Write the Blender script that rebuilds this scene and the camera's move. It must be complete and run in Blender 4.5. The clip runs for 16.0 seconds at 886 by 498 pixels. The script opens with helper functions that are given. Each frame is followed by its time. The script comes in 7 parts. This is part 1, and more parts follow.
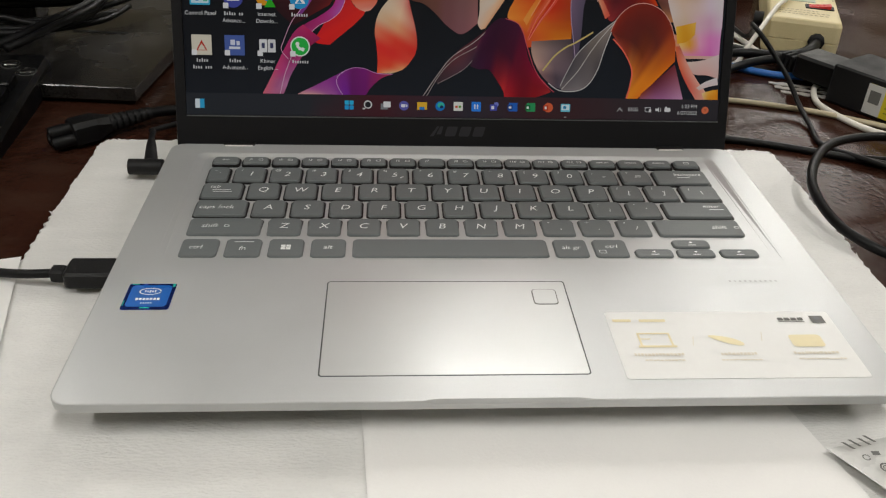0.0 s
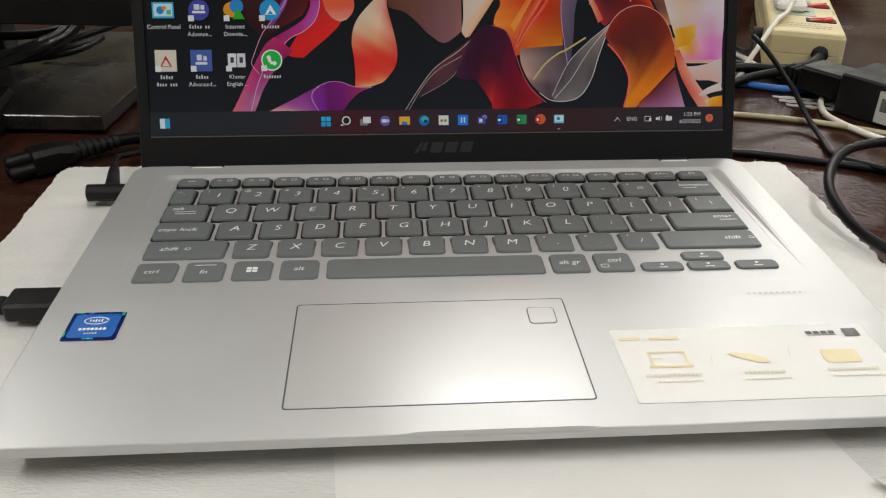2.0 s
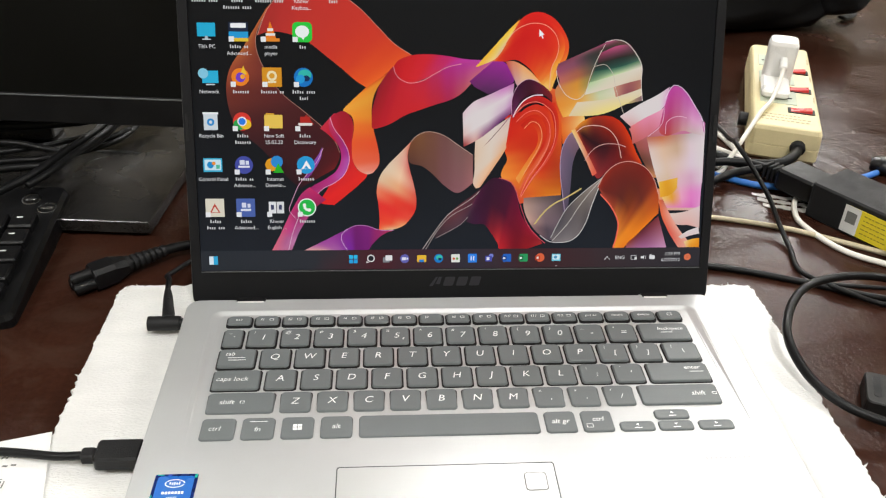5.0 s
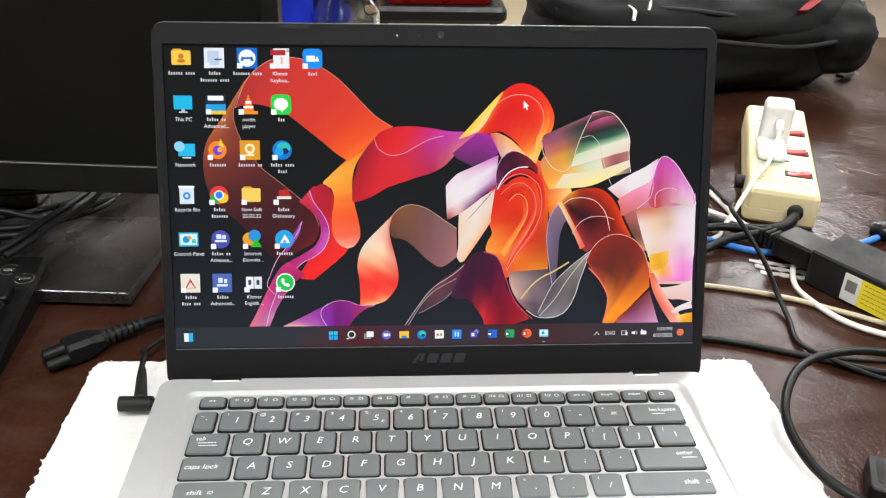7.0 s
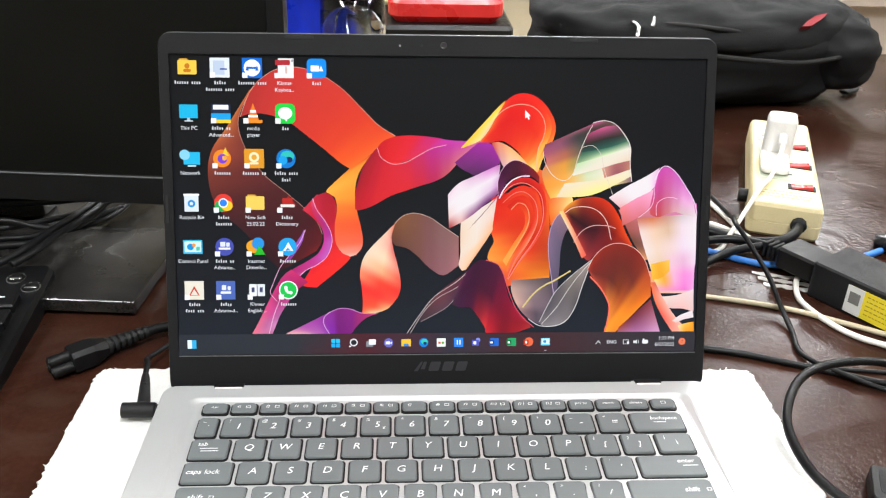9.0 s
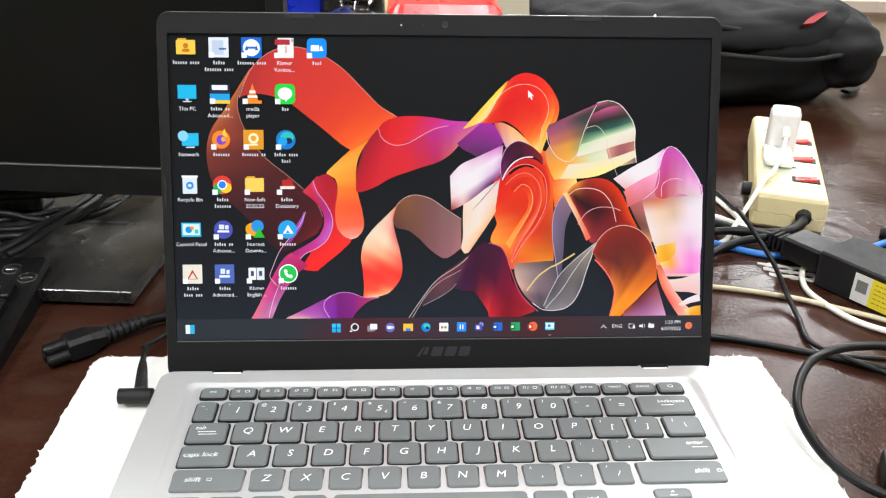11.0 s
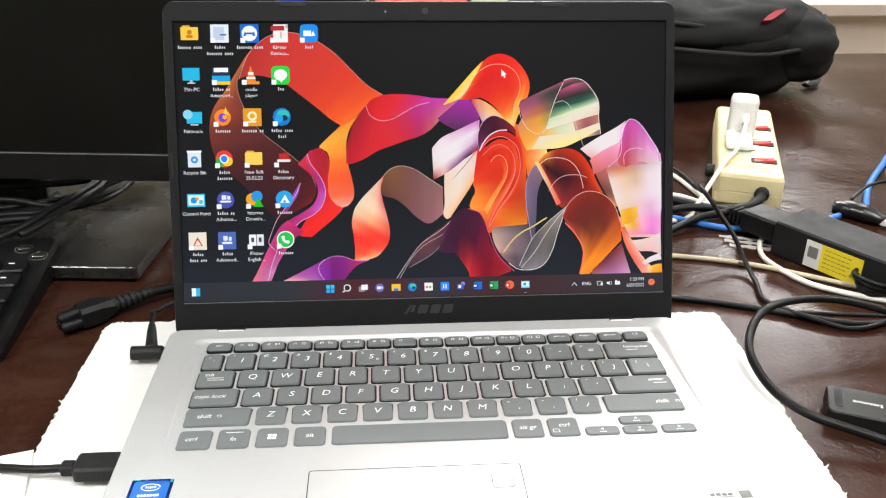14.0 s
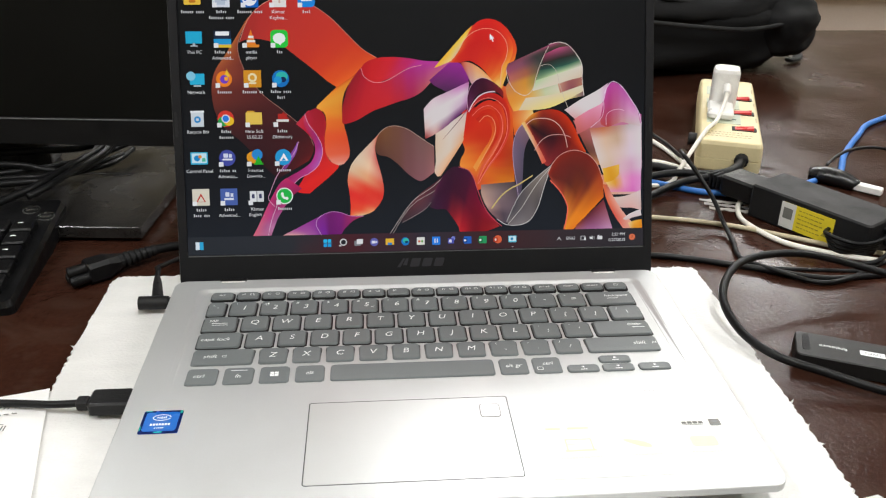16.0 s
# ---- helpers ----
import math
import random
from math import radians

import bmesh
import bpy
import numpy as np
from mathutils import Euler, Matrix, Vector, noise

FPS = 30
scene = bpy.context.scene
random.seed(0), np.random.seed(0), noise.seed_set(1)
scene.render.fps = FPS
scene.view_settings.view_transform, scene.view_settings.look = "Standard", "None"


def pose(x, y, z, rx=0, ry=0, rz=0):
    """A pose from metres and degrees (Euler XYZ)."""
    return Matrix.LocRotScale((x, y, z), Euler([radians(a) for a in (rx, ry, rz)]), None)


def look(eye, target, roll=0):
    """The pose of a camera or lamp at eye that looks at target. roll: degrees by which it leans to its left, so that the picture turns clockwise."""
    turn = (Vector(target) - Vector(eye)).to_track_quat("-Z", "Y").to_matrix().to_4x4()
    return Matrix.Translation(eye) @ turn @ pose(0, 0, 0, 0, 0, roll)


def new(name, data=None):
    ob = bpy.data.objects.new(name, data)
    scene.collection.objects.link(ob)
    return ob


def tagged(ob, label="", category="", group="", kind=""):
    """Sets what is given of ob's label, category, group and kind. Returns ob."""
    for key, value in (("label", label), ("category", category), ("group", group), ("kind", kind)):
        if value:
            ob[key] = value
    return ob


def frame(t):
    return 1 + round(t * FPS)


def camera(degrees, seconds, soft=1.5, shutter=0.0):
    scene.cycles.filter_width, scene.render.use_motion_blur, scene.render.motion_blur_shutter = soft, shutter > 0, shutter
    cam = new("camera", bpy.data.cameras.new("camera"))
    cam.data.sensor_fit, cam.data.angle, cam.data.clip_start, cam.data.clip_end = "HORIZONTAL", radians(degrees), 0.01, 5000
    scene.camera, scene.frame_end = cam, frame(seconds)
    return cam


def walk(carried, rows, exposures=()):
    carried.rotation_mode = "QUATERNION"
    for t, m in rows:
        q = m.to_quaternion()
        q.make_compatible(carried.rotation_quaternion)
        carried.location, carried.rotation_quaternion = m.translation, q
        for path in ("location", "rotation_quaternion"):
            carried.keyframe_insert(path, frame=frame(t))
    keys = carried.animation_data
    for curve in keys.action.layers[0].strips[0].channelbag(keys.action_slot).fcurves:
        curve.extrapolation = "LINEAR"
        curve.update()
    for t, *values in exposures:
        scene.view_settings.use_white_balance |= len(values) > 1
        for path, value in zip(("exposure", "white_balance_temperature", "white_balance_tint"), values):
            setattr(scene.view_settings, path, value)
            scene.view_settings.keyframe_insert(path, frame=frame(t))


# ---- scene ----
cam = camera(55.7, 16.0, soft=1.2)
PATH = [
    (0, (-0.041, -0.232, 0.242), (0.095, 1.447, -0.836), 2.6),
    (0.5, (-0.042, -0.209, 0.215), (0.081, 1.484, -0.842), 1.8),
    (1, (-0.032, -0.196, 0.204), (0.09, 1.52, -0.816), 0.7),
    (1.5, (-0.03, -0.2, 0.206), (0.1, 1.532, -0.786), 0.7),
    (2, (-0.031, -0.206, 0.21), (0.102, 1.533, -0.769), 0.9),
    (2.5, (-0.034, -0.208, 0.212), (0.104, 1.537, -0.754), 1.1),
    (3, (-0.038, -0.207, 0.212), (0.108, 1.532, -0.765), 0.6),
    (3.5, (-0.04, -0.215, 0.257), (0.102, 1.503, -0.757), 0.7),
    (4, (-0.04, -0.226, 0.299), (0.095, 1.464, -0.762), 1.8),
    (4.5, (-0.042, -0.226, 0.321), (0.095, 1.455, -0.755), 2.1),
    (5, (-0.042, -0.212, 0.334), (0.093, 1.47, -0.739), 2.0),
    (7.5, (-0.025, -0.19, 0.34), (0.091, 1.558, -0.626), 1.7),
    (8, (-0.026, -0.192, 0.34), (0.093, 1.555, -0.626), 2.1),
    (8.5, (-0.024, -0.195, 0.34), (0.085, 1.56, -0.615), 1.8),
    (9, (-0.024, -0.196, 0.336), (0.08, 1.568, -0.601), 1.5),
    (11.5, (-0.026, -0.2, 0.312), (0.081, 1.587, -0.578), 1.2),
    (12, (-0.027, -0.223, 0.31), (0.094, 1.571, -0.566), 1.1),
    (12.5, (-0.028, -0.235, 0.307), (0.113, 1.558, -0.566), 1.2),
    (13, (-0.029, -0.24, 0.308), (0.123, 1.55, -0.572), 1.4),
    (13.5, (-0.03, -0.245, 0.309), (0.116, 1.548, -0.565), 1.1),
    (14, (-0.028, -0.255, 0.308), (0.115, 1.54, -0.563), 0.8),
    (14.5, (-0.028, -0.271, 0.309), (0.119, 1.525, -0.558), 1.0),
    (15, (-0.032, -0.276, 0.3), (0.12, 1.517, -0.572), 1.3),
    (15.5, (-0.031, -0.277, 0.293), (0.129, 1.501, -0.609), 1.2),
    (16, (-0.03, -0.29, 0.303), (0.131, 1.488, -0.6), 1.0),
]
walk(cam, [(t, look(eye, target, roll)) for t, eye, target, roll in PATH],
     [(0, -0.8, 6500, 10), (2.0, -0.66, 6500, 10), (2.5, -0.58, 6500, 10), (3.0, -0.55, 6500, 10), (3.5, -0.54, 6550, 10), (4.0, -0.42, 6600, 10), (4.5, -0.07, 6450, 10), (5.0, 0.12, 6350, 10), (7.5, 0.6, 6120, 10), (9.0, 0.68, 6080, 10), (11.5, 0.6, 6100, 10), (12.0, 0.54, 6110, 10), (12.5, 0.62, 6120, 10), (14.5, 0.52, 6250, 10), (15.0, 0.43, 6250, 10), (15.5, 0.14, 6250, 10), (16.0, 0.02, 6250, 10)])

# ---- light ----
world = bpy.data.worlds.new("room_air")
scene.world = world
world.use_nodes = True
world.node_tree.nodes["Background"].inputs[0].default_value = (0.9, 0.95, 1.0, 1)
world.node_tree.nodes["Background"].inputs[1].default_value = 0.05

FLOOR_Z, CEILING_Z = -0.75, 2.1
LAMPS = [(0.4, 2.45, 1), (1.45, 2.3, 0.6), (2.12, 3.9, 0.6), (2.36, 3.9, 0.4), (-1.6, 2.3, 1), (0.35, -0.9, 1), (2.4, 0.6, 1), (-1.6, -0.9, 1)]
LAMP_WATTS = 36.0


# ---- materials ----
def lin(h):
    """A hex colour as linear light."""
    out = []
    for n in (0, 2, 4):
        c = int(h[n:n + 2], 16) / 255
        out.append(c / 12.92 if c <= 0.04045 else ((c + 0.055) / 1.055) ** 2.4)
    return (*out, 1.0)


def material(name, base, rough=0.5, metal=0.0, vary=0.15, scale=40.0, bump=0.0, bump_scale=400.0, rough_vary=0.1, stretch=(1, 1, 1), spec=0.5, coat=0.0):
    """A painted, moulded or woven surface: two sizes of tone change, uneven gloss and fine relief."""
    m = bpy.data.materials.new(name)
    m.use_nodes = True
    nt = m.node_tree
    b = nt.nodes["Principled BSDF"]
    co = nt.nodes.new("ShaderNodeTexCoord")
    mp = nt.nodes.new("ShaderNodeMapping")
    mp.inputs["Scale"].default_value = stretch
    nt.links.new(co.outputs["Object"], mp.inputs[0])
    big = nt.nodes.new("ShaderNodeTexNoise")
    big.inputs["Scale"].default_value, big.inputs["Detail"].default_value = scale, 6
    fine = nt.nodes.new("ShaderNodeTexNoise")
    fine.inputs["Scale"].default_value, fine.inputs["Detail"].default_value = bump_scale, 4
    for n in (big, fine):
        nt.links.new(mp.outputs[0], n.inputs["Vector"])
    both = nt.nodes.new("ShaderNodeMath")
    both.operation = "MULTIPLY_ADD"
    nt.links.new(fine.outputs[0], both.inputs[0])
    both.inputs[1].default_value = 0.4
    nt.links.new(big.outputs[0], both.inputs[2])
    ramp = nt.nodes.new("ShaderNodeMapRange")
    ramp.inputs[1].default_value, ramp.inputs[2].default_value = 0.35, 1.05
    ramp.inputs[3].default_value, ramp.inputs[4].default_value = 1 - vary, 1 + vary
    nt.links.new(both.outputs[0], ramp.inputs[0])
    mul = nt.nodes.new("ShaderNodeVectorMath")
    mul.operation = "SCALE"
    mul.inputs[0].default_value = base[:3]
    nt.links.new(ramp.outputs[0], mul.inputs["Scale"])
    nt.links.new(mul.outputs[0], b.inputs["Base Color"])
    rr = nt.nodes.new("ShaderNodeMapRange")
    rr.inputs[1].default_value, rr.inputs[2].default_value = 0.3, 0.7
    rr.inputs[3].default_value, rr.inputs[4].default_value = max(rough - rough_vary, 0.02), min(rough + rough_vary, 1)
    nt.links.new(big.outputs[0], rr.inputs[0])
    nt.links.new(rr.outputs[0], b.inputs["Roughness"])
    b.inputs["Metallic"].default_value = metal
    b.inputs["Specular IOR Level"].default_value = spec
    b.inputs["Coat Weight"].default_value = coat
    if bump:
        bp = nt.nodes.new("ShaderNodeBump")
        bp.inputs["Strength"].default_value, bp.inputs["Distance"].default_value = bump, 0.001
        nt.links.new(fine.outputs[0], bp.inputs["Height"])
        nt.links.new(bp.outputs[0], b.inputs["Normal"])
    return m


def glow(name, colour, strength):
    m = bpy.data.materials.new(name)
    m.use_nodes = True
    b = m.node_tree.nodes["Principled BSDF"]
    b.inputs["Base Color"].default_value = (0.8, 0.8, 0.8, 1)
    b.inputs["Emission Color"].default_value = (*colour[:3], 1)
    b.inputs["Emission Strength"].default_value = strength
    return m


SCREEN = 0.74


def pixels_material(name="lit_pixels"):
    """The lit picture elements of the panel, each with its own colour."""
    m = bpy.data.materials.new(name)
    m.use_nodes = True
    nt = m.node_tree
    b = nt.nodes["Principled BSDF"]
    at = nt.nodes.new("ShaderNodeAttribute")
    at.attribute_name = "pixel"
    b.inputs["Base Color"].default_value = (0.0035, 0.0035, 0.004, 1)
    b.inputs["Roughness"].default_value = 0.45
    b.inputs["Specular IOR Level"].default_value = 0.09
    nt.links.new(at.outputs["Color"], b.inputs["Emission Color"])
    b.inputs["Emission Strength"].default_value = SCREEN
    return m


def sweep_material(p, q, stops):
    """Lit picture elements whose colour runs from p to q (metres on the panel)."""
    m = bpy.data.materials.new("ribbon_light")
    m.use_nodes = True
    nt = m.node_tree
    b = nt.nodes["Principled BSDF"]
    b.inputs["Base Color"].default_value = (0.0035, 0.0035, 0.004, 1)
    b.inputs["Roughness"].default_value = 0.45
    b.inputs["Specular IOR Level"].default_value = 0.09
    co = nt.nodes.new("ShaderNodeTexCoord")
    sub = nt.nodes.new("ShaderNodeVectorMath")
    sub.operation = "SUBTRACT"
    sub.inputs[1].default_value = (*p, 0)
    dot = nt.nodes.new("ShaderNodeVectorMath")
    dot.operation = "DOT_PRODUCT"
    d = Vector((q[0] - p[0], q[1] - p[1], 0))
    dot.inputs[1].default_value = d / d.length_squared
    wave = nt.nodes.new("ShaderNodeTexNoise")
    wave.inputs["Scale"].default_value, wave.inputs["Detail"].default_value = 28.0, 2
    add = nt.nodes.new("ShaderNodeMath")
    add.operation = "MULTIPLY_ADD"
    add.inputs[1].default_value = 0.2
    shift = nt.nodes.new("ShaderNodeMath")
    shift.inputs[1].default_value = -0.1
    ramp = nt.nodes.new("ShaderNodeValToRGB")
    els = ramp.color_ramp.elements
    while len(els) < len(stops):
        els.new(0.5)
    for n, c in enumerate(stops):
        els[n].position = n / (len(stops) - 1)
        els[n].color = lin(c)
    nt.links.new(co.outputs["Object"], sub.inputs[0])
    nt.links.new(sub.outputs[0], dot.inputs[0])
    nt.links.new(co.outputs["Object"], wave.inputs["Vector"])
    nt.links.new(wave.outputs[0], add.inputs[0])
    nt.links.new(dot.outputs["Value"], shift.inputs[0])
    nt.links.new(shift.outputs[0], add.inputs[2])
    nt.links.new(add.outputs[0], ramp.inputs[0])
    nt.links.new(ramp.outputs[0], b.inputs["Emission Color"])
    b.inputs["Emission Strength"].default_value = SCREEN
    return m


def wood_table_material():
    """Dark varnished board: blotches, worn gloss, fine leathery grain and pale scuffs."""
    m = material("table_varnish", (0.031, 0.0112, 0.0067), 0.2, 0, 0.5, 11.0, 0.22, 300.0, 0.1, spec=0.075)
    nt = m.node_tree
    b = nt.nodes["Principled BSDF"]
    co = nt.nodes.new("ShaderNodeTexCoord")
    vor = nt.nodes.new("ShaderNodeTexNoise")
    vor.inputs["Scale"].default_value, vor.inputs["Detail"].default_value, vor.inputs["Distortion"].default_value = 14.0, 9, 3.0
    nt.links.new(co.outputs["Object"], vor.inputs["Vector"])
    mr = nt.nodes.new("ShaderNodeMapRange")
    mr.inputs[1].default_value, mr.inputs[2].default_value = 0.5, 0.85
    nt.links.new(vor.outputs[0], mr.inputs[0])
    mix = nt.nodes.new("ShaderNodeMix")
    mix.data_type = "RGBA"
    mix.inputs[7].default_value = (0.046, 0.026, 0.018, 1)
    old = b.inputs["Base Color"].links[0].from_socket
    nt.links.new(old, mix.inputs[6])
    nt.links.new(mr.outputs[0], mix.inputs[0])
    nt.links.new(mix.outputs[2], b.inputs["Base Color"])
    wave = nt.nodes.new("ShaderNodeBump")
    wave.inputs["Strength"].default_value, wave.inputs["Distance"].default_value = 0.12, 0.004
    nt.links.new(vor.outputs[0], wave.inputs["Height"])
    nt.links.new(b.inputs["Normal"].links[0].from_socket, wave.inputs["Normal"])
    nt.links.new(wave.outputs[0], b.inputs["Normal"])
    return m


def glass_material(name, tint, ior=1.45):
    m = bpy.data.materials.new(name)
    m.use_nodes = True
    b = m.node_tree.nodes["Principled BSDF"]
    b.inputs["Base Color"].default_value = (*tint, 1)
    b.inputs["Transmission Weight"].default_value = 1.0
    b.inputs["Roughness"].default_value = 0.02
    b.inputs["IOR"].default_value = ior
    return m


SILVER = material("silver_case", (0.5, 0.51, 0.51), 0.4, 0.42, 0.05, 30, 0.05, 1800, 0.05)
GAPGREY = material("seam_grey", (0.06, 0.062, 0.062), 0.5, 0, 0.1, 60)
EMBOSS = material("debossed_silver", (0.36, 0.365, 0.365), 0.45, 0.4, 0.05, 30)
SILVER_PAD = material("silver_touchpad", (0.51, 0.52, 0.515), 0.36, 0.45, 0.03, 25, 0.03, 2200, 0.04)
KEYCAP = material("grey_keycap", (0.134, 0.148, 0.15), 0.45, 0, 0.1, 60, 0.12, 2500, 0.08)
LEGEND = material("white_print", (0.86, 0.88, 0.87), 0.6, 0, 0.04)
LOGOGREY = material("logo_grey", (0.035, 0.035, 0.042), 0.4, 0.5, 0.1)
BEZEL = material("black_bezel", (0.006, 0.006, 0.007), 0.55, 0, 0.12, 50, 0.25, 2600, 0.08, spec=0.18)
LIDGREY = material("grey_lid", (0.16, 0.165, 0.17), 0.4, 0.5, 0.06, 40, 0.05, 1800)
RUBBER = material("black_rubber", (0.008, 0.008, 0.0085), 0.6, 0, 0.2, 80, 0.2, 1500, spec=0.3)
BLACK = material("black_plastic", (0.0055, 0.0055, 0.006), 0.4, 0, 0.25, 60, 0.25, 1500, 0.12, spec=0.28)
DUSTY = material("dusty_black_plastic", (0.021, 0.0195, 0.018), 0.2, 0, 0.95, 16, 0.15, 500, 0.16, spec=0.5)
GLOSSBLACK = material("glossy_black_plastic", (0.008, 0.008, 0.009), 0.3, 0, 0.2, 30, 0.0, 500, 0.08)
PANELBLACK = material("dark_screen_glass", (0.0045, 0.0046, 0.004), 0.42, 0, 0.2, 8, 0.0, 500, 0.1, spec=0.13)
CABLE = material("black_cable", (0.0048, 0.0048, 0.0052), 0.4, 0, 0.2, 90, 0.15, 1500, spec=0.22)
FOAM = material("white_foam", (0.7, 0.695, 0.675), 0.6, 0, 0.09, 45, 0.55, 420, 0.2, stretch=(1, 2.2, 1))
PAPER = material("white_paper", (0.8, 0.79, 0.77), 0.65, 0, 0.03, 12, 0.1, 900)
BAGPLASTIC = material("grey_film", (0.6, 0.6, 0.58), 0.3, 0, 0.2, 30, 0.3, 300, 0.15)
CREAM = material("cream_plastic", (0.62, 0.53, 0.3), 0.45, 0, 0.14, 25, 0.1, 800, 0.1)
SOCKETGREY = material("pale_green_socket", (0.42, 0.46, 0.36), 0.5, 0, 0.1, 60)
RED = material("red_rocker", (0.55, 0.03, 0.03), 0.3, 0, 0.15, 60)
WHITE = material("white_plastic", (0.78, 0.77, 0.74), 0.35, 0, 0.04, 40, 0.05)
WHITECABLE = material("white_cable", (0.74, 0.71, 0.64), 0.5, 0, 0.08, 60, 0.1)
BEIGECABLE = material("beige_cable", (0.5, 0.43, 0.29), 0.55, 0, 0.15, 60, 0.1)
BLUE = material("blue_cable", (0.03, 0.16, 0.52), 0.45, 0, 0.12, 60, 0.1)
ADAPTER = material("matt_black_adapter", (0.011, 0.011, 0.012), 0.5, 0, 0.15, 50, 0.3, 2200, spec=0.25)
YELLOW = material("yellow_label", (0.72, 0.58, 0.02), 0.5, 0, 0.06, 60)
LABELWHITE = material("white_label", (0.62, 0.62, 0.6), 0.5, 0, 0.05, 60)
PRINT = material("grey_print", (0.14, 0.14, 0.13), 0.7, 0, 0.2, 90)
STICKERBASE = material("satin_sticker", (0.76, 0.76, 0.74), 0.45, 0, 0.03, 30)
GLINTPALE = material("pale_lamp_glint", (0.5, 0.48, 0.45), 0.16, 0, 0.3, 60, 0.1, 90, 0.06, spec=1.0)
STICKERYELLOW = material("pale_yellow_print", (0.78, 0.69, 0.43), 0.5, 0, 0.06)
STICKERPALE = material("faint_tan_print", (0.7, 0.65, 0.54), 0.55, 0, 0.06)
STICKERBLUE = material("blue_sticker", (0.015, 0.12, 0.45), 0.3, 0, 0.1, 80)
STICKERRIM = material("holographic_rim", (0.02, 0.05, 0.3), 0.2, 0.7, 0.6, 300, 0, 400, 0.1)
HOLOGRAM = material("green_hologram", (0.03, 0.55, 0.42), 0.2, 0.3, 0.4, 300)
ENCLOSURE = material("dark_metal_enclosure", (0.011, 0.0105, 0.01), 0.42, 0, 0.1, 50, 0.1, 1500, spec=0.25)
FABRIC = material("black_nylon", (0.008, 0.008, 0.0085), 0.8, 0, 0.4, 18, 0.9, 1000, 0.1, spec=0.25)
FABRICSEAM = material("black_webbing", (0.008, 0.008, 0.008), 0.8, 0, 0.2, 60, 0.6, 1600)
CHROME = material("steel", (0.6, 0.6, 0.58), 0.25, 1.0, 0.1, 60)
BLUEBAG = material("blue_film_bag", (0.01, 0.03, 0.5), 0.35, 0, 0.4, 14, 0.4, 60, 0.15)
REDSEAT = material("red_vinyl", (0.6, 0.02, 0.02), 0.3, 0, 0.1, 12, 0.1, 200)
PLASTER = material("cream_plaster", (0.42, 0.39, 0.31), 0.8, 0, 0.08, 1.5, 0.2, 80)
CEIL = material("white_ceiling", (0.5, 0.5, 0.48), 0.85, 0, 0.04, 2, 0.1, 60)
TILE = material("beige_floor_tile", (0.36, 0.3, 0.2), 0.4, 0, 0.2, 5, 0.1, 60)
PALEDESK = material("pale_desk_panel", (0.5, 0.42, 0.37), 0.5, 0, 0.12, 6, 0.1, 200)
TABLE = wood_table_material()
PIXELS = pixels_material()
GLASS = glass_material("clear_glass", (0.95, 0.97, 0.97))
WATER = glass_material("water", (0.9, 0.95, 0.96), 1.33)
LAMPGLOW = glow("lamp_tube", (1.0, 0.97, 0.9), 14.0)


# ---- making meshes ----
def mesh_ob(name, verts, faces, mat, parent=None, label="", smooth=False, m=None):
    me = bpy.data.meshes.new(name)
    me.from_pydata([tuple(v) for v in verts], [], faces)
    me.materials.append(mat)
    me.validate()
    ob = new(name, me)
    if smooth:
        for p in me.polygons:
            p.use_smooth = True
    if parent:
        ob.parent = parent
    if m is not None:
        ob.matrix_local = m
    if label:
        ob["label"] = label
    return ob


def thing(name, label, category, at=(0, 0, 0), turn=0.0, group="", kind=""):
    ob = new(name)
    ob.empty_display_size = 0.02
    ob.matrix_basis = pose(*at, 0, 0, turn)
    return tagged(ob, label, category, group, kind)


def rrect(w, d, r, z=0.0, cx=0.0, cy=0.0, n=5):
    """A rounded rectangle's outline, anticlockwise."""
    r = min(r, w / 2 - 1e-6, d / 2 - 1e-6)
    out = []
    for sx, sy, a0 in ((1, 1, 0), (-1, 1, 90), (-1, -1, 180), (1, -1, 270)):
        for k in range(n):
            a = radians(a0 + 90 * k / (n - 1))
            out.append((cx + sx * (w / 2 - r) + r * math.cos(a), cy + sy * (d / 2 - r) + r * math.sin(a), z))
    return out


def ring(r, z, n=20, cx=0, cy=0, sx=1.0, sy=1.0):
    return [(cx + r * sx * math.cos(6.28319 * k / n), cy + r * sy * math.sin(6.28319 * k / n), z) for k in range(n)]


def loft(name, loops, mat, parent=None, label="", caps=(True, True), smooth=False, m=None):
    """A skin over outlines of one count."""
    n = len(loops[0])
    verts = [v for lp in loops for v in lp]
    faces = []
    for k in range(len(loops) - 1):
        for i in range(n):
            j = (i + 1) % n
            faces.append((k * n + i, k * n + j, (k + 1) * n + j, (k + 1) * n + i))
    if caps[0]:
        faces.append(tuple(reversed(range(n))))
    if caps[1]:
        faces.append(tuple(range((len(loops) - 1) * n, len(loops) * n)))
    return mesh_ob(name, verts, faces, mat, parent, label, smooth, m)


def slab(name, w, d, z0, z1, r, mat, parent=None, label="", b=0.0006, cx=0, cy=0, m=None):
    """A block with rounded corners and broken edges."""
    return loft(name, [rrect(w - 2 * b, d - 2 * b, max(r - b, 1e-4), z0, cx, cy), rrect(w, d, r, z0 + b, cx, cy),
                       rrect(w, d, r, z1 - b, cx, cy), rrect(w - 2 * b, d - 2 * b, max(r - b, 1e-4), z1, cx, cy)], mat, parent, label, m=m)


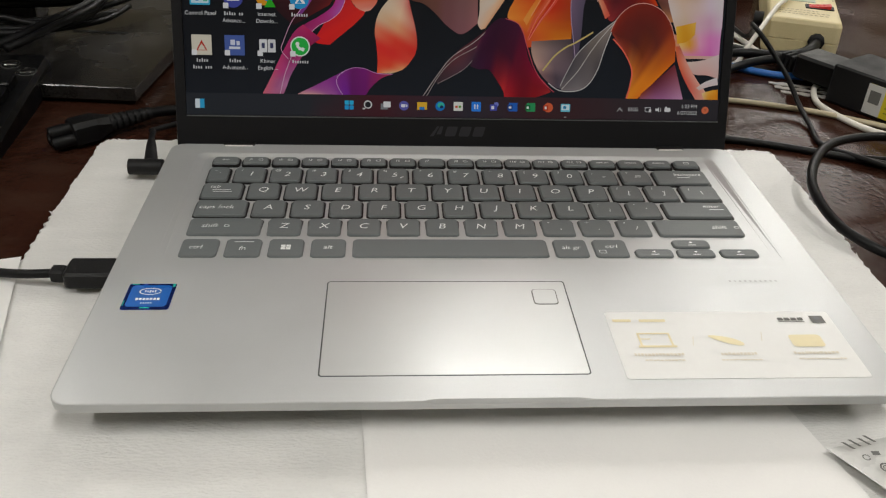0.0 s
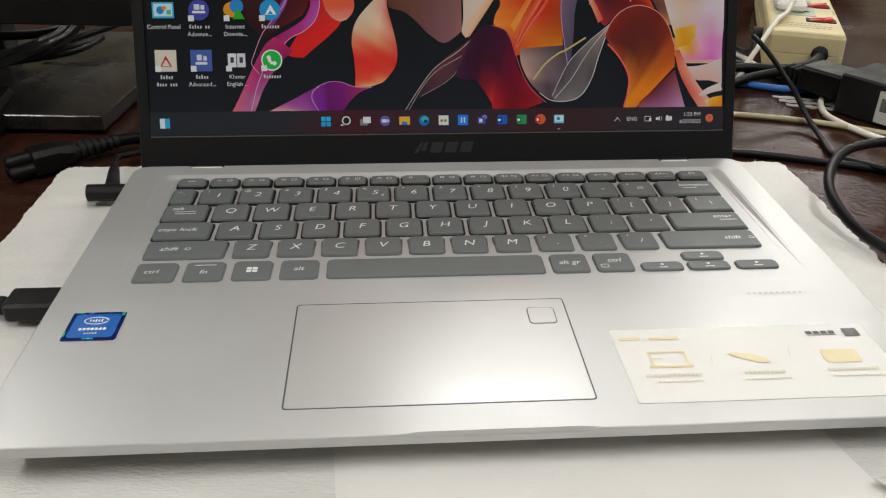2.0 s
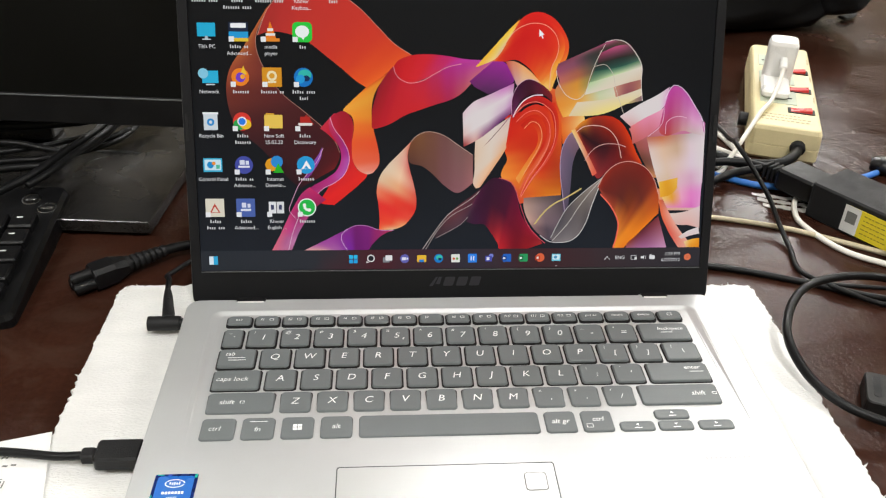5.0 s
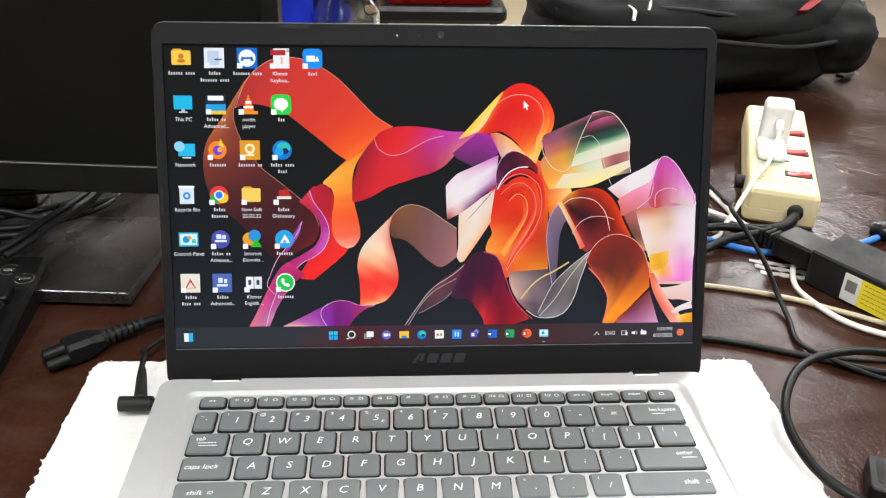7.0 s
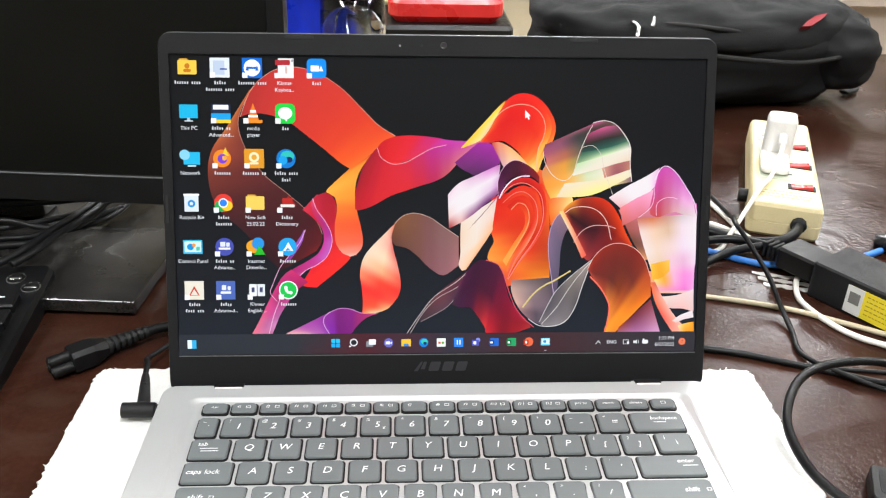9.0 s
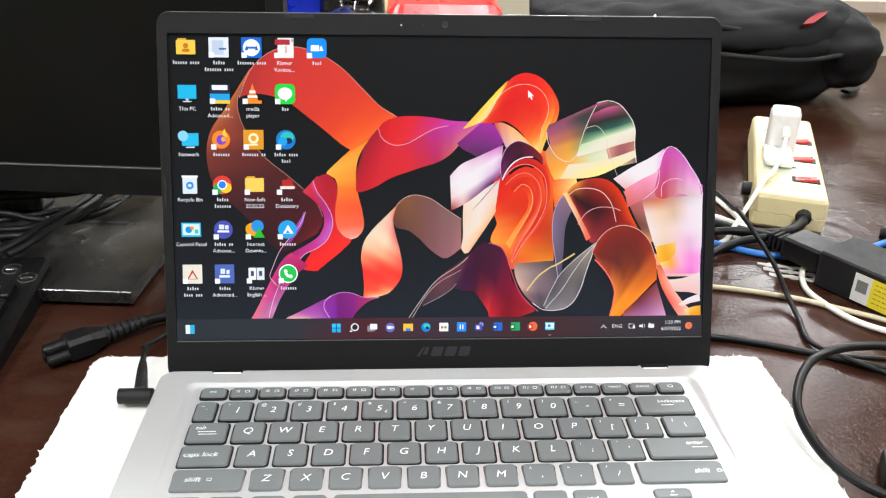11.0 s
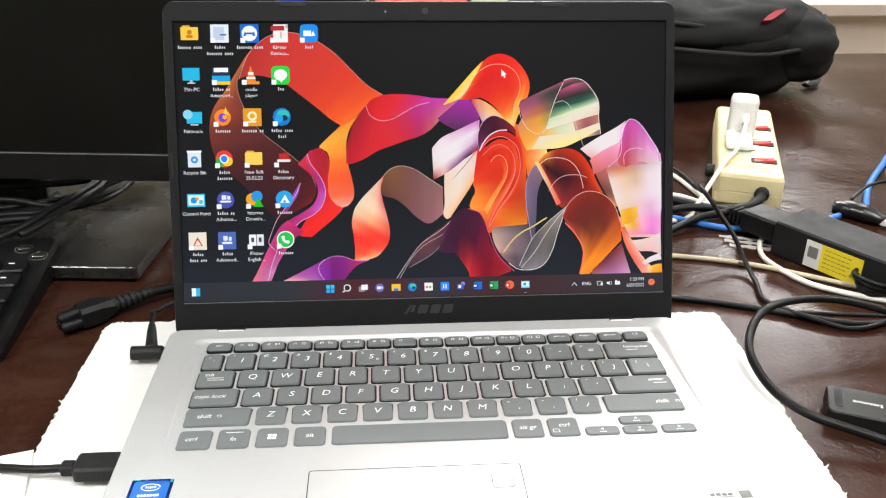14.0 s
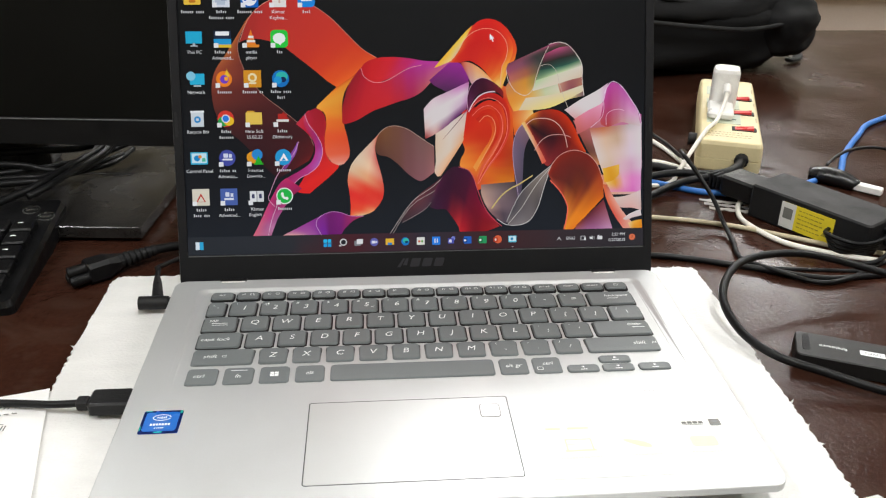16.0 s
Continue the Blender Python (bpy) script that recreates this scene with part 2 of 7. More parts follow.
def smooth_line(points, step=8, closed=False):
    """A smooth line through a few knots."""
    p = [Vector(q) for q in points]
    n = len(p)
    out = []
    for k in range(n if closed else n - 1):
        if closed:
            a, b, c, d = p[k - 1], p[k], p[(k + 1) % n], p[(k + 2) % n]
        else:
            a, b, c, d = p[max(k - 1, 0)], p[k], p[k + 1], p[min(k + 2, n - 1)]
        for s in range(step):
            t = s / step
            out.append(0.5 * ((2 * b) + (c - a) * t + (2 * a - 5 * b + 4 * c - d) * t * t + (3 * b - a - 3 * c + d) * t ** 3))
    if not closed:
        out.append(p[-1])
    return out


def tube(name, points, r, mat, parent=None, label="", step=8, n=10, flat=1.0, radii=None):
    """A round cord along a smooth line."""
    line = smooth_line(points, step)
    loops = []
    up = Vector((0, 0, 1))
    for k, q in enumerate(line):
        t = (line[min(k + 1, len(line) - 1)] - line[max(k - 1, 0)]).normalized()
        side = t.cross(up)
        side = side.normalized() if side.length > 1e-4 else Vector((1, 0, 0))
        v = side.cross(t)
        rr = r if radii is None else r * float(np.interp(k / (len(line) - 1), [x for x, _ in radii], [y for _, y in radii]))
        loops.append([q + rr * (math.cos(6.28319 * i / n) * side + flat * math.sin(6.28319 * i / n) * v) for i in range(n)])
    return loft(name, loops, mat, parent, label, smooth=True)


TEXTS = {}


def text_polys(body, size, align="CENTER"):
    """Letters as flat polygons: vertices and faces."""
    key = (body, size, align)
    if key not in TEXTS:
        cu = bpy.data.curves.new("letters", "FONT")
        cu.body, cu.size, cu.align_x, cu.align_y, cu.resolution_u = body, size, align, "CENTER", 3
        ob = new("letters", cu)
        got = ob.evaluated_get(bpy.context.evaluated_depsgraph_get())
        me = got.to_mesh()
        TEXTS[key] = ([tuple(v.co) for v in me.vertices], [tuple(p.vertices) for p in me.polygons])
        got.to_mesh_clear()
        bpy.data.objects.remove(ob)
        bpy.data.curves.remove(cu)
    return TEXTS[key]


class Flat:
    """Flat coloured shapes on one sheet, each a hair above the one before."""

    def __init__(self, z=0.0, lift=1e-5):
        self.v, self.f, self.c, self.z, self.lift = [], [], [], z, lift

    def poly(self, pts, colour):
        n = len(self.v)
        self.v += [(x, y, self.z) for x, y in pts]
        self.f.append(tuple(range(n, n + len(pts))))
        self.c.append(colour)
        self.z += self.lift
        return self

    def rect(self, x, y, w, h, colour, r=0.0, skew=0.0):
        pts = [(p[0] + skew * (p[1] - y), p[1]) for p in rrect(w, h, r or 1e-5, 0, x, y, 4)]
        return self.poly(pts, colour)

    def disc(self, x, y, r, colour, sy=1.0):
        return self.poly([(p[0], p[1]) for p in ring(r, 0, 18, x, y, 1, sy)], colour)

    def text(self, x, y, body, size, colour, align="CENTER", slant=0.0):
        vs, fs = text_polys(body, size, align)
        n = len(self.v)
        self.v += [(x + a + slant * b, y + b, self.z) for a, b, _ in vs]
        self.f += [tuple(i + n for i in f) for f in fs]
        self.c += [colour] * len(fs)
        self.z += self.lift
        return self

    def lit(self, name, parent, label=""):
        ob = mesh_ob(name, self.v, self.f, PIXELS, parent, label)
        at = ob.data.attributes.new("pixel", "FLOAT_COLOR", "FACE")
        at.data.foreach_set("color", np.array([lin(c) for c in self.c], float).ravel())
        return ob

    def printed(self, name, mat, parent, label="", m=None):
        return mesh_ob(name, self.v, self.f, mat, parent, label, m=m)


# ---- room ----
def room():
    x0, x1, y0, y1, t = -3.2, 4.2, -3.0, 5.2, 0.12

    def box(name, a, b, mat):
        v = [(a[0] if i & 1 else b[0], a[1] if i & 2 else b[1], a[2] if i & 4 else b[2]) for i in range(8)]
        f = [(0, 1, 3, 2), (4, 6, 7, 5), (0, 4, 5, 1), (2, 3, 7, 6), (0, 2, 6, 4), (1, 5, 7, 3)]
        return tagged(mesh_ob(name, v, f, mat), kind="structure")

    tagged(box("floor", (x0, y0, FLOOR_Z - t), (x1, y1, FLOOR_Z), TILE), "beige tiled floor of the workshop", "floor")
    tagged(box("ceiling", (x0, y0, CEILING_Z), (x1, y1, CEILING_Z + t), CEIL), "plain white ceiling above the bench", "ceiling")
    tagged(box("wall_north", (x0, y1, FLOOR_Z), (x1, y1 + t, CEILING_Z), PLASTER), "cream plastered wall behind the chairs", "wall")
    tagged(box("wall_south", (x0, y0 - t, FLOOR_Z), (x1, y0, CEILING_Z), PLASTER), "cream plastered wall of the workshop", "wall")
    tagged(box("wall_east", (x1, y0, FLOOR_Z), (x1 + t, y1, CEILING_Z), PLASTER), "cream plastered wall of the workshop", "wall")
    tagged(box("wall_west", (x0 - t, y0, FLOOR_Z), (x0, y1, CEILING_Z), PLASTER), "cream plastered wall of the workshop", "wall")
    for x, y, power in LAMPS:
        lamp = thing("ceiling_light", "white fluorescent tube batten on the ceiling", "ceiling light", (x, y, CEILING_Z - 0.06), 90, group="ceiling lights")
        slab("housing", 1.3, 0.2, 0.02, 0.059, 0.01, WHITE, lamp, b=0.004)
        for sy in (-0.05, 0.05):
            tube("lamp_tube", [(-0.6, sy, 0), (0, sy, 0), (0.6, sy, 0)], 0.016, LAMPGLOW, lamp, "lit fluorescent tube", step=2)
        a = bpy.data.lights.new("tube_light", "AREA")
        a.shape, a.size, a.size_y, a.energy, a.color = "RECTANGLE", 1.2, 0.18, LAMP_WATTS * power, (1.0, 0.98, 0.94)
        lo = new("tube_light", a)
        lo.matrix_basis = pose(x, y, CEILING_Z - 0.085, 0, 0, 90)


room()


def table():
    t = thing("work_table", "dark brown varnished wooden work table, scuffed and stained", "table", (0.1, 0.3, 0))
    slab("tabletop", 2.6, 1.6, -0.035, 0, 0.01, TABLE, t, b=0.003)
    for x in (-1.2, 1.2):
        for y in (-0.72, 0.72):
            slab("leg", 0.06, 0.06, FLOOR_Z, -0.035, 0.004, TABLE, t, cx=x, cy=y, b=0.002)
    slab("apron", 2.3, 0.025, -0.12, -0.035, 0.002, TABLE, t, cy=-0.7)
    slab("apron", 2.3, 0.025, -0.12, -0.035, 0.002, TABLE, t, cy=0.7)


table()

# ---- the foam sheet and the papers ----
FOAM_Z = 0.012


def foam_sheet():
    rng = random.Random(4)
    corners = [(-0.2225, -0.42), (0.2, -0.42), (0.207, 0.246), (-0.2165, 0.253)]
    pts = []
    for k in range(4):
        a, b = Vector(corners[k]), Vector(corners[(k + 1) % 4])
        n = int((b - a).length / 0.0022)
        normal = Vector((b.y - a.y, a.x - b.x)).normalized()
        for i in range(n):
            q = a.lerp(b, i / n)
            wob = 0.0013 * noise.noise(Vector((q.x * 45, q.y * 45, 3))) + 0.0009 * rng.uniform(-1, 1)
            corner = min(i, n - i) * 0.0022
            wob -= max(0, 0.007 - corner) * 0.45
            pts.append(q + normal * wob)
    ctr = Vector((0, -0.05))
    loops = []
    for z, inset in ((0.0, 0.0012), (0.003, 0), (0.0105, 0.0), (FOAM_Z, 0.0016)):
        loops.append([(*(p - (p - ctr).normalized() * (inset + rng.uniform(0, 0.0004))), z) for p in pts])
    ob = loft("foam_sheet", loops, FOAM)
    tagged(ob, "white packing foam sheet with torn fuzzy edges under the laptop", "foam sheet")
    tufts_v, tufts_f = [], []
    for p in pts:
        if rng.random() < 0.25:
            d = (p - ctr).normalized()
            s = Vector((-d.y, d.x)) * rng.uniform(0.0004, 0.0011)
            e = p + d * rng.uniform(0.0006, 0.0022) + s * rng.uniform(-1.5, 1.5)
            z = rng.uniform(0.006, 0.0115)
            n = len(tufts_v)
            tufts_v += [(*(p - s - d * 0.001), z), (*(p + s - d * 0.001), z), (*e, z + rng.uniform(-0.001, 0.0015)), (*(p - d * 0.001), z + 0.0011)]
            tufts_f += [(n, n + 1, n + 2), (n, n + 2, n + 3), (n + 1, n + 3, n + 2), (n, n + 3, n + 1)]
    mesh_ob("torn_fibres", tufts_v, tufts_f, FOAM, ob)["kind"] = "stuff"


foam_sheet()


def sheet(name, corners, z, mat, label, category, waves=0.0006, nx=14, ny=14, thick=0.00025):
    """A limp sheet over four corners, with thickness."""
    v, f = [], []
    for side in (0, 1):
        for j in range(ny + 1):
            for i in range(nx + 1):
                a, b = i / nx, j / ny
                p = Vector(corners[0]).lerp(Vector(corners[1]), a).lerp(Vector(corners[3]).lerp(Vector(corners[2]), a), b)
                h = waves * (1 + noise.noise(Vector((p.x * 22, p.y * 22, len(name)))))
                v.append((p.x, p.y, z + h + (0 if side else -thick)))
    m = (nx + 1) * (ny + 1)
    for j in range(ny):
        for i in range(nx):
            q = j * (nx + 1) + i
            f.append((m + q, m + q + 1, m + q + nx + 2, m + q + nx + 1))
            f.append((q + nx + 1, q + nx + 2, q + 1, q))
    edge = [i for i in range(nx + 1)] + [(j + 1) * (nx + 1) - 1 for j in range(1, ny + 1)] + [ny * (nx + 1) + i for i in range(nx - 1, -1, -1)] + [j * (nx + 1) for j in range(ny - 1, 0, -1)]
    for k in range(len(edge)):
        a, b = edge[k], edge[(k + 1) % len(edge)]
        f.append((a, b, m + b, m + a))
    return tagged(mesh_ob(name, v, f, mat, smooth=False), label, category)


sheet("paper_sheet", [(-0.03, -0.26), (0.185, -0.26), (0.114, 0.03), (-0.052, 0.03)], FOAM_Z + 0.0006, PAPER, "blank white paper sheet tucked under the laptop", "paper", 0.0004)
card = sheet("printed_film", [(0.16, -0.076), (0.28, -0.1), (0.21, 0.0), (0.123, -0.018)], FOAM_Z + 0.003, BAGPLASTIC, "translucent film bag printed with grey compliance marks", "plastic bag", 0.0015)
marks = Flat(FOAM_Z + 0.0065)
for x, y in ((0.1305, -0.0185), (0.1335, -0.0172), (0.1375, -0.0165), (0.1402, -0.0152)):
    marks.rect(x, y, 0.0013, 0.0034, "404040", skew=-0.9)
for x, y, r in ((0.1345, -0.0245, 0.0015), (0.1395, -0.0295, 0.0023), (0.1395, -0.0295, 0.0012), (0.147, -0.0385, 0.0018), (0.1515, -0.043, 0.0018)):
    marks.poly([(p[0], p[1]) for p in ring(r, 0, 18, x, y)] + [(p[0], p[1]) for p in reversed(ring(r * 0.7, 0, 18, x, y))], "404040")
marks.rect(0.139, -0.0225, 0.003, 0.002, "404040").rect(0.1445, -0.028, 0.0022, 0.003, "404040")
marks.printed("printed_marks", PRINT, card)

note = sheet("delivery_note", [(-0.345, -0.02), (-0.19, 0.0), (-0.2165, 0.117), (-0.33, 0.085)], FOAM_Z + 0.001, PAPER, "white printed delivery slip lying beside the foam", "paper", 0.0005)
marks = Flat(FOAM_Z + 0.0027)
rng = random.Random(7)
for k, x in enumerate((-0.2385, -0.2335, -0.2275, -0.2235)):
    for q in range(3):
        marks.rect(x + 0.0011 * q, 0.0985 + 0.0005 * k + 0.0012 * (q % 2), 0.0008, 0.0042, "303030", skew=0.35)
for k in range(3):
    marks.rect(-0.235 + 0.004 * k, 0.0915 + 0.0006 * k, 0.0026, 0.001, "303030")
for y in (0.0835, 0.076, 0.0675):
    marks.rect(-0.246, y, 0.034, 0.0004, "303030")
for k in range(5):
    marks.rect(-0.234 + 0.0016 * k, 0.08, 0.0007, 0.0045, "303030")
marks.printed("printed_lines", PRINT, note)

# ---- the laptop ----
DECK = 0.018
laptop = thing("laptop", "open silver laptop with a lit desktop, on white foam", "laptop", (0, -0.003, FOAM_Z))
LW, LD = 0.3235, 0.2136


def case():
    cy = LD / 2 - 0.0016
    wx, wy, ww, wd = 0.001, 0.1425, 0.283, 0.1075
    n = 7
    loops = [rrect(LW - 0.05, LD - 0.05, 0.006, 0.003, 0, cy, n), rrect(LW - 0.012, LD - 0.012, 0.0065, 0.0085, 0, cy, n), rrect(LW - 0.0012, LD - 0.0012, 0.007, 0.0134, 0, cy, n), rrect(LW, LD, 0.0075, 0.014, 0, cy, n),
             rrect(LW, LD, 0.0075, 0.0174, 0, cy, n), rrect(LW - 0.0004, LD - 0.0004, 0.0073, 0.0178, 0, cy, n), rrect(LW - 0.0011, LD - 0.0011, 0.007, DECK, 0, cy, n),
             rrect(ww + 0.0105, wd + 0.009, 0.006, DECK, wx, wy, n), rrect(ww + 0.008, wd + 0.0076, 0.0055, DECK - 0.00025, wx, wy, n), rrect(ww + 0.0012, wd + 0.0036, 0.004, DECK - 0.0015, wx, wy, n), rrect(ww, wd, 0.003, DECK - 0.0017, wx, wy, n)]
    for k, lp in enumerate(loops):
        y, z = lp[3 * n][1:]
        xs = [(-0.0275, 0), (-0.0225, 1), (0.0305, 1), (0.0355, 0)]
        dip = {4: (0.0, -0.001), 5: (0.0001, -0.0009), 6: (0.0006, 0.0)}.get(k, (0, 0))
        lp[3 * n:3 * n] = [(x, y + dip[0] * f, z + dip[1] * f) for x, f in xs]
    front = wy - wd / 2
    for k in (8, 9, 10):
        loops[k] = [(x, y, DECK - (DECK - z) * min(max((y - front - 0.001) / 0.06, 0.05), 1)) for x, y, z in loops[k]]
    loft("body", loops, SILVER, laptop)
    for x in (-0.13, 0.13):
        for y in (0.02, 0.19):
            slab("rubber_foot", 0.03, 0.008, 0.0, 0.0035, 0.003, RUBBER, laptop, cx=x, cy=y)
    # hinge covers
    for x0, x1 in ((-0.133, -0.117), (0.117, 0.133)):
        slab("hinge", x1 - x0, 0.006, 0.009, DECK - 0.0032, 0.002, SILVER_PAD, laptop, cx=(x0 + x1) / 2, cy=0.2145)
    # cut-outs in front of the hinges: black gap, white strip for light showing through
    for x0, x1 in ((-0.1321, -0.1166), (0.1190, 0.1332)):
        slab("hinge_gap", x1 - x0 + 0.002, 0.0042, DECK - 0.001, DECK + 0.0002, 0.0004, BLACK, laptop, cx=(x0 + x1) / 2, cy=0.2118, b=0.0001)
        slab("hinge_gap_light", x1 - x0, 0.0009, DECK - 0.001, DECK + 0.0005, 0.0003, WHITE, laptop, "white strip painted as light showing through the hinge gap", cx=(x0 + x1) / 2, cy=0.2092, b=0.0001)
    # side sockets
    slab("side_port", 0.001, 0.014, 0.008, 0.0125, 0.0004, BLACK, laptop, cx=-LW / 2 - 0.0002, cy=0.096, b=0.0002)
    slab("side_port", 0.001, 0.008, 0.007, 0.0145, 0.0004, BLACK, laptop, cx=-LW / 2 - 0.0002, cy=0.196, b=0.0002)


case()


def touchpad():
    x, y, w, d = -0.0142, 0.0432, 0.1035, 0.0615
    slab("touchpad_gap", w + 0.0012, d + 0.0011, DECK - 0.0002, DECK + 0.00012, 0.0015, GAPGREY, laptop, "dark seam round the touchpad", cx=x, cy=y + 0.0002, b=0.0001)
    pad = slab("touchpad", w, d, DECK - 0.0002, DECK + 0.0003, 0.0012, SILVER_PAD, laptop, "smooth silver touchpad", cx=x, cy=y, b=0.0001)
    slab("fingerprint_sensor_rim", 0.0108, 0.0112, DECK, DECK + 0.00045, 0.0018, PRINT, pad, cx=0.0278, cy=0.0625, b=0.0001)
    slab("fingerprint_sensor", 0.0099, 0.0103, DECK, DECK + 0.0006, 0.0015, SILVER_PAD, pad, cx=0.0278, cy=0.0625, b=0.0001)


touchpad()

KEYMESH = {}


def key(x0, x1, yc, h, legends=(), name="key"):
    """A keycap from x0 to x1 with a dished top; legends are (dx, dy, text, size)."""
    w = x1 - x0
    size = (round(w, 5), round(h, 5))
    if size not in KEYMESH:
        z0, z1 = DECK - 0.0016, DECK + 0.0009
        r = 0.0021
        # first two outlines: wider skirt, coloured black as the shadow round the cap
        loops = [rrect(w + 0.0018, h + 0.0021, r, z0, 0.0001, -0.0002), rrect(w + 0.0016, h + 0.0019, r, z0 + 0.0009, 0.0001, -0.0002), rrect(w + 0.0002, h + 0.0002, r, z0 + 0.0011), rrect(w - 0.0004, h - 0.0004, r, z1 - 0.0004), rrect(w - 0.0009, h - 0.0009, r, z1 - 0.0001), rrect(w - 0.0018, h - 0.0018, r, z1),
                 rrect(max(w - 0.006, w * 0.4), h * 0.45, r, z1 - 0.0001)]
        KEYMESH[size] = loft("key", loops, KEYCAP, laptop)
        ob = KEYMESH[size]
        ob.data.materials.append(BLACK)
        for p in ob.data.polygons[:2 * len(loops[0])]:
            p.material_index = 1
    else:
        ob = new("key", KEYMESH[size].data)
        ob.parent = laptop
    ob.location = ((x0 + x1) / 2, yc, 0)
    if legends:
        fl = Flat(DECK + 0.00096, 0)
        for dx, dy, body, s in legends:
            if body == "WIN":
                for a in (-1, 1):
                    for b in (-1, 1):
                        fl.rect(dx + a * 0.0012, dy + b * 0.0011, 0.0021, 0.0019, "ffffff")
            elif body == "BAR":
                fl.rect(dx, dy, s, 0.0005, "ffffff")
            elif body == "BOX":
                for a, b, ww, hh in ((0, s / 2, s * 1.3, 0.0003), (0, -s / 2, s * 1.3, 0.0003), (-s * 0.65, 0, 0.0003, s), (s * 0.65, 0, 0.0003, s)):
                    fl.rect(dx + a, dy + b, ww, hh, "ffffff")
            elif body in "^v<>" and s < 0.0025:
                a = {"^": 90, "v": 270, "<": 180, ">": 0}[body]
                fl.poly([(dx + 0.0011 * math.cos(radians(a + q)), dy + 0.0009 * math.sin(radians(a + q))) for q in (0, 120, 240)], "ffffff")
            else:
                fl.text(dx, dy, body, s, "ffffff", slant=0.18)
        fl.printed("legend", LEGEND, ob)
    return ob


def keyboard():
    u, g = 0.01905, 0.00315
    k = u - g
    left, right = -0.1352, 0.1362
    rows = {"num": 0.1742, "q": 0.1562, "a": 0.1382, "z": 0.1202, "ctl": 0.1012}
    H = 0.0152
    big, small = 0.0066, 0.0032
    # function row
    p = (right - left + g * 0.8) / 17
    names = ["esc", "f1", "f2", "f3", "f4", "f5", "f6", "f7", "f8", "f9", "f10", "f11", "f12", "prt sc", "insert", "delete", ""]
    for n, t in enumerate(names):
        x0 = left + n * p
        leg = [(0 if n in (0, 13, 14, 15) else -0.0025, 0, t, 0.003)] if t else [(0, 0, "BOX", 0.002)]
        if 1 <= n <= 12 and n != 7:
            leg.append((0.0026, 0, "BOX", 0.0017))
        key(x0, x0 + p - g * 0.8, 0.1905, 0.0078, leg)
    # number row
    q0 = -0.104
    n0 = q0 - u / 2
    key(left, n0 - k / 2 - g, rows["num"], H, [(-0.0015, 0.003, "~", small), (0.0008, -0.001, "`", 0.0045)])
    for n, (a, b) in enumerate(zip("1234567890-=", "!@#$%^&*()_+")):
        x = n0 + n * u
        key(x - k / 2, x + k / 2, rows["num"], H, [(0.0012, -0.0006, a, big), (-0.0042, 0.0038, b, small)] + ([(0.0048, -0.0035, "€", 0.0028)] if a == "5" else []))
    key(n0 + 11.5 * u + g / 2, right, rows["num"], H, [(0.004, 0.0022, "backspace", 0.0038), (0.001, -0.0012, "BAR", 0.007)])
    # letters
    for t, x0, letters, y, first, tail in (("tab", left, "QWERTYUIOP", "q", q0, "[]"), ("caps lock", left, "ASDFGHJKL", "a", q0 + u / 4, ";'"), ("shift", left, "ZXCVBNM", "z", q0 + 0.75 * u, ",./")):
        xr = first - k / 2 - g
        w = xr - x0
        if t == "tab":
            leg = [(-w * 0.18, 0.003, "tab", 0.0042), (0, -0.0002, "BAR", 0.0095), (0.0005, -0.0022, "BAR", 0.0095)]
        else:
            leg = [(-w * (0.08 if t == "caps lock" else 0.2), 0, t, 0.0046)]
        if t == "shift":
            leg.append((-w * 0.2 + 0.0078, 0, "BOX", 0.0016))
        key(x0, xr, rows[y], H, leg)
        for n, ch in enumerate(letters):
            x = first + n * u
            key(x - k / 2, x + k / 2, rows[y], H, [(0, 0, ch, big)])
        for m, ch in enumerate(tail):
            x = first + (len(letters) + m) * u
            upper = {"[": "{", "]": "}", ";": ":", "'": '"', ",": "<", ".": ">", "/": "?"}[ch]
            key(x - k / 2, x + k / 2, rows[y], H, [(0.0012, -0.001, ch, 0.005), (-0.0042, 0.0038, upper, 0.0026)])
        xe = first + (len(letters) + len(tail) - 0.5) * u + g / 2
        w = right - xe
        if t == "tab":
            key(xe, right, rows[y], H, [(0.001, -0.0005, "\\", 0.005), (-0.005, 0.0038, "|", small)])
        elif t == "caps lock":
            key(xe, right, rows[y], H, [(w * 0.25, 0.003, "enter", 0.0042), (w * 0.3, -0.0004, "BAR", 0.008)])
        else:
            key(xe, right, rows[y], H, [(w * 0.24, 0, "shift", 0.0046), (w * 0.3 + 0.0062, 0, "BOX", 0.0016)])
    # lowest row
    y = rows["ctl"]
    for x0, x1, leg in ((left, -0.118, [(-0.0015, 0, "ctrl", 0.0044)]), (-0.115, -0.0985, [(0, -0.001, "fn", 0.0044), (0, 0.0045, "BAR", 0.009)]), (-0.0953, -0.079, [(0, 0, "WIN", 1)]),
                        (-0.0758, -0.0596, [(0, 0, "alt", 0.0044)]), (-0.0565, 0.0355, ()), (0.0384, 0.0546, [(0, 0, "alt gr", 0.0044)]), (0.0574, 0.0737, [(0.0005, 0.001, "ctrl", 0.0044), (-0.0045, -0.0035, "BOX", 0.0024)])):
        key(x0, x1, y, H, leg)
    hh = 0.0070
    for x0, x1, yy, ch in ((0.0765, 0.0948, y - 0.0041, "<"), (0.0966, 0.1150, y + 0.0041, "^"), (0.0966, 0.1150, y - 0.0041, "v"), (0.1176, 0.1362, y - 0.0041, ">")):
        key(x0, x1, yy, hh, [(0, 0.0007, ch, 0.002), (0, -0.0016, "BAR", 0.0038)])


keyboard()


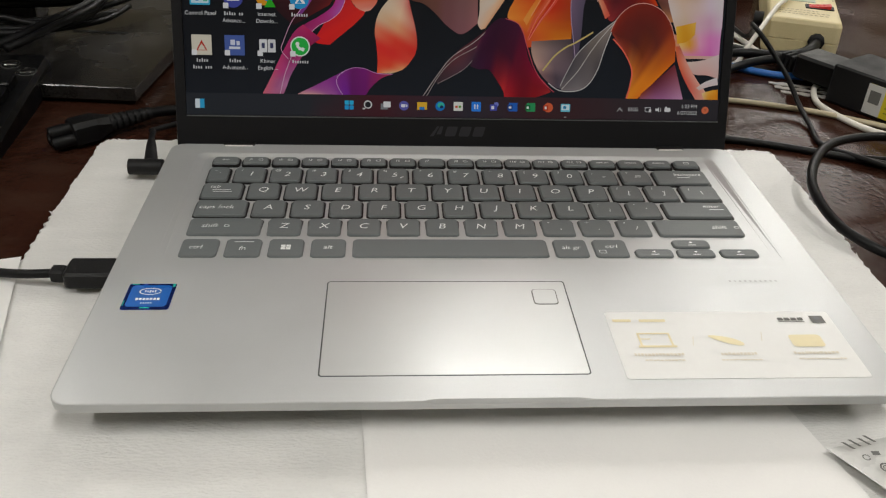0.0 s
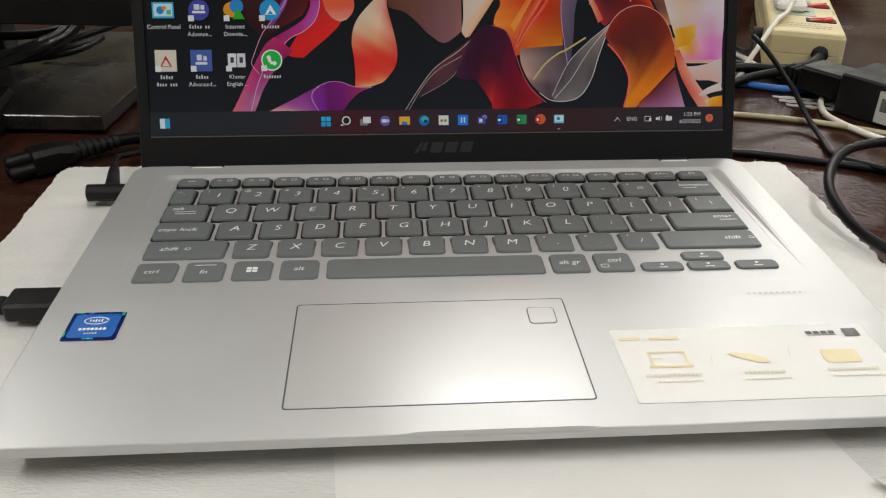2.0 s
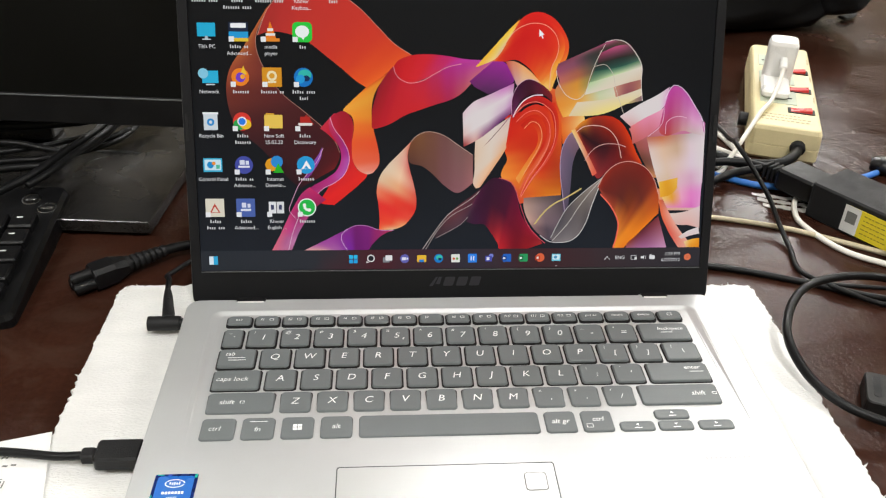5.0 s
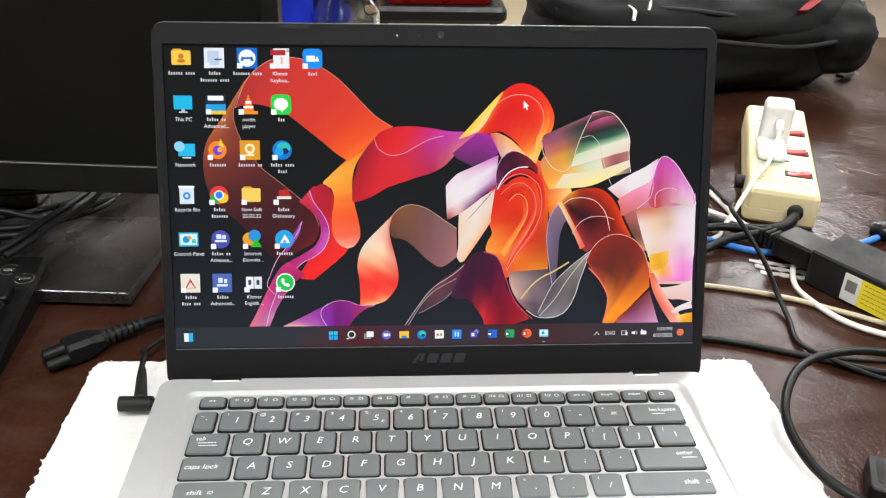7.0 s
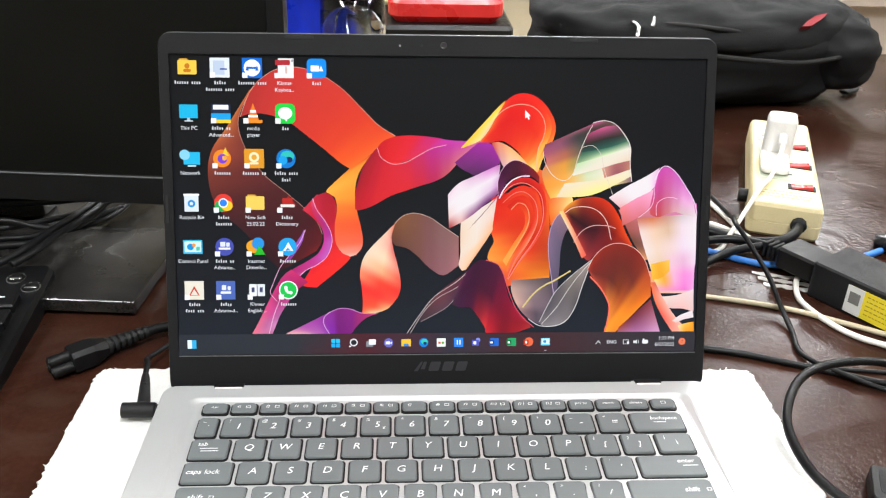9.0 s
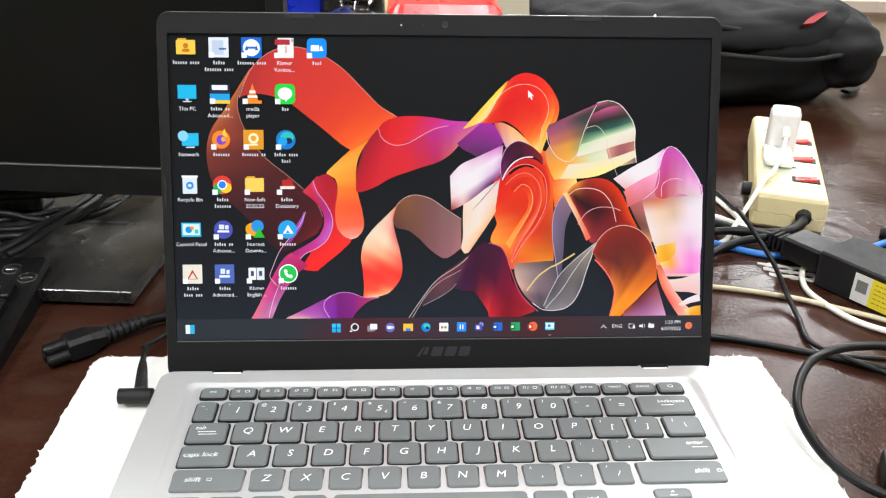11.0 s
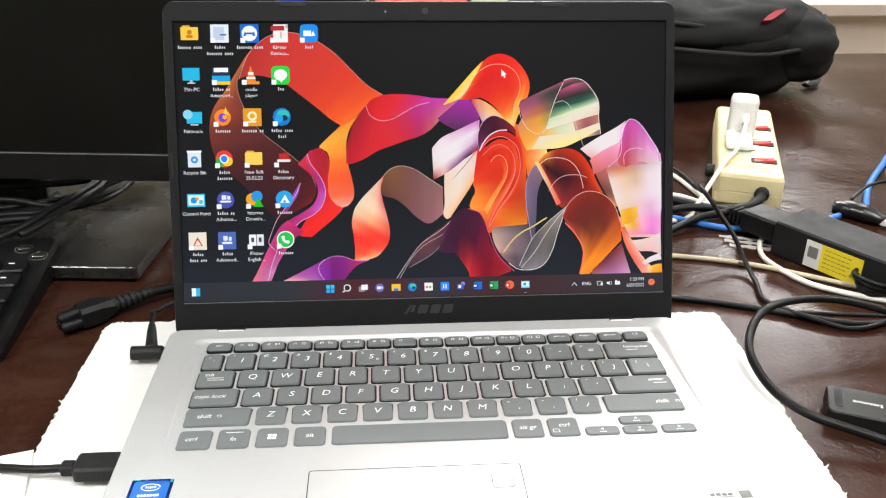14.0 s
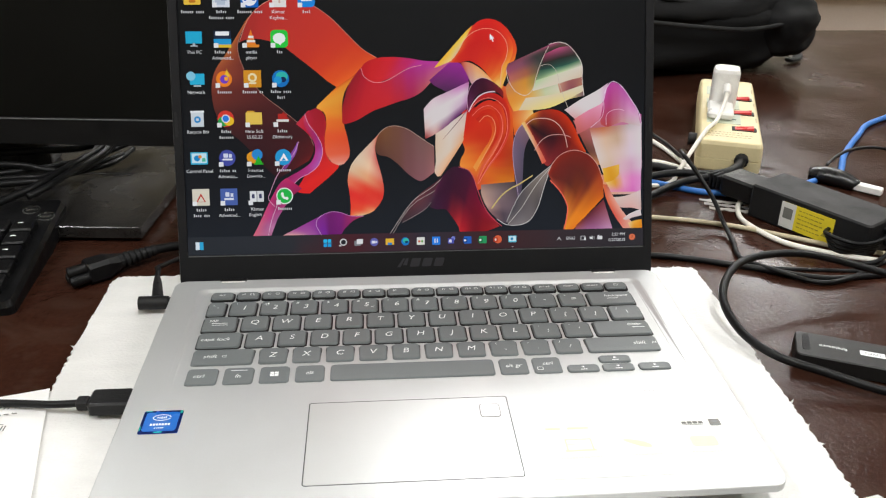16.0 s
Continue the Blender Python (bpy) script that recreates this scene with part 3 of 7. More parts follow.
def palm_stickers():
    z = DECK + 0.0001
    # processor badge: blue field in a shiny rim, word marks as plain shapes
    st = slab("processor_sticker", 0.0198, 0.0185, z, z + 0.0002, 0.001, STICKERRIM, laptop, "blue and silver processor badge", cx=-0.1405, cy=0.0635, b=0.0001)
    slab("sticker_field", 0.0168, 0.0152, z, z + 0.0003, 0.0016, STICKERBLUE, st, cx=-0.1405, cy=0.0638, b=0.0001)
    fl = Flat(z + 0.0004)
    oval = [(p[0], p[1]) for p in ring(0.0046, 0, 24, -0.1405, 0.0668, 1, 0.55)] + [(p[0], p[1]) for p in reversed(ring(0.0041, 0, 24, -0.1405, 0.0668, 1, 0.5))]
    fl.poly(oval, "ffffff")
    for k in range(5):
        fl.rect(-0.1426 + 0.00105 * k, 0.0667 + (0.0002 if k in (0, 4) else 0), 0.0006, 0.0019 if k in (2, 4) else 0.0013, "ffffff")
    for k in range(7):
        fl.rect(-0.1449 + 0.00147 * k, 0.0612, 0.0011, 0.0016, "ffffff", 0.0003)
    for k in range(5):
        fl.rect(-0.1425 + 0.001 * k, 0.0583, 0.0006, 0.0008, "ffffff")
    fl.printed("sticker_marks", LEGEND, st)
    glints = Flat(z + 0.00035)
    for x, y, ww, hh in ((-0.1405, 0.0553, 0.004, 0.0008), (-0.1478, 0.0721, 0.003, 0.0006), (-0.1315, 0.0712, 0.0012, 0.0024), (-0.1498, 0.0585, 0.0006, 0.0034)):
        glints.rect(x, y, ww, hh, "20d0c0")
    glints.printed("hologram_glint", HOLOGRAM, st)
    # feature sticker
    cx, cy, w, d = 0.1, 0.0303, 0.0974, 0.0424
    fs = slab("feature_sticker", w, d, z, z + 0.00006, 0.0015, STICKERBASE, laptop, "white feature sticker with pale yellow pictures", cx=cx, cy=cy, b=0.00002)
    def print_on(name, mat, *boxes):
        f = Flat(z + 0.0003)
        for x, yy, ww, hh, sk in boxes:
            f.rect(x, yy, ww, hh, "ffff00", min(ww, hh) * 0.2, skew=sk)
        f.printed(name, mat, fs)

    print_on("sticker_heading", STICKERYELLOW, (0.0575, 0.0453, 0.0078, 0.0017, 0), (0.0704, 0.0452, 0.0112, 0.0017, 0))
    print_on("screen_picture", STICKERYELLOW, (0.0684, 0.0366, 0.0136, 0.0009, 0), (0.0684, 0.0283, 0.0158, 0.0013, 0), (0.062, 0.0325, 0.0009, 0.008, 0), (0.0748, 0.0325, 0.0009, 0.008, 0), (0.064, 0.033, 0.005, 0.0006, 0))
    leaf = Flat(z + 0.0003)
    leaf.poly([(0.0978 + 0.0068 * math.cos(q), 0.0322 + (0.0021 + 0.0006 * math.cos(q)) * math.sin(q) - 0.0026 * math.cos(q)) for q in [6.28319 * i / 20 for i in range(20)]], "ffff00")
    leaf.printed("feather_picture", STICKERYELLOW, fs)
    print_on("battery_picture", STICKERYELLOW, (0.1316, 0.0315, 0.0136, 0.0078, 0))
    rng = random.Random(3)
    for x, y, ww in ((0.0674, 0.0231, 0.0198), (0.0997, 0.0233, 0.0138), (0.1322, 0.0236, 0.0185), (0.069, 0.0197, 0.016), (0.0999, 0.0197, 0.016), (0.133, 0.02, 0.0185)):
        at, tall, boxes = x - ww / 2, 0.0015 if y > 0.022 else 0.0008, []
        while at < x + ww / 2:
            k = rng.uniform(0.0009, 0.0015)
            boxes.append((at + k / 2, y + rng.choice((0, 0, 0.0002)), k, tall, 0))
            at += k + 0.0003
        print_on("caption_line", STICKERPALE, *boxes)
    print_on("divider", STICKERPALE, (0.0839, 0.0317, 0.0003, 0.006, 0.3))
    print_on("divider", STICKERPALE, (0.1135, 0.0342, 0.0003, 0.006, 0.3))
    d2 = Flat(z + 0.0003)
    for k in range(4):
        d2.rect(0.1261 + 0.0029 * k, 0.046, 0.0024, 0.0019, "202020", 0.0003)
    d2.rect(0.1305, 0.0443, 0.0112, 0.0004, "202020").rect(0.1422, 0.0456, 0.0058, 0.005, "202020")
    d2.printed("sticker_logos", PRINT, fs, "dark logo blocks")
    d3 = Flat(z + 0.0004)
    d3.disc(0.1422, 0.0463, 0.0015, "ffffff", 0.8).rect(0.1422, 0.0438, 0.0046, 0.0004, "ffffff")
    d3.printed("logo_star", LIDGREY, fs)
    e = Flat(z + 0.0002)
    for k in range(10):
        e.rect(0.1143 + 0.00237 * k, 0.0743, 0.0011, 0.0012, "ffffff", 0.0003)
    e.printed("embossed_mark", EMBOSS, laptop)


palm_stickers()

# lid
TILT_BACK = 20.7
PW, PH = 0.3138, 0.1768
LID_POSE = pose(0.0012, 0.2213, 0.0138, 90 - TILT_BACK)


def lid_shell():
    w, hgt, cy = 0.3268, 0.2132, 0.0991
    n = 6
    shell = loft("lid", [rrect(w - 0.008, hgt - 0.008, 0.005, -0.0065, 0, cy, n), rrect(w - 0.001, hgt - 0.001, 0.0075, -0.0048, 0, cy, n), rrect(w, hgt, 0.0075, -0.0024, 0, cy, n), rrect(w - 0.0008, hgt - 0.0008, 0.007, -0.0019, 0, cy, n)],
                 LIDGREY, laptop, "thin grey lid around the screen", m=LID_POSE)
    x0, y0 = 0, 0.0163 + PH / 2
    loft("bezel", [rrect(w - 0.001, hgt - 0.001, 0.0069, -0.002, 0, cy, n), rrect(w - 0.0012, hgt - 0.0012, 0.0068, -0.0005, 0, cy, n), rrect(w - 0.002, hgt - 0.002, 0.0066, 0, 0, cy, n), rrect(PW + 0.0004, PH + 0.0004, 0.0006, 0, x0, y0, n), rrect(PW, PH, 0.0004, -0.0018, x0, y0, n)],
         BEZEL, shell, "matt black screen bezel", caps=(False, False))
    slab("panel_edge", PW, 0.0005, -0.0006, 0.0002, 0.0002, LIDGREY, shell, cy=0.0157, b=0.0001)
    for x in (-0.0825, 0.083):
        slab("bumper", 0.0165, 0.0021, 0.0, 0.0006, 0.001, RUBBER, shell, cx=x, cy=0.2030, b=0.0002)
    for x in (-0.1605, 0.1605):
        slab("bumper", 0.0017, 0.0165, 0.0, 0.0006, 0.0008, RUBBER, shell, cx=x, cy=0.104, b=0.0002)
    loft("webcam", [ring(0.0019, 0.0, 20, 0.0005, 0.1993), ring(0.0017, 0.0003, 20, 0.0005, 0.1993), ring(0.001, 0.0001, 20, 0.0005, 0.1993)], GLOSSBLACK, shell)
    loft("microphone_hole", [ring(0.0006, 0.0, 10, -0.0122, 0.1991), ring(0.0005, 0.0002, 10, -0.0122, 0.1991)], RUBBER, shell)
    loft("webcam_light", [ring(0.0006, 0.0, 10, -0.0246, 0.1989), ring(0.0005, 0.0002, 10, -0.0246, 0.1989)], SILVER, shell)
    # maker's mark on the chin as plain slanted bars
    fl = Flat(0.00012, 0)
    fl.poly([(-0.0165, 0.0053), (-0.0142, 0.0053), (-0.0108, 0.0112), (-0.0122, 0.0112)], "888888").poly([(-0.0125, 0.0065), (-0.0098, 0.0065), (-0.0084, 0.0112), (-0.0103, 0.0112)], "888888")
    for x in (-0.0038, 0.0044, 0.0126):
        fl.rect(x, 0.0083, 0.0064, 0.0058, "888888", 0.0009, skew=0.3)
    fl.printed("logo_mark", LOGOGREY, shell, "dark grey maker's mark")
    return shell


lid = lid_shell()

# ---- the lit desktop ----
PX0, PY0, PZ = -0.15625, 0.0165, -0.0016
layer = [0]
KX, KY = 0.3125 / 312.0, 0.1758 / 175.5


def mm(p):
    return (PX0 + p[0] * KX, PY0 + p[1] * KY)


def level():
    layer[0] += 1
    return PZ + 1.2e-5 * layer[0]


def backdrop_panel():
    x0, x1, y0, y1 = -PW / 2, PW / 2, 0.0163, 0.0163 + PH
    v = [(x0, y0, PZ), (x1, y0, PZ), (x1, y1, PZ), (x0, y1, PZ)]
    return mesh_ob("display_panel", v, [(0, 1, 2, 3)], sweep_material((0, y1), (0.01, y0), ("08090a", "0b0c0e", "14171c", "1f242c")), lid, "lit screen with a dark wallpaper")


backdrop_panel()


def fold(a, b, tones):
    """A lit ribbon between two edges; tones run along it, and across it in each group."""
    rows = [[[int(c[n:n + 2], 16) / 255 for n in (0, 2, 4)] for c in r.split()] for r in tones.split("/")]
    step, wide = 6, 12
    ra, rb = (smooth_line([(*mm(p), 0) for p in e], step) for e in (a, b))
    z = level()
    verts, faces, shades = [], [], []
    for k, (p, q) in enumerate(zip(ra, rb)):
        r0, f = divmod(k / step, 1)
        r0, f = min(int(r0), len(rows) - 1), f * f * (3 - 2 * f)
        r1 = min(r0 + 1, len(rows) - 1)
        for m in range(wide + 1):
            u = m / wide
            tone = []
            for ch in range(3):
                c0, c1 = (float(np.interp(u * (len(rows[r]) - 1), range(len(rows[r])), [c[ch] for c in rows[r]])) for r in (r0, r1))
                tone.append(c0 + (c1 - c0) * f)
            shades.append((*[c / 12.92 if c <= 0.04045 else ((c + 0.055) / 1.055) ** 2.4 for c in tone], 1.0))
            v = p.lerp(q, u)
            verts.append((v.x, max(v.y, PY0 + 0.0119), z))
            if k and m:
                n = k * (wide + 1) + m
                faces.append((n - wide - 2, n - wide - 1, n, n - 1))
    ob = mesh_ob("wallpaper_ribbon", verts, faces, PIXELS, lid)
    at = ob.data.attributes.new("pixel", "FLOAT_COLOR", "POINT")
    at.data.foreach_set("color", np.array(shades, float).ravel())


def rim(points, width, colour):
    line = smooth_line([(*mm(p), 0) for p in points], 7)
    z = level()
    v, f = [], []
    for k, q in enumerate(line):
        t = (line[min(k + 1, len(line) - 1)] - line[max(k - 1, 0)]).normalized()
        s = Vector((-t.y, t.x, 0)) * width * 0.0005
        v += [(q.x + s.x, q.y + s.y, z), (q.x - s.x, q.y - s.y, z)]
        if k:
            f.append((2 * k - 2, 2 * k - 1, 2 * k + 1, 2 * k))
    ob = mesh_ob("wallpaper_rim", v, f, PIXELS, lid)
    at = ob.data.attributes.new("pixel", "FLOAT_COLOR", "FACE")
    at.data.foreach_set("color", np.array([lin(colour)] * len(f), float).ravel())


# wallpaper: folded translucent ribbons, edges as smooth curves in panel millimetres
fold([(210.7, 112.6), (215.4, 99.5), (220.4, 86.0), (221.6, 77.5)], [(229.5, 105.3), (233.8, 96.2), (234.6, 90.5), (229.4, 81.6)], "e85e2d f0953d/d83b1d ffcb69/f07022 ffdd8f/e85e1a e88436")
fold([(262.8, 87.1), (267.3, 77.5), (272.4, 67.3), (279.1, 56.9)], [(310.6, 91.2), (310.9, 77.5), (311.2, 63.8), (311.3, 53.4)], "e0837a d072ac/a8554b d896bd/704233 dda9bc/d88f55 e4bed1")
fold([(281.0, 50.0), (283.0, 43.0), (286.8, 36.0)], [(310.9, 46.4), (310.8, 41.2), (310.6, 35.9)], "e89665 f0a5d5/f09e6d e4b7c3/f0b092 e4bebc")
fold([(44.2, 156.1), (30.7, 135.1), (21.2, 120.4), (19.4, 104.0), (24.5, 87.5), (38.9, 74.2), (51.8, 59.1), (60.9, 50.6)], [(46.8, 158.7), (37.6, 140.0), (40.8, 123.7), (51.2, 108.1), (65.7, 95.9), (80.3, 82.6), (85.2, 70.8), (81.7, 62.4)], "d06e33 b04d28/c07038 9a4527/a84e2e 7a3228/702f24 5c2423/4c2020 4a1c1d/3a181c 42161b/30151a 5a171b/2c131a 7a1d1d")
rim([(46.8, 158.7), (37.6, 140.0), (40.8, 123.7), (51.2, 108.1), (65.7, 95.9), (80.3, 82.6), (85.2, 72.5)], 0.3, "b88878")
fold([(44.1, 154.5), (50.8, 162.6), (60.6, 168.4), (71.9, 169.5), (84.8, 165.8), (97.7, 157.5), (109.0, 146.3), (118.8, 136.6), (128.7, 130.4)], [(38.6, 140.9), (43.8, 142.6), (50.3, 143.0), (58.4, 141.4), (67.1, 137.9), (77.7, 129.8), (87.5, 122.0), (95.6, 115.1), (102.2, 110.9)], "b42d29 a82f28/b82d28 b03029/c02e29 c0322b/c83129 c8342a/cc3329 cc3529/d03528 d43625/d83825 e04021/e04321 f0561e/ec5623 ff7024")
rim([(38.6, 140.9), (44.1, 154.5), (50.8, 162.6), (60.6, 168.4), (71.9, 169.5), (84.8, 165.8), (97.7, 157.5), (109.0, 146.3), (118.8, 136.6), (128.7, 130.4)], 0.3, "e0a088")
fold([(82.2, 95.9), (92.1, 93.6), (93.3, 85.9), (92.5, 75.9), (93.1, 67.4), (96.1, 61.7), (101.7, 58.6), (94.9, 51.2)], [(73.8, 86.9), (80.3, 81.6), (85.2, 74.9), (85.8, 67.5), (82.4, 60.0), (77.5, 50.5), (73.1, 42.0), (81.4, 40.3)], "c8253d d03245/b0162a c81c34/b81a2d c81c34/c81c2a c01d35/d82328 d02432/e82a25 e0212b/f02d23 f02424/f02d23 ec2424")
fold([(101.2, 110.9), (92.2, 102.6), (87.8, 97.6), (92.7, 94.3), (94.0, 87.6), (92.6, 77.5), (93.1, 67.4), (96.7, 61.4), (101.7, 59.0)], [(117.1, 121.5), (110.5, 114.2), (106.1, 105.9), (104.7, 95.9), (105.9, 85.9), (107.9, 77.5), (109.2, 69.1), (108.4, 64.1), (105.1, 60.0)], "f0701d d84718/ffa631 f08f2a/ffaf3d f09f34/ff9d31 ee912b/f8782a f06b27/f45e2d f0552c/f46743 f0613f/f89278 f47c63/fcb7a3 f8a591")
fold([(79.8, 89.2), (81.5, 94.2), (87.2, 97.2), (91.4, 94.9), (93.7, 88.9)], [(79.8, 88.2), (82.0, 82.6), (86.9, 78.2), (91.9, 79.2), (94.0, 87.6)], "d03245 d0364f/b81e37 c8253d/a8182b b81e2d/a81826 b81a2d/b8232d c0272b")
fold([(79.8, 93.6), (82.1, 86.9), (86.9, 80.2), (90.2, 73.5), (90.8, 66.8), (87.7, 59.0), (81.6, 53.9), (74.9, 50.5), (68.1, 43.8)], [(78.8, 90.2), (79.7, 84.9), (83.6, 78.2), (85.9, 72.5), (85.8, 66.8), (82.4, 60.7), (75.0, 55.6), (66.6, 50.6), (61.4, 42.1)], "e05471 d03b58/c83263 b82753/a8297c b02854/a02e90 b82b79/b859b0 c03c94/c061b8 c0378f/c03c8a b82b79/b83479 a82469/d05fa3 c0468a")
rim([(79.8, 93.6), (82.1, 86.9), (86.9, 80.2), (90.2, 73.5), (90.8, 66.8), (87.7, 59.0), (81.6, 53.9), (74.9, 50.5), (68.1, 43.8)], 0.35, "f0b0d0")
fold([(74.6, 75.5), (73.8, 69.2), (70.1, 62.4), (65.7, 56.7)], [(72.6, 71.5), (69.2, 66.8), (65.7, 61.4), (63.0, 55.3)], "9c62c0 8c52b0/9e59b8 8641a0/984ba0 80328c/903f90 702778")
fold([(66.6, 51.3), (61.5, 47.2), (56.3, 38.7), (51.1, 28.5), (46.9, 19.9), (42.7, 12.3)], [(76.4, 43.7), (69.7, 38.6), (63.9, 30.8), (59.4, 23.3), (56.9, 17.4), (54.8, 12.3)], "d0356b c02565 a8255f/b8306f b02867 98234f/c83676 982c62 c04a8a/d84b7c c84489 a86697/e06784 b86394 d085b5/e86f82 d07299 b86d94")
rim([(75.3, 75.2), (71.8, 67.5), (65.0, 59.0), (59.9, 52.3), (55.4, 42.1), (54.0, 37.0), (57.9, 31.9)], 0.35, "f0b0d0")
rim([(61.4, 42.1), (59.6, 33.6), (55.7, 23.3), (52.8, 12.3)], 0.35, "e8c0d8")
fold([(108.8, 110.9), (112.1, 116.5), (118.1, 123.5), (119.7, 118.5), (123.7, 115.2), (128.7, 113.9), (135.3, 115.3), (142.6, 119.3), (150.3, 123.3), (158.6, 125.6), (166.9, 127.0), (178.6, 127.7)], [(105.0, 98.3), (104.7, 90.9), (105.3, 86.9), (110.6, 87.6), (117.0, 90.3), (125.3, 95.0), (134.6, 98.3), (143.7, 101.4), (151.3, 103.7), (158.7, 107.7), (166.0, 115.1), (178.6, 127.7)], "8c1826 9a1829/9a1829 b41a24/a41829 bc1c23/b81a2d c81c2a/cc202e d22429/d02432 d6232a/cc243d d8272c/c02a5b c82538/b82b82 b8274e/b83495 c0505a/c03c9d d07373/d04c9a d07299")
fold([(118.1, 123.5), (121.4, 127.4), (128.7, 130.1), (138.6, 130.8), (150.2, 129.9), (161.9, 128.0), (176.9, 127.7)], [(118.1, 122.8), (120.1, 118.5), (124.4, 114.9), (129.3, 113.9), (140.3, 118.0), (151.9, 124.0), (176.9, 127.7)], "c01922 c81721/c81a21 d01b24/d41f24 dc2227/d82231 e0262b/c8246d d8304d/c83aa5 c0338a/c04eb0 c04ea6")
rim([(118.1, 123.5), (119.7, 118.5), (123.7, 115.2), (128.7, 113.9), (135.3, 115.3), (142.6, 119.3), (150.3, 123.3), (158.6, 125.3)], 0.35, "f4a0a8")
fold([(178.6, 127.7), (184.6, 126.4), (188.7, 121.8), (190.8, 116.2), (188.8, 113.2)], [(163.6, 115.1), (167.0, 111.8), (172.1, 109.1), (177.1, 107.1), (183.8, 110.2)], "a02994 7a2270/a02998 6c2a64/982890 5a2858/8c2888 4a294a/802678 402d40")
fold([(174.6, 127.0), (182.5, 137.0), (191.0, 148.2), (197.6, 154.1), (204.9, 155.8), (212.6, 153.2), (219.1, 146.7), (223.3, 137.9), (222.5, 129.6), (218.3, 122.0), (215.1, 114.6), (213.5, 109.6)], [(185.3, 126.8), (188.6, 127.8), (192.0, 127.8), (195.3, 126.2), (198.7, 123.8), (201.5, 121.2), (203.9, 117.9), (205.6, 114.6), (206.7, 112.9), (207.7, 111.2), (209.1, 110.2), (210.8, 109.6)], "ffcc43 e8421b d0291f/f8a732 e02718 d82319/f04a23 d81a15 dc2719/e82017 d81a15 e02b1d/e81e17 dc1e14 e8381b/ee2918 e02216 ec4b1a/f2371c e42f17 f06622/f85421 f0561e f88b33/fc7c29 f88129 fcaf4e/ffa63a ffaf44 ffcb73/ffc256 ffc160 ffdd98/ffa644 ffc169 ebcca7")
fold([(185.3, 126.8), (190.3, 127.1), (197.1, 123.8), (203.9, 117.9), (210.8, 109.6)], [(190.8, 116.2), (192.9, 112.5), (197.3, 111.2), (204.0, 110.6), (209.8, 109.2)], "d04e3b c0759c/e88c65 d5a9a7/f8af6b ebccb5/ffb86a ebd3bc/ffc160 ffdca2")
fold([(210.0, 150.9), (215.8, 147.0), (220.3, 140.5), (220.8, 132.9), (217.6, 125.3), (214.3, 118.6), (213.4, 111.3)], [(210.1, 147.7), (214.8, 143.4), (217.3, 137.2), (216.4, 130.2), (213.5, 123.9), (212.3, 117.9), (212.1, 111.2)], "f02415 e02218/f4361b e42b17/f85721 ec4b1a/fc8129 f47921/ffaa3f fca63b/ffb84d ffc160/ffaf4d ffca7c")
fold([(167.3, 123.7), (174.5, 131.7), (182.4, 140.3), (188.4, 146.8), (193.3, 151.5)], [(168.6, 123.7), (177.9, 127.7), (182.5, 132.4), (187.1, 140.3), (192.7, 149.5)], "ffcc43 f8b132/ffc330 ffdd8f/ffd543 ebd3a7/ffcc30 ffe68f/f89429 f8b045")
rim([(178.6, 127.7), (185.1, 137.6), (190.1, 144.2), (196.7, 148.2), (203.3, 149.3), (210.1, 147.7), (215.2, 142.8), (217.3, 136.2), (216.1, 129.6), (213.2, 122.9), (212.4, 111.3)], 0.35, "ffb090")
fold([(217.5, 125.9), (216.3, 121.3), (218.4, 115.3), (215.9, 109.6), (217.7, 101.2), (221.3, 93.8)], [(248.9, 139.7), (257.4, 138.8), (265.1, 132.2), (268.8, 124.2), (268.8, 113.1), (270.1, 104.0)], "7a4255 8a465a 8c5962 a04c69 c85788/a04e69 8c4f63 3c3a37 382f2a 60443b/c86e62 b06649 425047 284440 687a57/d88a55 e09836 658863 d8e0a7 ebdec3/f09534 f0a846 d5daae ebe0ca b0665c/ffaf44 ffefa1 ebd7a7 ffe77c 80646e")
fold([(242.4, 132.0), (252.4, 136.4), (260.9, 137.5)], [(241.2, 126.1), (254.3, 129.4), (265.4, 132.2)], "a03e60 3c2929/d05687 2c2723/8c4f63 382f2a")
fold([(241.2, 126.1), (254.3, 129.4), (265.4, 132.2)], [(239.3, 121.4), (254.5, 124.1), (267.3, 128.2)], "2c2723 27483f/27302b 2d584b/302b27 4a705e")
fold([(239.3, 121.4), (254.5, 124.1), (267.3, 128.2)], [(236.8, 114.7), (252.9, 119.4), (268.8, 124.2)], "365c4a 8da879/417059 d6e8af/5b805b ebdeca")
fold([(236.8, 114.7), (252.9, 119.4), (268.8, 124.2)], [(234.2, 107.3), (251.8, 112.1), (269.0, 116.8)], "bdd8a0 ebe0ca/e4dec3 ebdac3/ebe0d1 e4ccae")
fold([(251.8, 112.1), (260.6, 114.8), (269.0, 116.8)], [(254.1, 104.0), (261.5, 106.7), (269.3, 110.1)], "d8a184 c88774/a8625e 904f58/b06f65 c88861")
fold([(229.6, 102.9), (249.9, 105.3), (269.2, 111.4)], [(224.7, 94.5), (246.8, 96.2), (270.0, 107.4)], "ebdabc ebd3a7/ebdab5 ffe785/ebdec3 ebdab5")
rim([(216.3, 121.9), (217.8, 114.6), (222.7, 107.3), (229.5, 104.6), (234.5, 108.7), (236.7, 116.4), (239.2, 124.0), (242.4, 131.4), (245.6, 137.4)], 0.35, "e8d8c8")
rim([(245.6, 138.7), (252.3, 140.1), (259.1, 138.1), (265.1, 131.5), (268.8, 124.2), (268.8, 114.8), (270.1, 104.0)], 0.4, "f0e0d8")
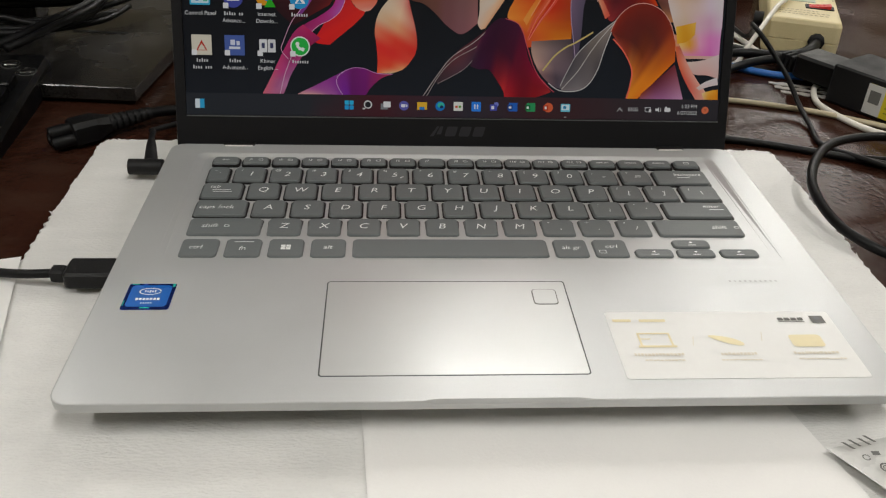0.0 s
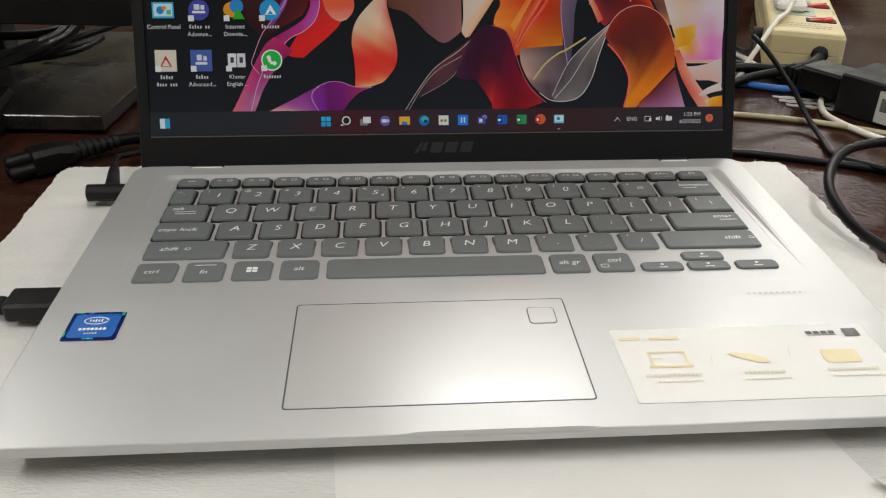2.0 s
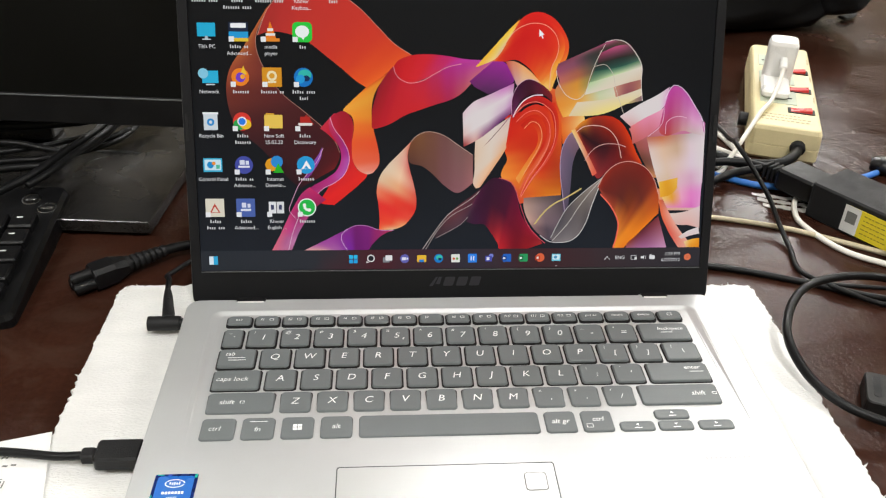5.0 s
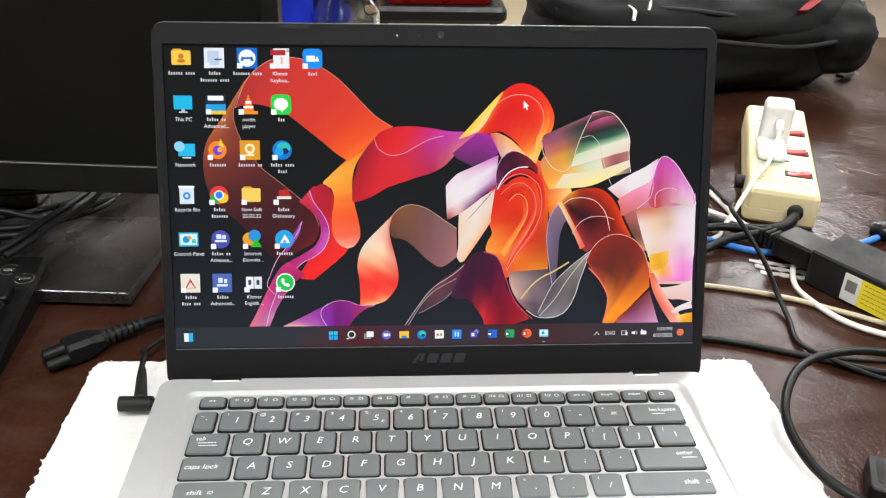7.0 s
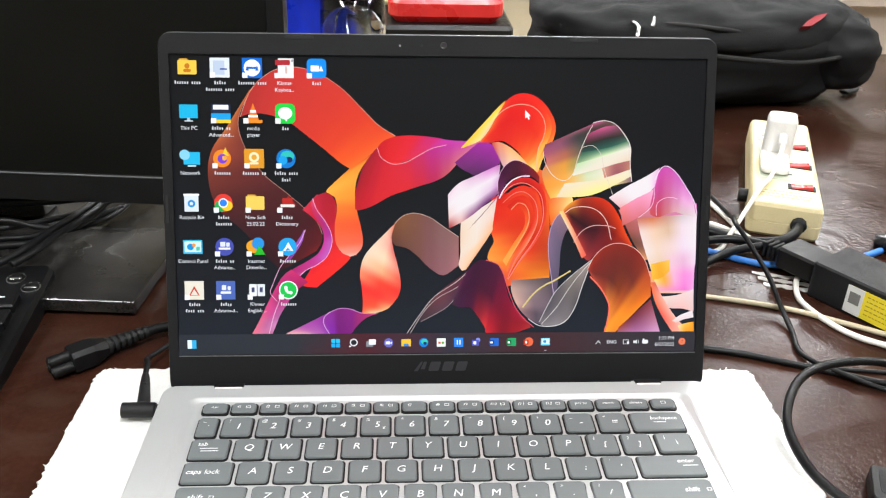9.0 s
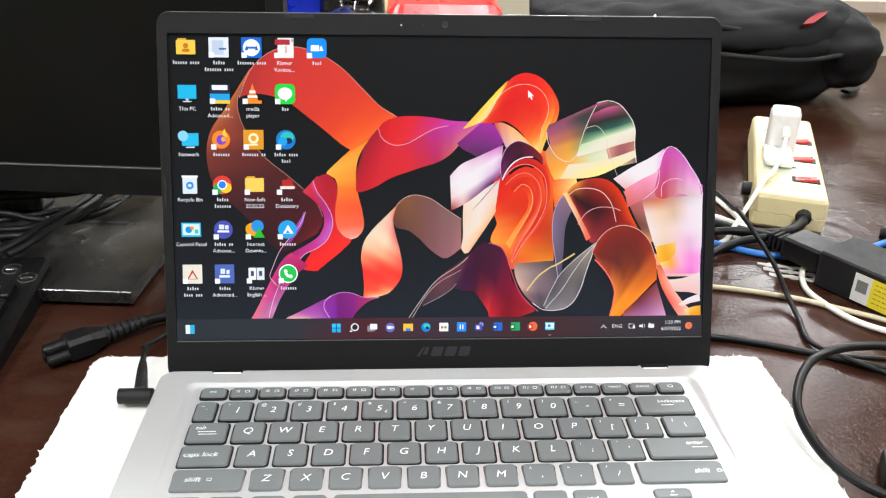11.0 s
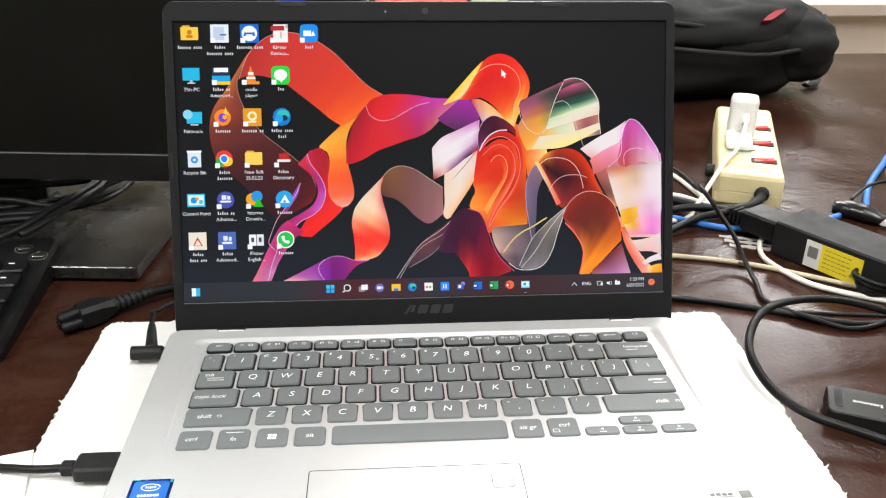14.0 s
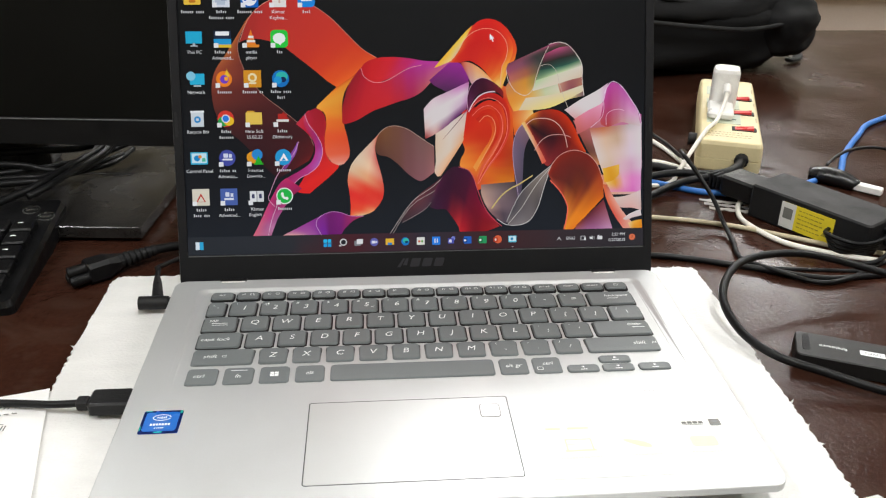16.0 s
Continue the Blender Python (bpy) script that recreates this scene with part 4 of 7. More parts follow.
rim([(239.2, 124.0), (246.0, 125.4), (251.2, 119.8), (253.2, 111.4), (258.8, 96.2)], 0.3, "d8c8b8")
fold([(185.7, 94.4), (185.2, 82.6), (185.3, 74.8), (187.4, 68.0), (184.7, 62.2), (184.1, 57.1), (189.6, 53.7), (194.1, 46.8), (195.6, 40.6)], [(216.0, 102.9), (219.6, 94.5), (220.8, 84.3), (221.0, 74.1), (220.9, 65.6), (221.0, 58.7), (221.5, 53.6), (221.6, 48.4), (221.6, 46.0)], "d82814 c8180e d0200c e03013/d82315 e03013 e03513 f05d22/e8461b d83114 d82d14 e85e1a/f0792b e04d1c c82612 d04f1a/f88f33 f06b22 d83114 b84019/ff9c3b f87d2a e04d1c b84a19/f0792b f07022 d8611d c85a16/e0562f e86823 e0771b d8741c/e04c2f f08234 f08c2b f08c2b")
fold([(189.7, 94.4), (195.7, 102.8), (205.1, 106.5), (212.6, 103.9), (217.5, 97.2), (219.0, 87.1), (217.5, 76.9), (211.9, 66.3), (203.9, 56.0), (197.2, 46.1)], [(190.4, 92.4), (197.1, 100.2), (205.5, 102.5), (212.0, 99.2), (214.8, 93.1), (216.4, 85.0), (214.8, 76.2), (209.6, 66.0), (201.9, 56.4), (196.2, 46.1)], "c01922 b0121c/c81c21 a8131d/d0201b b01717/d82819 c01914/dc3118 c81c17/e0431c cc251b/e84629 d02424/f05c3f d82c27/f06f51 d8362c/e84f37 d83a2c")
fold([(191.8, 92.4), (198.1, 99.2), (205.9, 101.5), (212.1, 96.2), (214.3, 86.4), (213.1, 77.2), (208.5, 67.3), (201.2, 56.4), (196.2, 48.5)], [(194.5, 90.4), (199.5, 94.4), (205.6, 95.5), (209.4, 91.1), (211.3, 84.3), (209.7, 76.5), (204.4, 66.6), (198.8, 57.8), (195.5, 50.2)], "d02916 d83114/d82819 e0391c/dc2c18 e0431c/e0391c d82d14/e84b2d d83119/f06a48 d82d19/f47c50 e04c25/f05c3f e86736/e84b37 f07d3e")
fold([(195.2, 89.0), (200.6, 93.1), (206.0, 91.8), (209.2, 84.3), (208.0, 76.2), (203.0, 67.3), (198.1, 59.1), (195.1, 53.0)], [(197.6, 86.4), (201.7, 88.7), (204.8, 86.4), (206.2, 80.9), (205.0, 75.5), (200.6, 68.7), (196.3, 61.9), (193.0, 56.4)], "c81c0e d82d14/cc210d e03513/d82d14 e04317/e0481c e8591f/f06b2b ec6723/f88b33 f07e2b/fca145 f8993c/f8943c fca64e")
rim([(190.7, 94.4), (197.4, 101.2), (205.8, 102.9), (214.4, 97.2), (217.0, 87.1), (215.8, 76.9), (210.6, 66.6), (203.2, 56.4), (196.6, 45.0)], 0.35, "ff9078")
rim([(192.5, 91.1), (199.2, 96.8), (205.9, 97.5), (211.8, 92.1), (213.6, 84.3), (212.4, 76.5), (207.2, 66.6), (200.5, 56.4), (195.9, 45.0)], 0.3, "ff8878")
rim([(197.6, 87.0), (202.0, 91.1), (206.7, 89.1), (208.6, 82.6), (207.0, 75.9), (202.4, 67.3), (197.7, 58.8)], 0.35, "ffa878")
fold([(167.6, 80.3), (167.3, 70.8), (167.4, 60.6), (166.5, 53.7), (168.5, 50.3)], [(189.1, 94.4), (187.8, 86.0), (186.6, 77.5), (185.3, 72.5), (170.9, 51.0)], "ebd3bc ebdcd1 ddbeae/ebccae ebdaca ebccbc/ebd3bc ebd7c3 f0b992/ebccb5 f8caa3 f0b07f/f8caa3 f8c19a e8a881")
fold([(159.7, 96.1), (166.1, 102.8), (175.4, 107.1), (185.5, 111.8), (190.8, 114.2)], [(160.5, 75.9), (167.3, 79.2), (174.0, 83.6), (182.4, 90.4), (189.0, 96.1)], "ebccd4 ebe0de ebc5bc a03131/ebd3d8 ebe0de ebe0de e0a89f/ddb0ca ebe0de ebe0de 90577e/d883c7 ebdade ddbed1 602760/c06ba6 ddbed1 d097c8 8c4f76")
fold([(171.7, 74.8), (179.1, 82.6), (189.7, 95.1)], [(174.0, 77.5), (180.7, 85.0), (190.4, 96.5)], "c88774 a04c5f/580d39 60103c/a04b7c b86d9d")
fold([(189.7, 95.1), (189.6, 104.5), (192.9, 112.5), (198.9, 116.5), (205.6, 114.6), (210.7, 111.2), (214.2, 107.2)], [(190.4, 94.4), (192.4, 99.5), (195.7, 104.5), (200.7, 107.2), (205.7, 107.9), (210.8, 106.2), (214.3, 102.9)], "601e45 80225c/4a0f36 60274e/38092b 4a1431/400c29 400c20/5a112f 58162a/781620 701821/901c1c 881d1d")
rim([(189.7, 95.1), (189.6, 104.5), (192.9, 112.5), (198.9, 116.5), (205.6, 115.2)], 0.3, "e0a8c8")
rim([(190.4, 93.8), (193.0, 99.1), (197.4, 104.2), (203.1, 106.9), (208.5, 107.2)], 0.7, "f8e0e8")
fold([(125.9, 73.5), (128.6, 79.2), (133.6, 83.6), (140.3, 85.0), (148.7, 82.6), (157.2, 76.9), (166.3, 70.8)], [(126.2, 69.1), (128.6, 65.7), (135.3, 64.0), (142.0, 58.9), (148.8, 52.1), (157.3, 47.6), (166.5, 53.7)], "6a3e2b 58382e/7c4a2c 603b31/805233 6c4539/7a4e3b 744a41/784e49 805154/805b56 905d62/90625d a86c6c")
rim([(125.9, 73.5), (128.6, 79.2), (133.6, 83.6), (140.3, 85.0), (148.7, 82.6), (157.2, 76.9), (166.3, 70.8)], 0.35, "c8a898")
fold([(128.6, 79.2), (121.9, 72.5), (113.5, 64.0), (109.1, 57.3), (107.3, 48.7), (108.3, 40.2), (108.9, 31.6), (108.5, 24.7)], [(125.9, 70.8), (127.6, 62.3), (130.2, 52.1), (131.6, 43.5), (130.9, 36.7), (127.8, 31.5), (123.4, 27.1), (116.6, 24.7)], "e88c6f c8624f a04d39/ebc5a7 f0a693 d85f56/ebd3b5 ffd3ac e8826f/ebcca7 f8af7e ec5340/f88962 f44430 ec372d/f4362e f4362e f4543e/f84330 f85134 ffae73/fc683c ffb77d ebd3a7")
fold([(62.5, 12.2), (74.4, 18.0), (87.9, 24.8), (94.7, 27.5), (101.4, 27.2), (108.5, 24.7), (117.6, 24.3)], [(76.0, 12.1), (82.7, 12.1), (91.2, 12.0), (94.5, 12.0), (101.3, 11.9), (104.7, 16.1), (110.9, 22.3)], "e8a7a7 f0b9a5/a849a0 b064a8/8c2c90 7d25a0/781e70 701a70/84207c 781e74/a02a6a 8c246d/c03d5b b0325d")
rim([(87.9, 24.8), (94.7, 27.5), (101.4, 27.2), (108.5, 24.7), (117.6, 24.3)], 0.35, "d890d0")
rim([(89.6, 25.5), (85.9, 22.4), (85.5, 17.9), (88.8, 12.0)], 0.35, "e0b0e0")
fold([(142.1, 21.1), (154.0, 36.6), (166.5, 46.2), (179.3, 56.4)], [(143.8, 19.3), (159.1, 27.9), (165.9, 36.5), (179.4, 53.7)], "3c2e33 403035/6a3439 583c48/5c2932 4a2b3f/683943 502f43")
rim([(135.3, 11.9), (143.8, 24.5), (152.3, 34.9), (165.8, 44.1), (177.7, 55.4)], 0.4, "c8b8b4")
rim([(137.3, 11.9), (145.5, 25.2), (154.0, 33.8), (167.6, 41.7), (178.7, 53.7)], 0.35, "b8a8a4")
rim([(143.8, 19.3), (159.1, 27.9), (166.6, 37.2), (177.7, 54.4)], 0.3, "a89898")
fold([(198.3, 44.3), (198.4, 38.1), (200.9, 31.2), (205.5, 24.2), (212.5, 18.2)], [(221.6, 46.0), (223.5, 38.0), (223.7, 29.3), (221.8, 22.3), (217.7, 17.1)], "a07b71 705e59 504449/c8a390 8c7575 5a4c53/d8aa96 80696e 6a5a63/906b6b 584a54 6c5e68/604d57 584e58 786e78")
fold([(166.5, 41.7), (171.9, 50.3), (177.6, 56.1), (182.7, 56.8), (189.6, 54.3), (193.8, 46.8), (196.7, 34.7), (202.0, 25.9), (207.3, 20.7)], [(162.5, 29.6), (167.7, 27.9), (173.5, 27.8), (178.0, 22.6), (182.5, 15.6), (184.0, 11.9), (193.6, 11.9), (200.5, 11.9), (210.8, 15.4)], "702e47 482c3f 3c2433/481436 3c112f 401a3a/38122b 3a0f2d 481232/3c112f 44102b 901c2a/481232 4c0f2c d83131/601032 700e2b c8212a/801032 780d25 80101f/9c1532 8c1322 98161f/a82539 981f29 b02e2e")
rim([(182.7, 56.8), (191.3, 53.0), (195.6, 41.6), (200.2, 29.4), (205.5, 21.7), (212.6, 15.4)], 0.4, "e05868")
fold([(222.3, 46.7), (221.0, 57.0), (220.5, 67.3), (221.7, 75.8), (224.9, 82.6), (228.9, 86.0)], [(223.9, 22.3), (226.0, 36.3), (227.4, 50.1), (228.1, 63.9), (230.3, 72.4), (233.6, 77.5)], "604d60 494250/786078 53495c/806880 5b5164/80647c 5f556a/8c6b7f 705867/a07b84 80646e")
rim([(221.8, 22.3), (224.3, 32.8), (222.6, 46.7), (221.0, 57.0), (220.5, 67.3), (221.7, 75.8), (224.9, 82.6), (228.9, 86.0)], 0.4, "b8a0b8")
fold([(216.0, 18.9), (220.9, 29.3), (225.9, 38.0), (234.4, 46.6), (242.8, 53.5), (249.6, 58.7)], [(217.7, 16.4), (226.4, 16.4), (233.3, 20.5), (238.2, 29.2), (241.4, 39.7), (246.3, 53.5)], "706767 807777/504b50 8c8383/5c5557 786f6f/80756b 585153/988a81 6c6360/a89682 8c7e75")
rim([(205.4, 27.7), (212.2, 36.3), (219.0, 41.5), (224.1, 43.9), (234.3, 50.1)], 0.9, "d8c078")
rim([(209.0, 20.7), (216.0, 16.4), (226.4, 16.4), (233.3, 20.5), (238.2, 29.2), (241.4, 39.7), (246.3, 53.5)], 0.4, "e4e0dc")
rim([(216.0, 18.9), (220.9, 29.3), (225.9, 38.0), (234.4, 46.6), (242.8, 53.5), (249.6, 58.7)], 0.35, "d0ccc8")
rim([(217.0, 17.1), (226.2, 27.6), (232.8, 38.0), (239.5, 47.3), (247.9, 57.0)], 0.35, "d8d0c8")
fold([(228.9, 87.1), (233.9, 91.8), (241.7, 94.5), (250.9, 94.5), (257.9, 90.5), (263.3, 82.7), (267.4, 73.4), (271.8, 65.5)], [(230.0, 85.0), (235.4, 74.1), (240.2, 62.1), (244.5, 56.3), (249.5, 60.4), (254.6, 63.8), (259.7, 65.9), (264.9, 66.2)], "f89433 c85a29 e05f38/f89429 300f14 a82626/a8301c 2c0b15 d03c32/c82b0d 380e18 a03131/d8320b 581217 802328/e03a09 781712 701c21/e84711 982011 80231a/e84b16 a82b13 902a1c")
fold([(226.6, 86.0), (231.2, 77.5), (236.6, 67.3), (241.0, 57.7)], [(228.9, 86.7), (234.3, 77.5), (239.3, 68.0), (243.7, 59.7)], "ffd47c f8b96b/ebd3ae f09463/f0a780 e07154/f06f51 e85d4a")
rim([(230.0, 85.0), (235.0, 88.4), (243.6, 88.8), (250.5, 86.1), (255.8, 79.3), (258.6, 69.0)], 0.4, "ffd0c0")
rim([(235.6, 67.3), (240.5, 74.1), (247.3, 77.5), (255.9, 77.5), (261.1, 75.8)], 0.4, "e8b0a8")
fold([(274.0, 81.7), (276.4, 72.4), (279.6, 62.1), (282.7, 53.4), (285.8, 44.7), (288.5, 37.7)], [(310.6, 85.1), (310.6, 77.5), (310.7, 67.2), (310.8, 56.8), (310.5, 46.4), (310.6, 37.7)], "c87561 d0744d c8917d cebebc ebd3de/ebd3ca ebc5a7 d8b496 ebd3d8 ebe0de/ebdad1 ebccb5 ebccc3 ebd3de ebe0de/ebccb5 e4c5a7 ebbeca e4b0ca ebd3de/ffd47c f0a833 f8adca f088cc f09bd6/f09cb9 f092b9 f088c3 e877c5 f0a5d5")
fold([(263.5, 88.4), (272.6, 93.9), (283.7, 99.7)], [(265.2, 77.5), (274.7, 82.7), (282.0, 89.5)], "f08181 c86258/f092b0 d8727b/f8adca e88aa8")
fold([(283.7, 99.7), (284.8, 107.5), (288.0, 112.2), (292.5, 112.5), (297.8, 108.2), (303.3, 100.4), (308.1, 92.9)], [(281.4, 88.5), (282.2, 84.4), (286.8, 82.7), (291.9, 84.4), (297.0, 85.8), (302.3, 84.4), (310.0, 82.7)], "e06fbd d85ea2 d06074/d055ad c84e88 c84f4f/c848a5 c04680 c04747/c84da5 c86191 c87474/c85bae d07bac d8a0a0/d879be e8a6cd d5b7b5/e8a6d7 e4bed1 e4d3d1")
fold([(256.4, 94.5), (267.2, 101.3), (278.9, 107.4), (286.7, 112.5)], [(263.5, 88.4), (272.6, 93.9), (281.0, 98.0), (284.3, 101.4)], "ebd3d1 e4a9a7/ebe0de ebe0de/ebe0de ebe0de/e4b7d1 f0aedf")
rim([(284.2, 105.4), (288.0, 112.5), (292.5, 112.9), (297.8, 108.5), (303.3, 100.7), (308.1, 93.3), (310.6, 85.1)], 0.4, "ffe0f8")
rim([(285.7, 83.7), (285.8, 90.5), (289.8, 93.9), (294.9, 94.6), (298.4, 93.6)], 0.35, "f8c0d8")
rim([(274.7, 82.3), (282.0, 88.5), (283.9, 94.6), (283.6, 101.4)], 0.35, "f8c8e0")
fold([(283.3, 54.1), (287.8, 55.1), (295.1, 56.9)], [(284.7, 44.4), (290.6, 45.8), (295.0, 49.9)], "f8c344 f8b132/f0a92a e8a122/f8c357 f0b23d")
fold([(285.4, 36.0), (291.1, 34.2), (300.8, 35.2), (310.5, 38.7)], [(291.3, 29.0), (297.0, 26.8), (304.0, 26.5), (311.1, 24.6)], "f0b992 f0af9c/ebd3c3 e4b7ae/ebccc3 f0b8af/ebd3d1 e4beb5")
fold([(244.6, 50.8), (248.5, 58.7), (255.3, 64.9), (264.2, 66.9), (273.6, 63.5), (279.8, 56.2), (283.3, 46.5), (284.1, 34.3)], [(245.3, 50.1), (250.0, 43.1), (254.7, 37.9), (257.3, 32.6), (258.8, 26.3), (257.7, 19.3), (256.1, 12.3), (262.5, 11.9)], "c85033 a0311d 90332a c05134/982e1a 80231a 70261c b04a37/8c2618 74251e 6c261f a84325/84271b 6c241d 642820 d07530/80221a 68271d 803619 f0832b/8c2d1c 702b21 b0501f f89433/b84922 c8631f f88b20 ff9d28/e0691b f88216 ff8f1e f87d20")
rim([(244.6, 50.8), (248.5, 58.7), (255.3, 64.9), (264.2, 66.9), (273.6, 63.5), (279.8, 56.2), (283.3, 46.5)], 0.4, "f0b0a0")
rim([(246.4, 46.6), (253.6, 38.6), (258.4, 29.1), (258.0, 20.4), (256.1, 11.9)], 0.8, "ff7058")
fold([(264.8, 15.1), (273.3, 22.8), (284.1, 32.5)], [(263.9, 11.9), (275.4, 11.9), (290.6, 11.9)], "a04427 a05e72/682730 b06e9f/803136 d89fc6")
fold([(283.7, 43.0), (286.2, 32.5), (291.5, 21.9), (298.3, 11.9)], [(286.5, 43.0), (292.2, 32.5), (299.6, 21.9), (308.9, 11.9)], "f06f3e c8624f/f06f48 f8ae9b/e85d4a f8b7a4/f09480 f8caad")
fold([(298.0, 19.1), (303.1, 22.6), (310.4, 25.4)], [(300.1, 17.7), (305.0, 19.7), (311.3, 21.1)], "ebd3ca e4c5bc/ebe0de ebd3d1/ebe0de ebdad8")
fold([(301.6, 15.9), (306.8, 17.6), (311.4, 18.3)], [(303.6, 11.9), (307.1, 11.9), (311.8, 11.9)], "f8dea3 f8b96b/ffb944 f09621/f89e1f f08d17")


ICON_Z = level() + 1e-5


def desktop_icon(col, row, draw, lines):
    """One icon with its caption; a caption word in <> stands as a plain bar."""
    x, y = 9.4 + 18.45 * col, 168.2 - 25.95 * row
    fl = Flat(ICON_Z, 8e-6)
    cx, cy = mm((x, y + 0.6))
    draw(fl, cx, cy)
    if col or row in (6,):
        fl.rect(cx - 0.0042, cy - 0.0042, 0.003, 0.003, "f4f4f4")
    for n, t in enumerate(lines):
        ty = cy - 0.0086 - 0.0038 * n
        if t.startswith("<"):
            letters = t[1:-1]
            pitch = 0.00138
            x0 = cx - pitch * (len(letters) - 1) / 2
            for k, ch in enumerate(letters):
                if ch != " ":
                    tall = 0.0021 if k == 0 or ch in "bdhkl" else 0.0015
                    fl.rect(x0 + pitch * k, ty - 0.0009 + tall / 2, 0.0005 if ch in "il" else 0.0008, tall, "d8d8d8", 0.0003)
        else:
            fl.text(cx, ty, t, 0.0031, "f4f4f4")
    fl.lit("desktop_icon", lid)


def folder(tint="f6c944", dot=None):
    def draw(f, x, y):
        f.rect(x - 0.002, y + 0.0035, 0.005, 0.003, "e0a830", 0.0006).rect(x, y, 0.0108, 0.008, tint, 0.0006)
        if dot:
            f.disc(x, y + 0.0008, 0.0015, dot).rect(x, y - 0.0018, 0.0044, 0.0018, dot, 0.0009)
    return draw


def page(*marks):
    def draw(f, x, y):
        for kind, dx, dy, a, b, c in marks:
            if kind == "r":
                f.rect(x + dx, y + dy, a, b, c, 0.0003)
            elif kind == "R":
                f.rect(x + dx, y + dy, a, b, c, 0.0026)
            elif kind == "d":
                f.disc(x + dx, y + dy, a, c, b)
            elif kind == "t":
                f.poly([(x + dx - a / 2, y + dy - b / 2), (x + dx + a / 2, y + dy - b / 2), (x + dx, y + dy + b / 2)], c)
    return draw


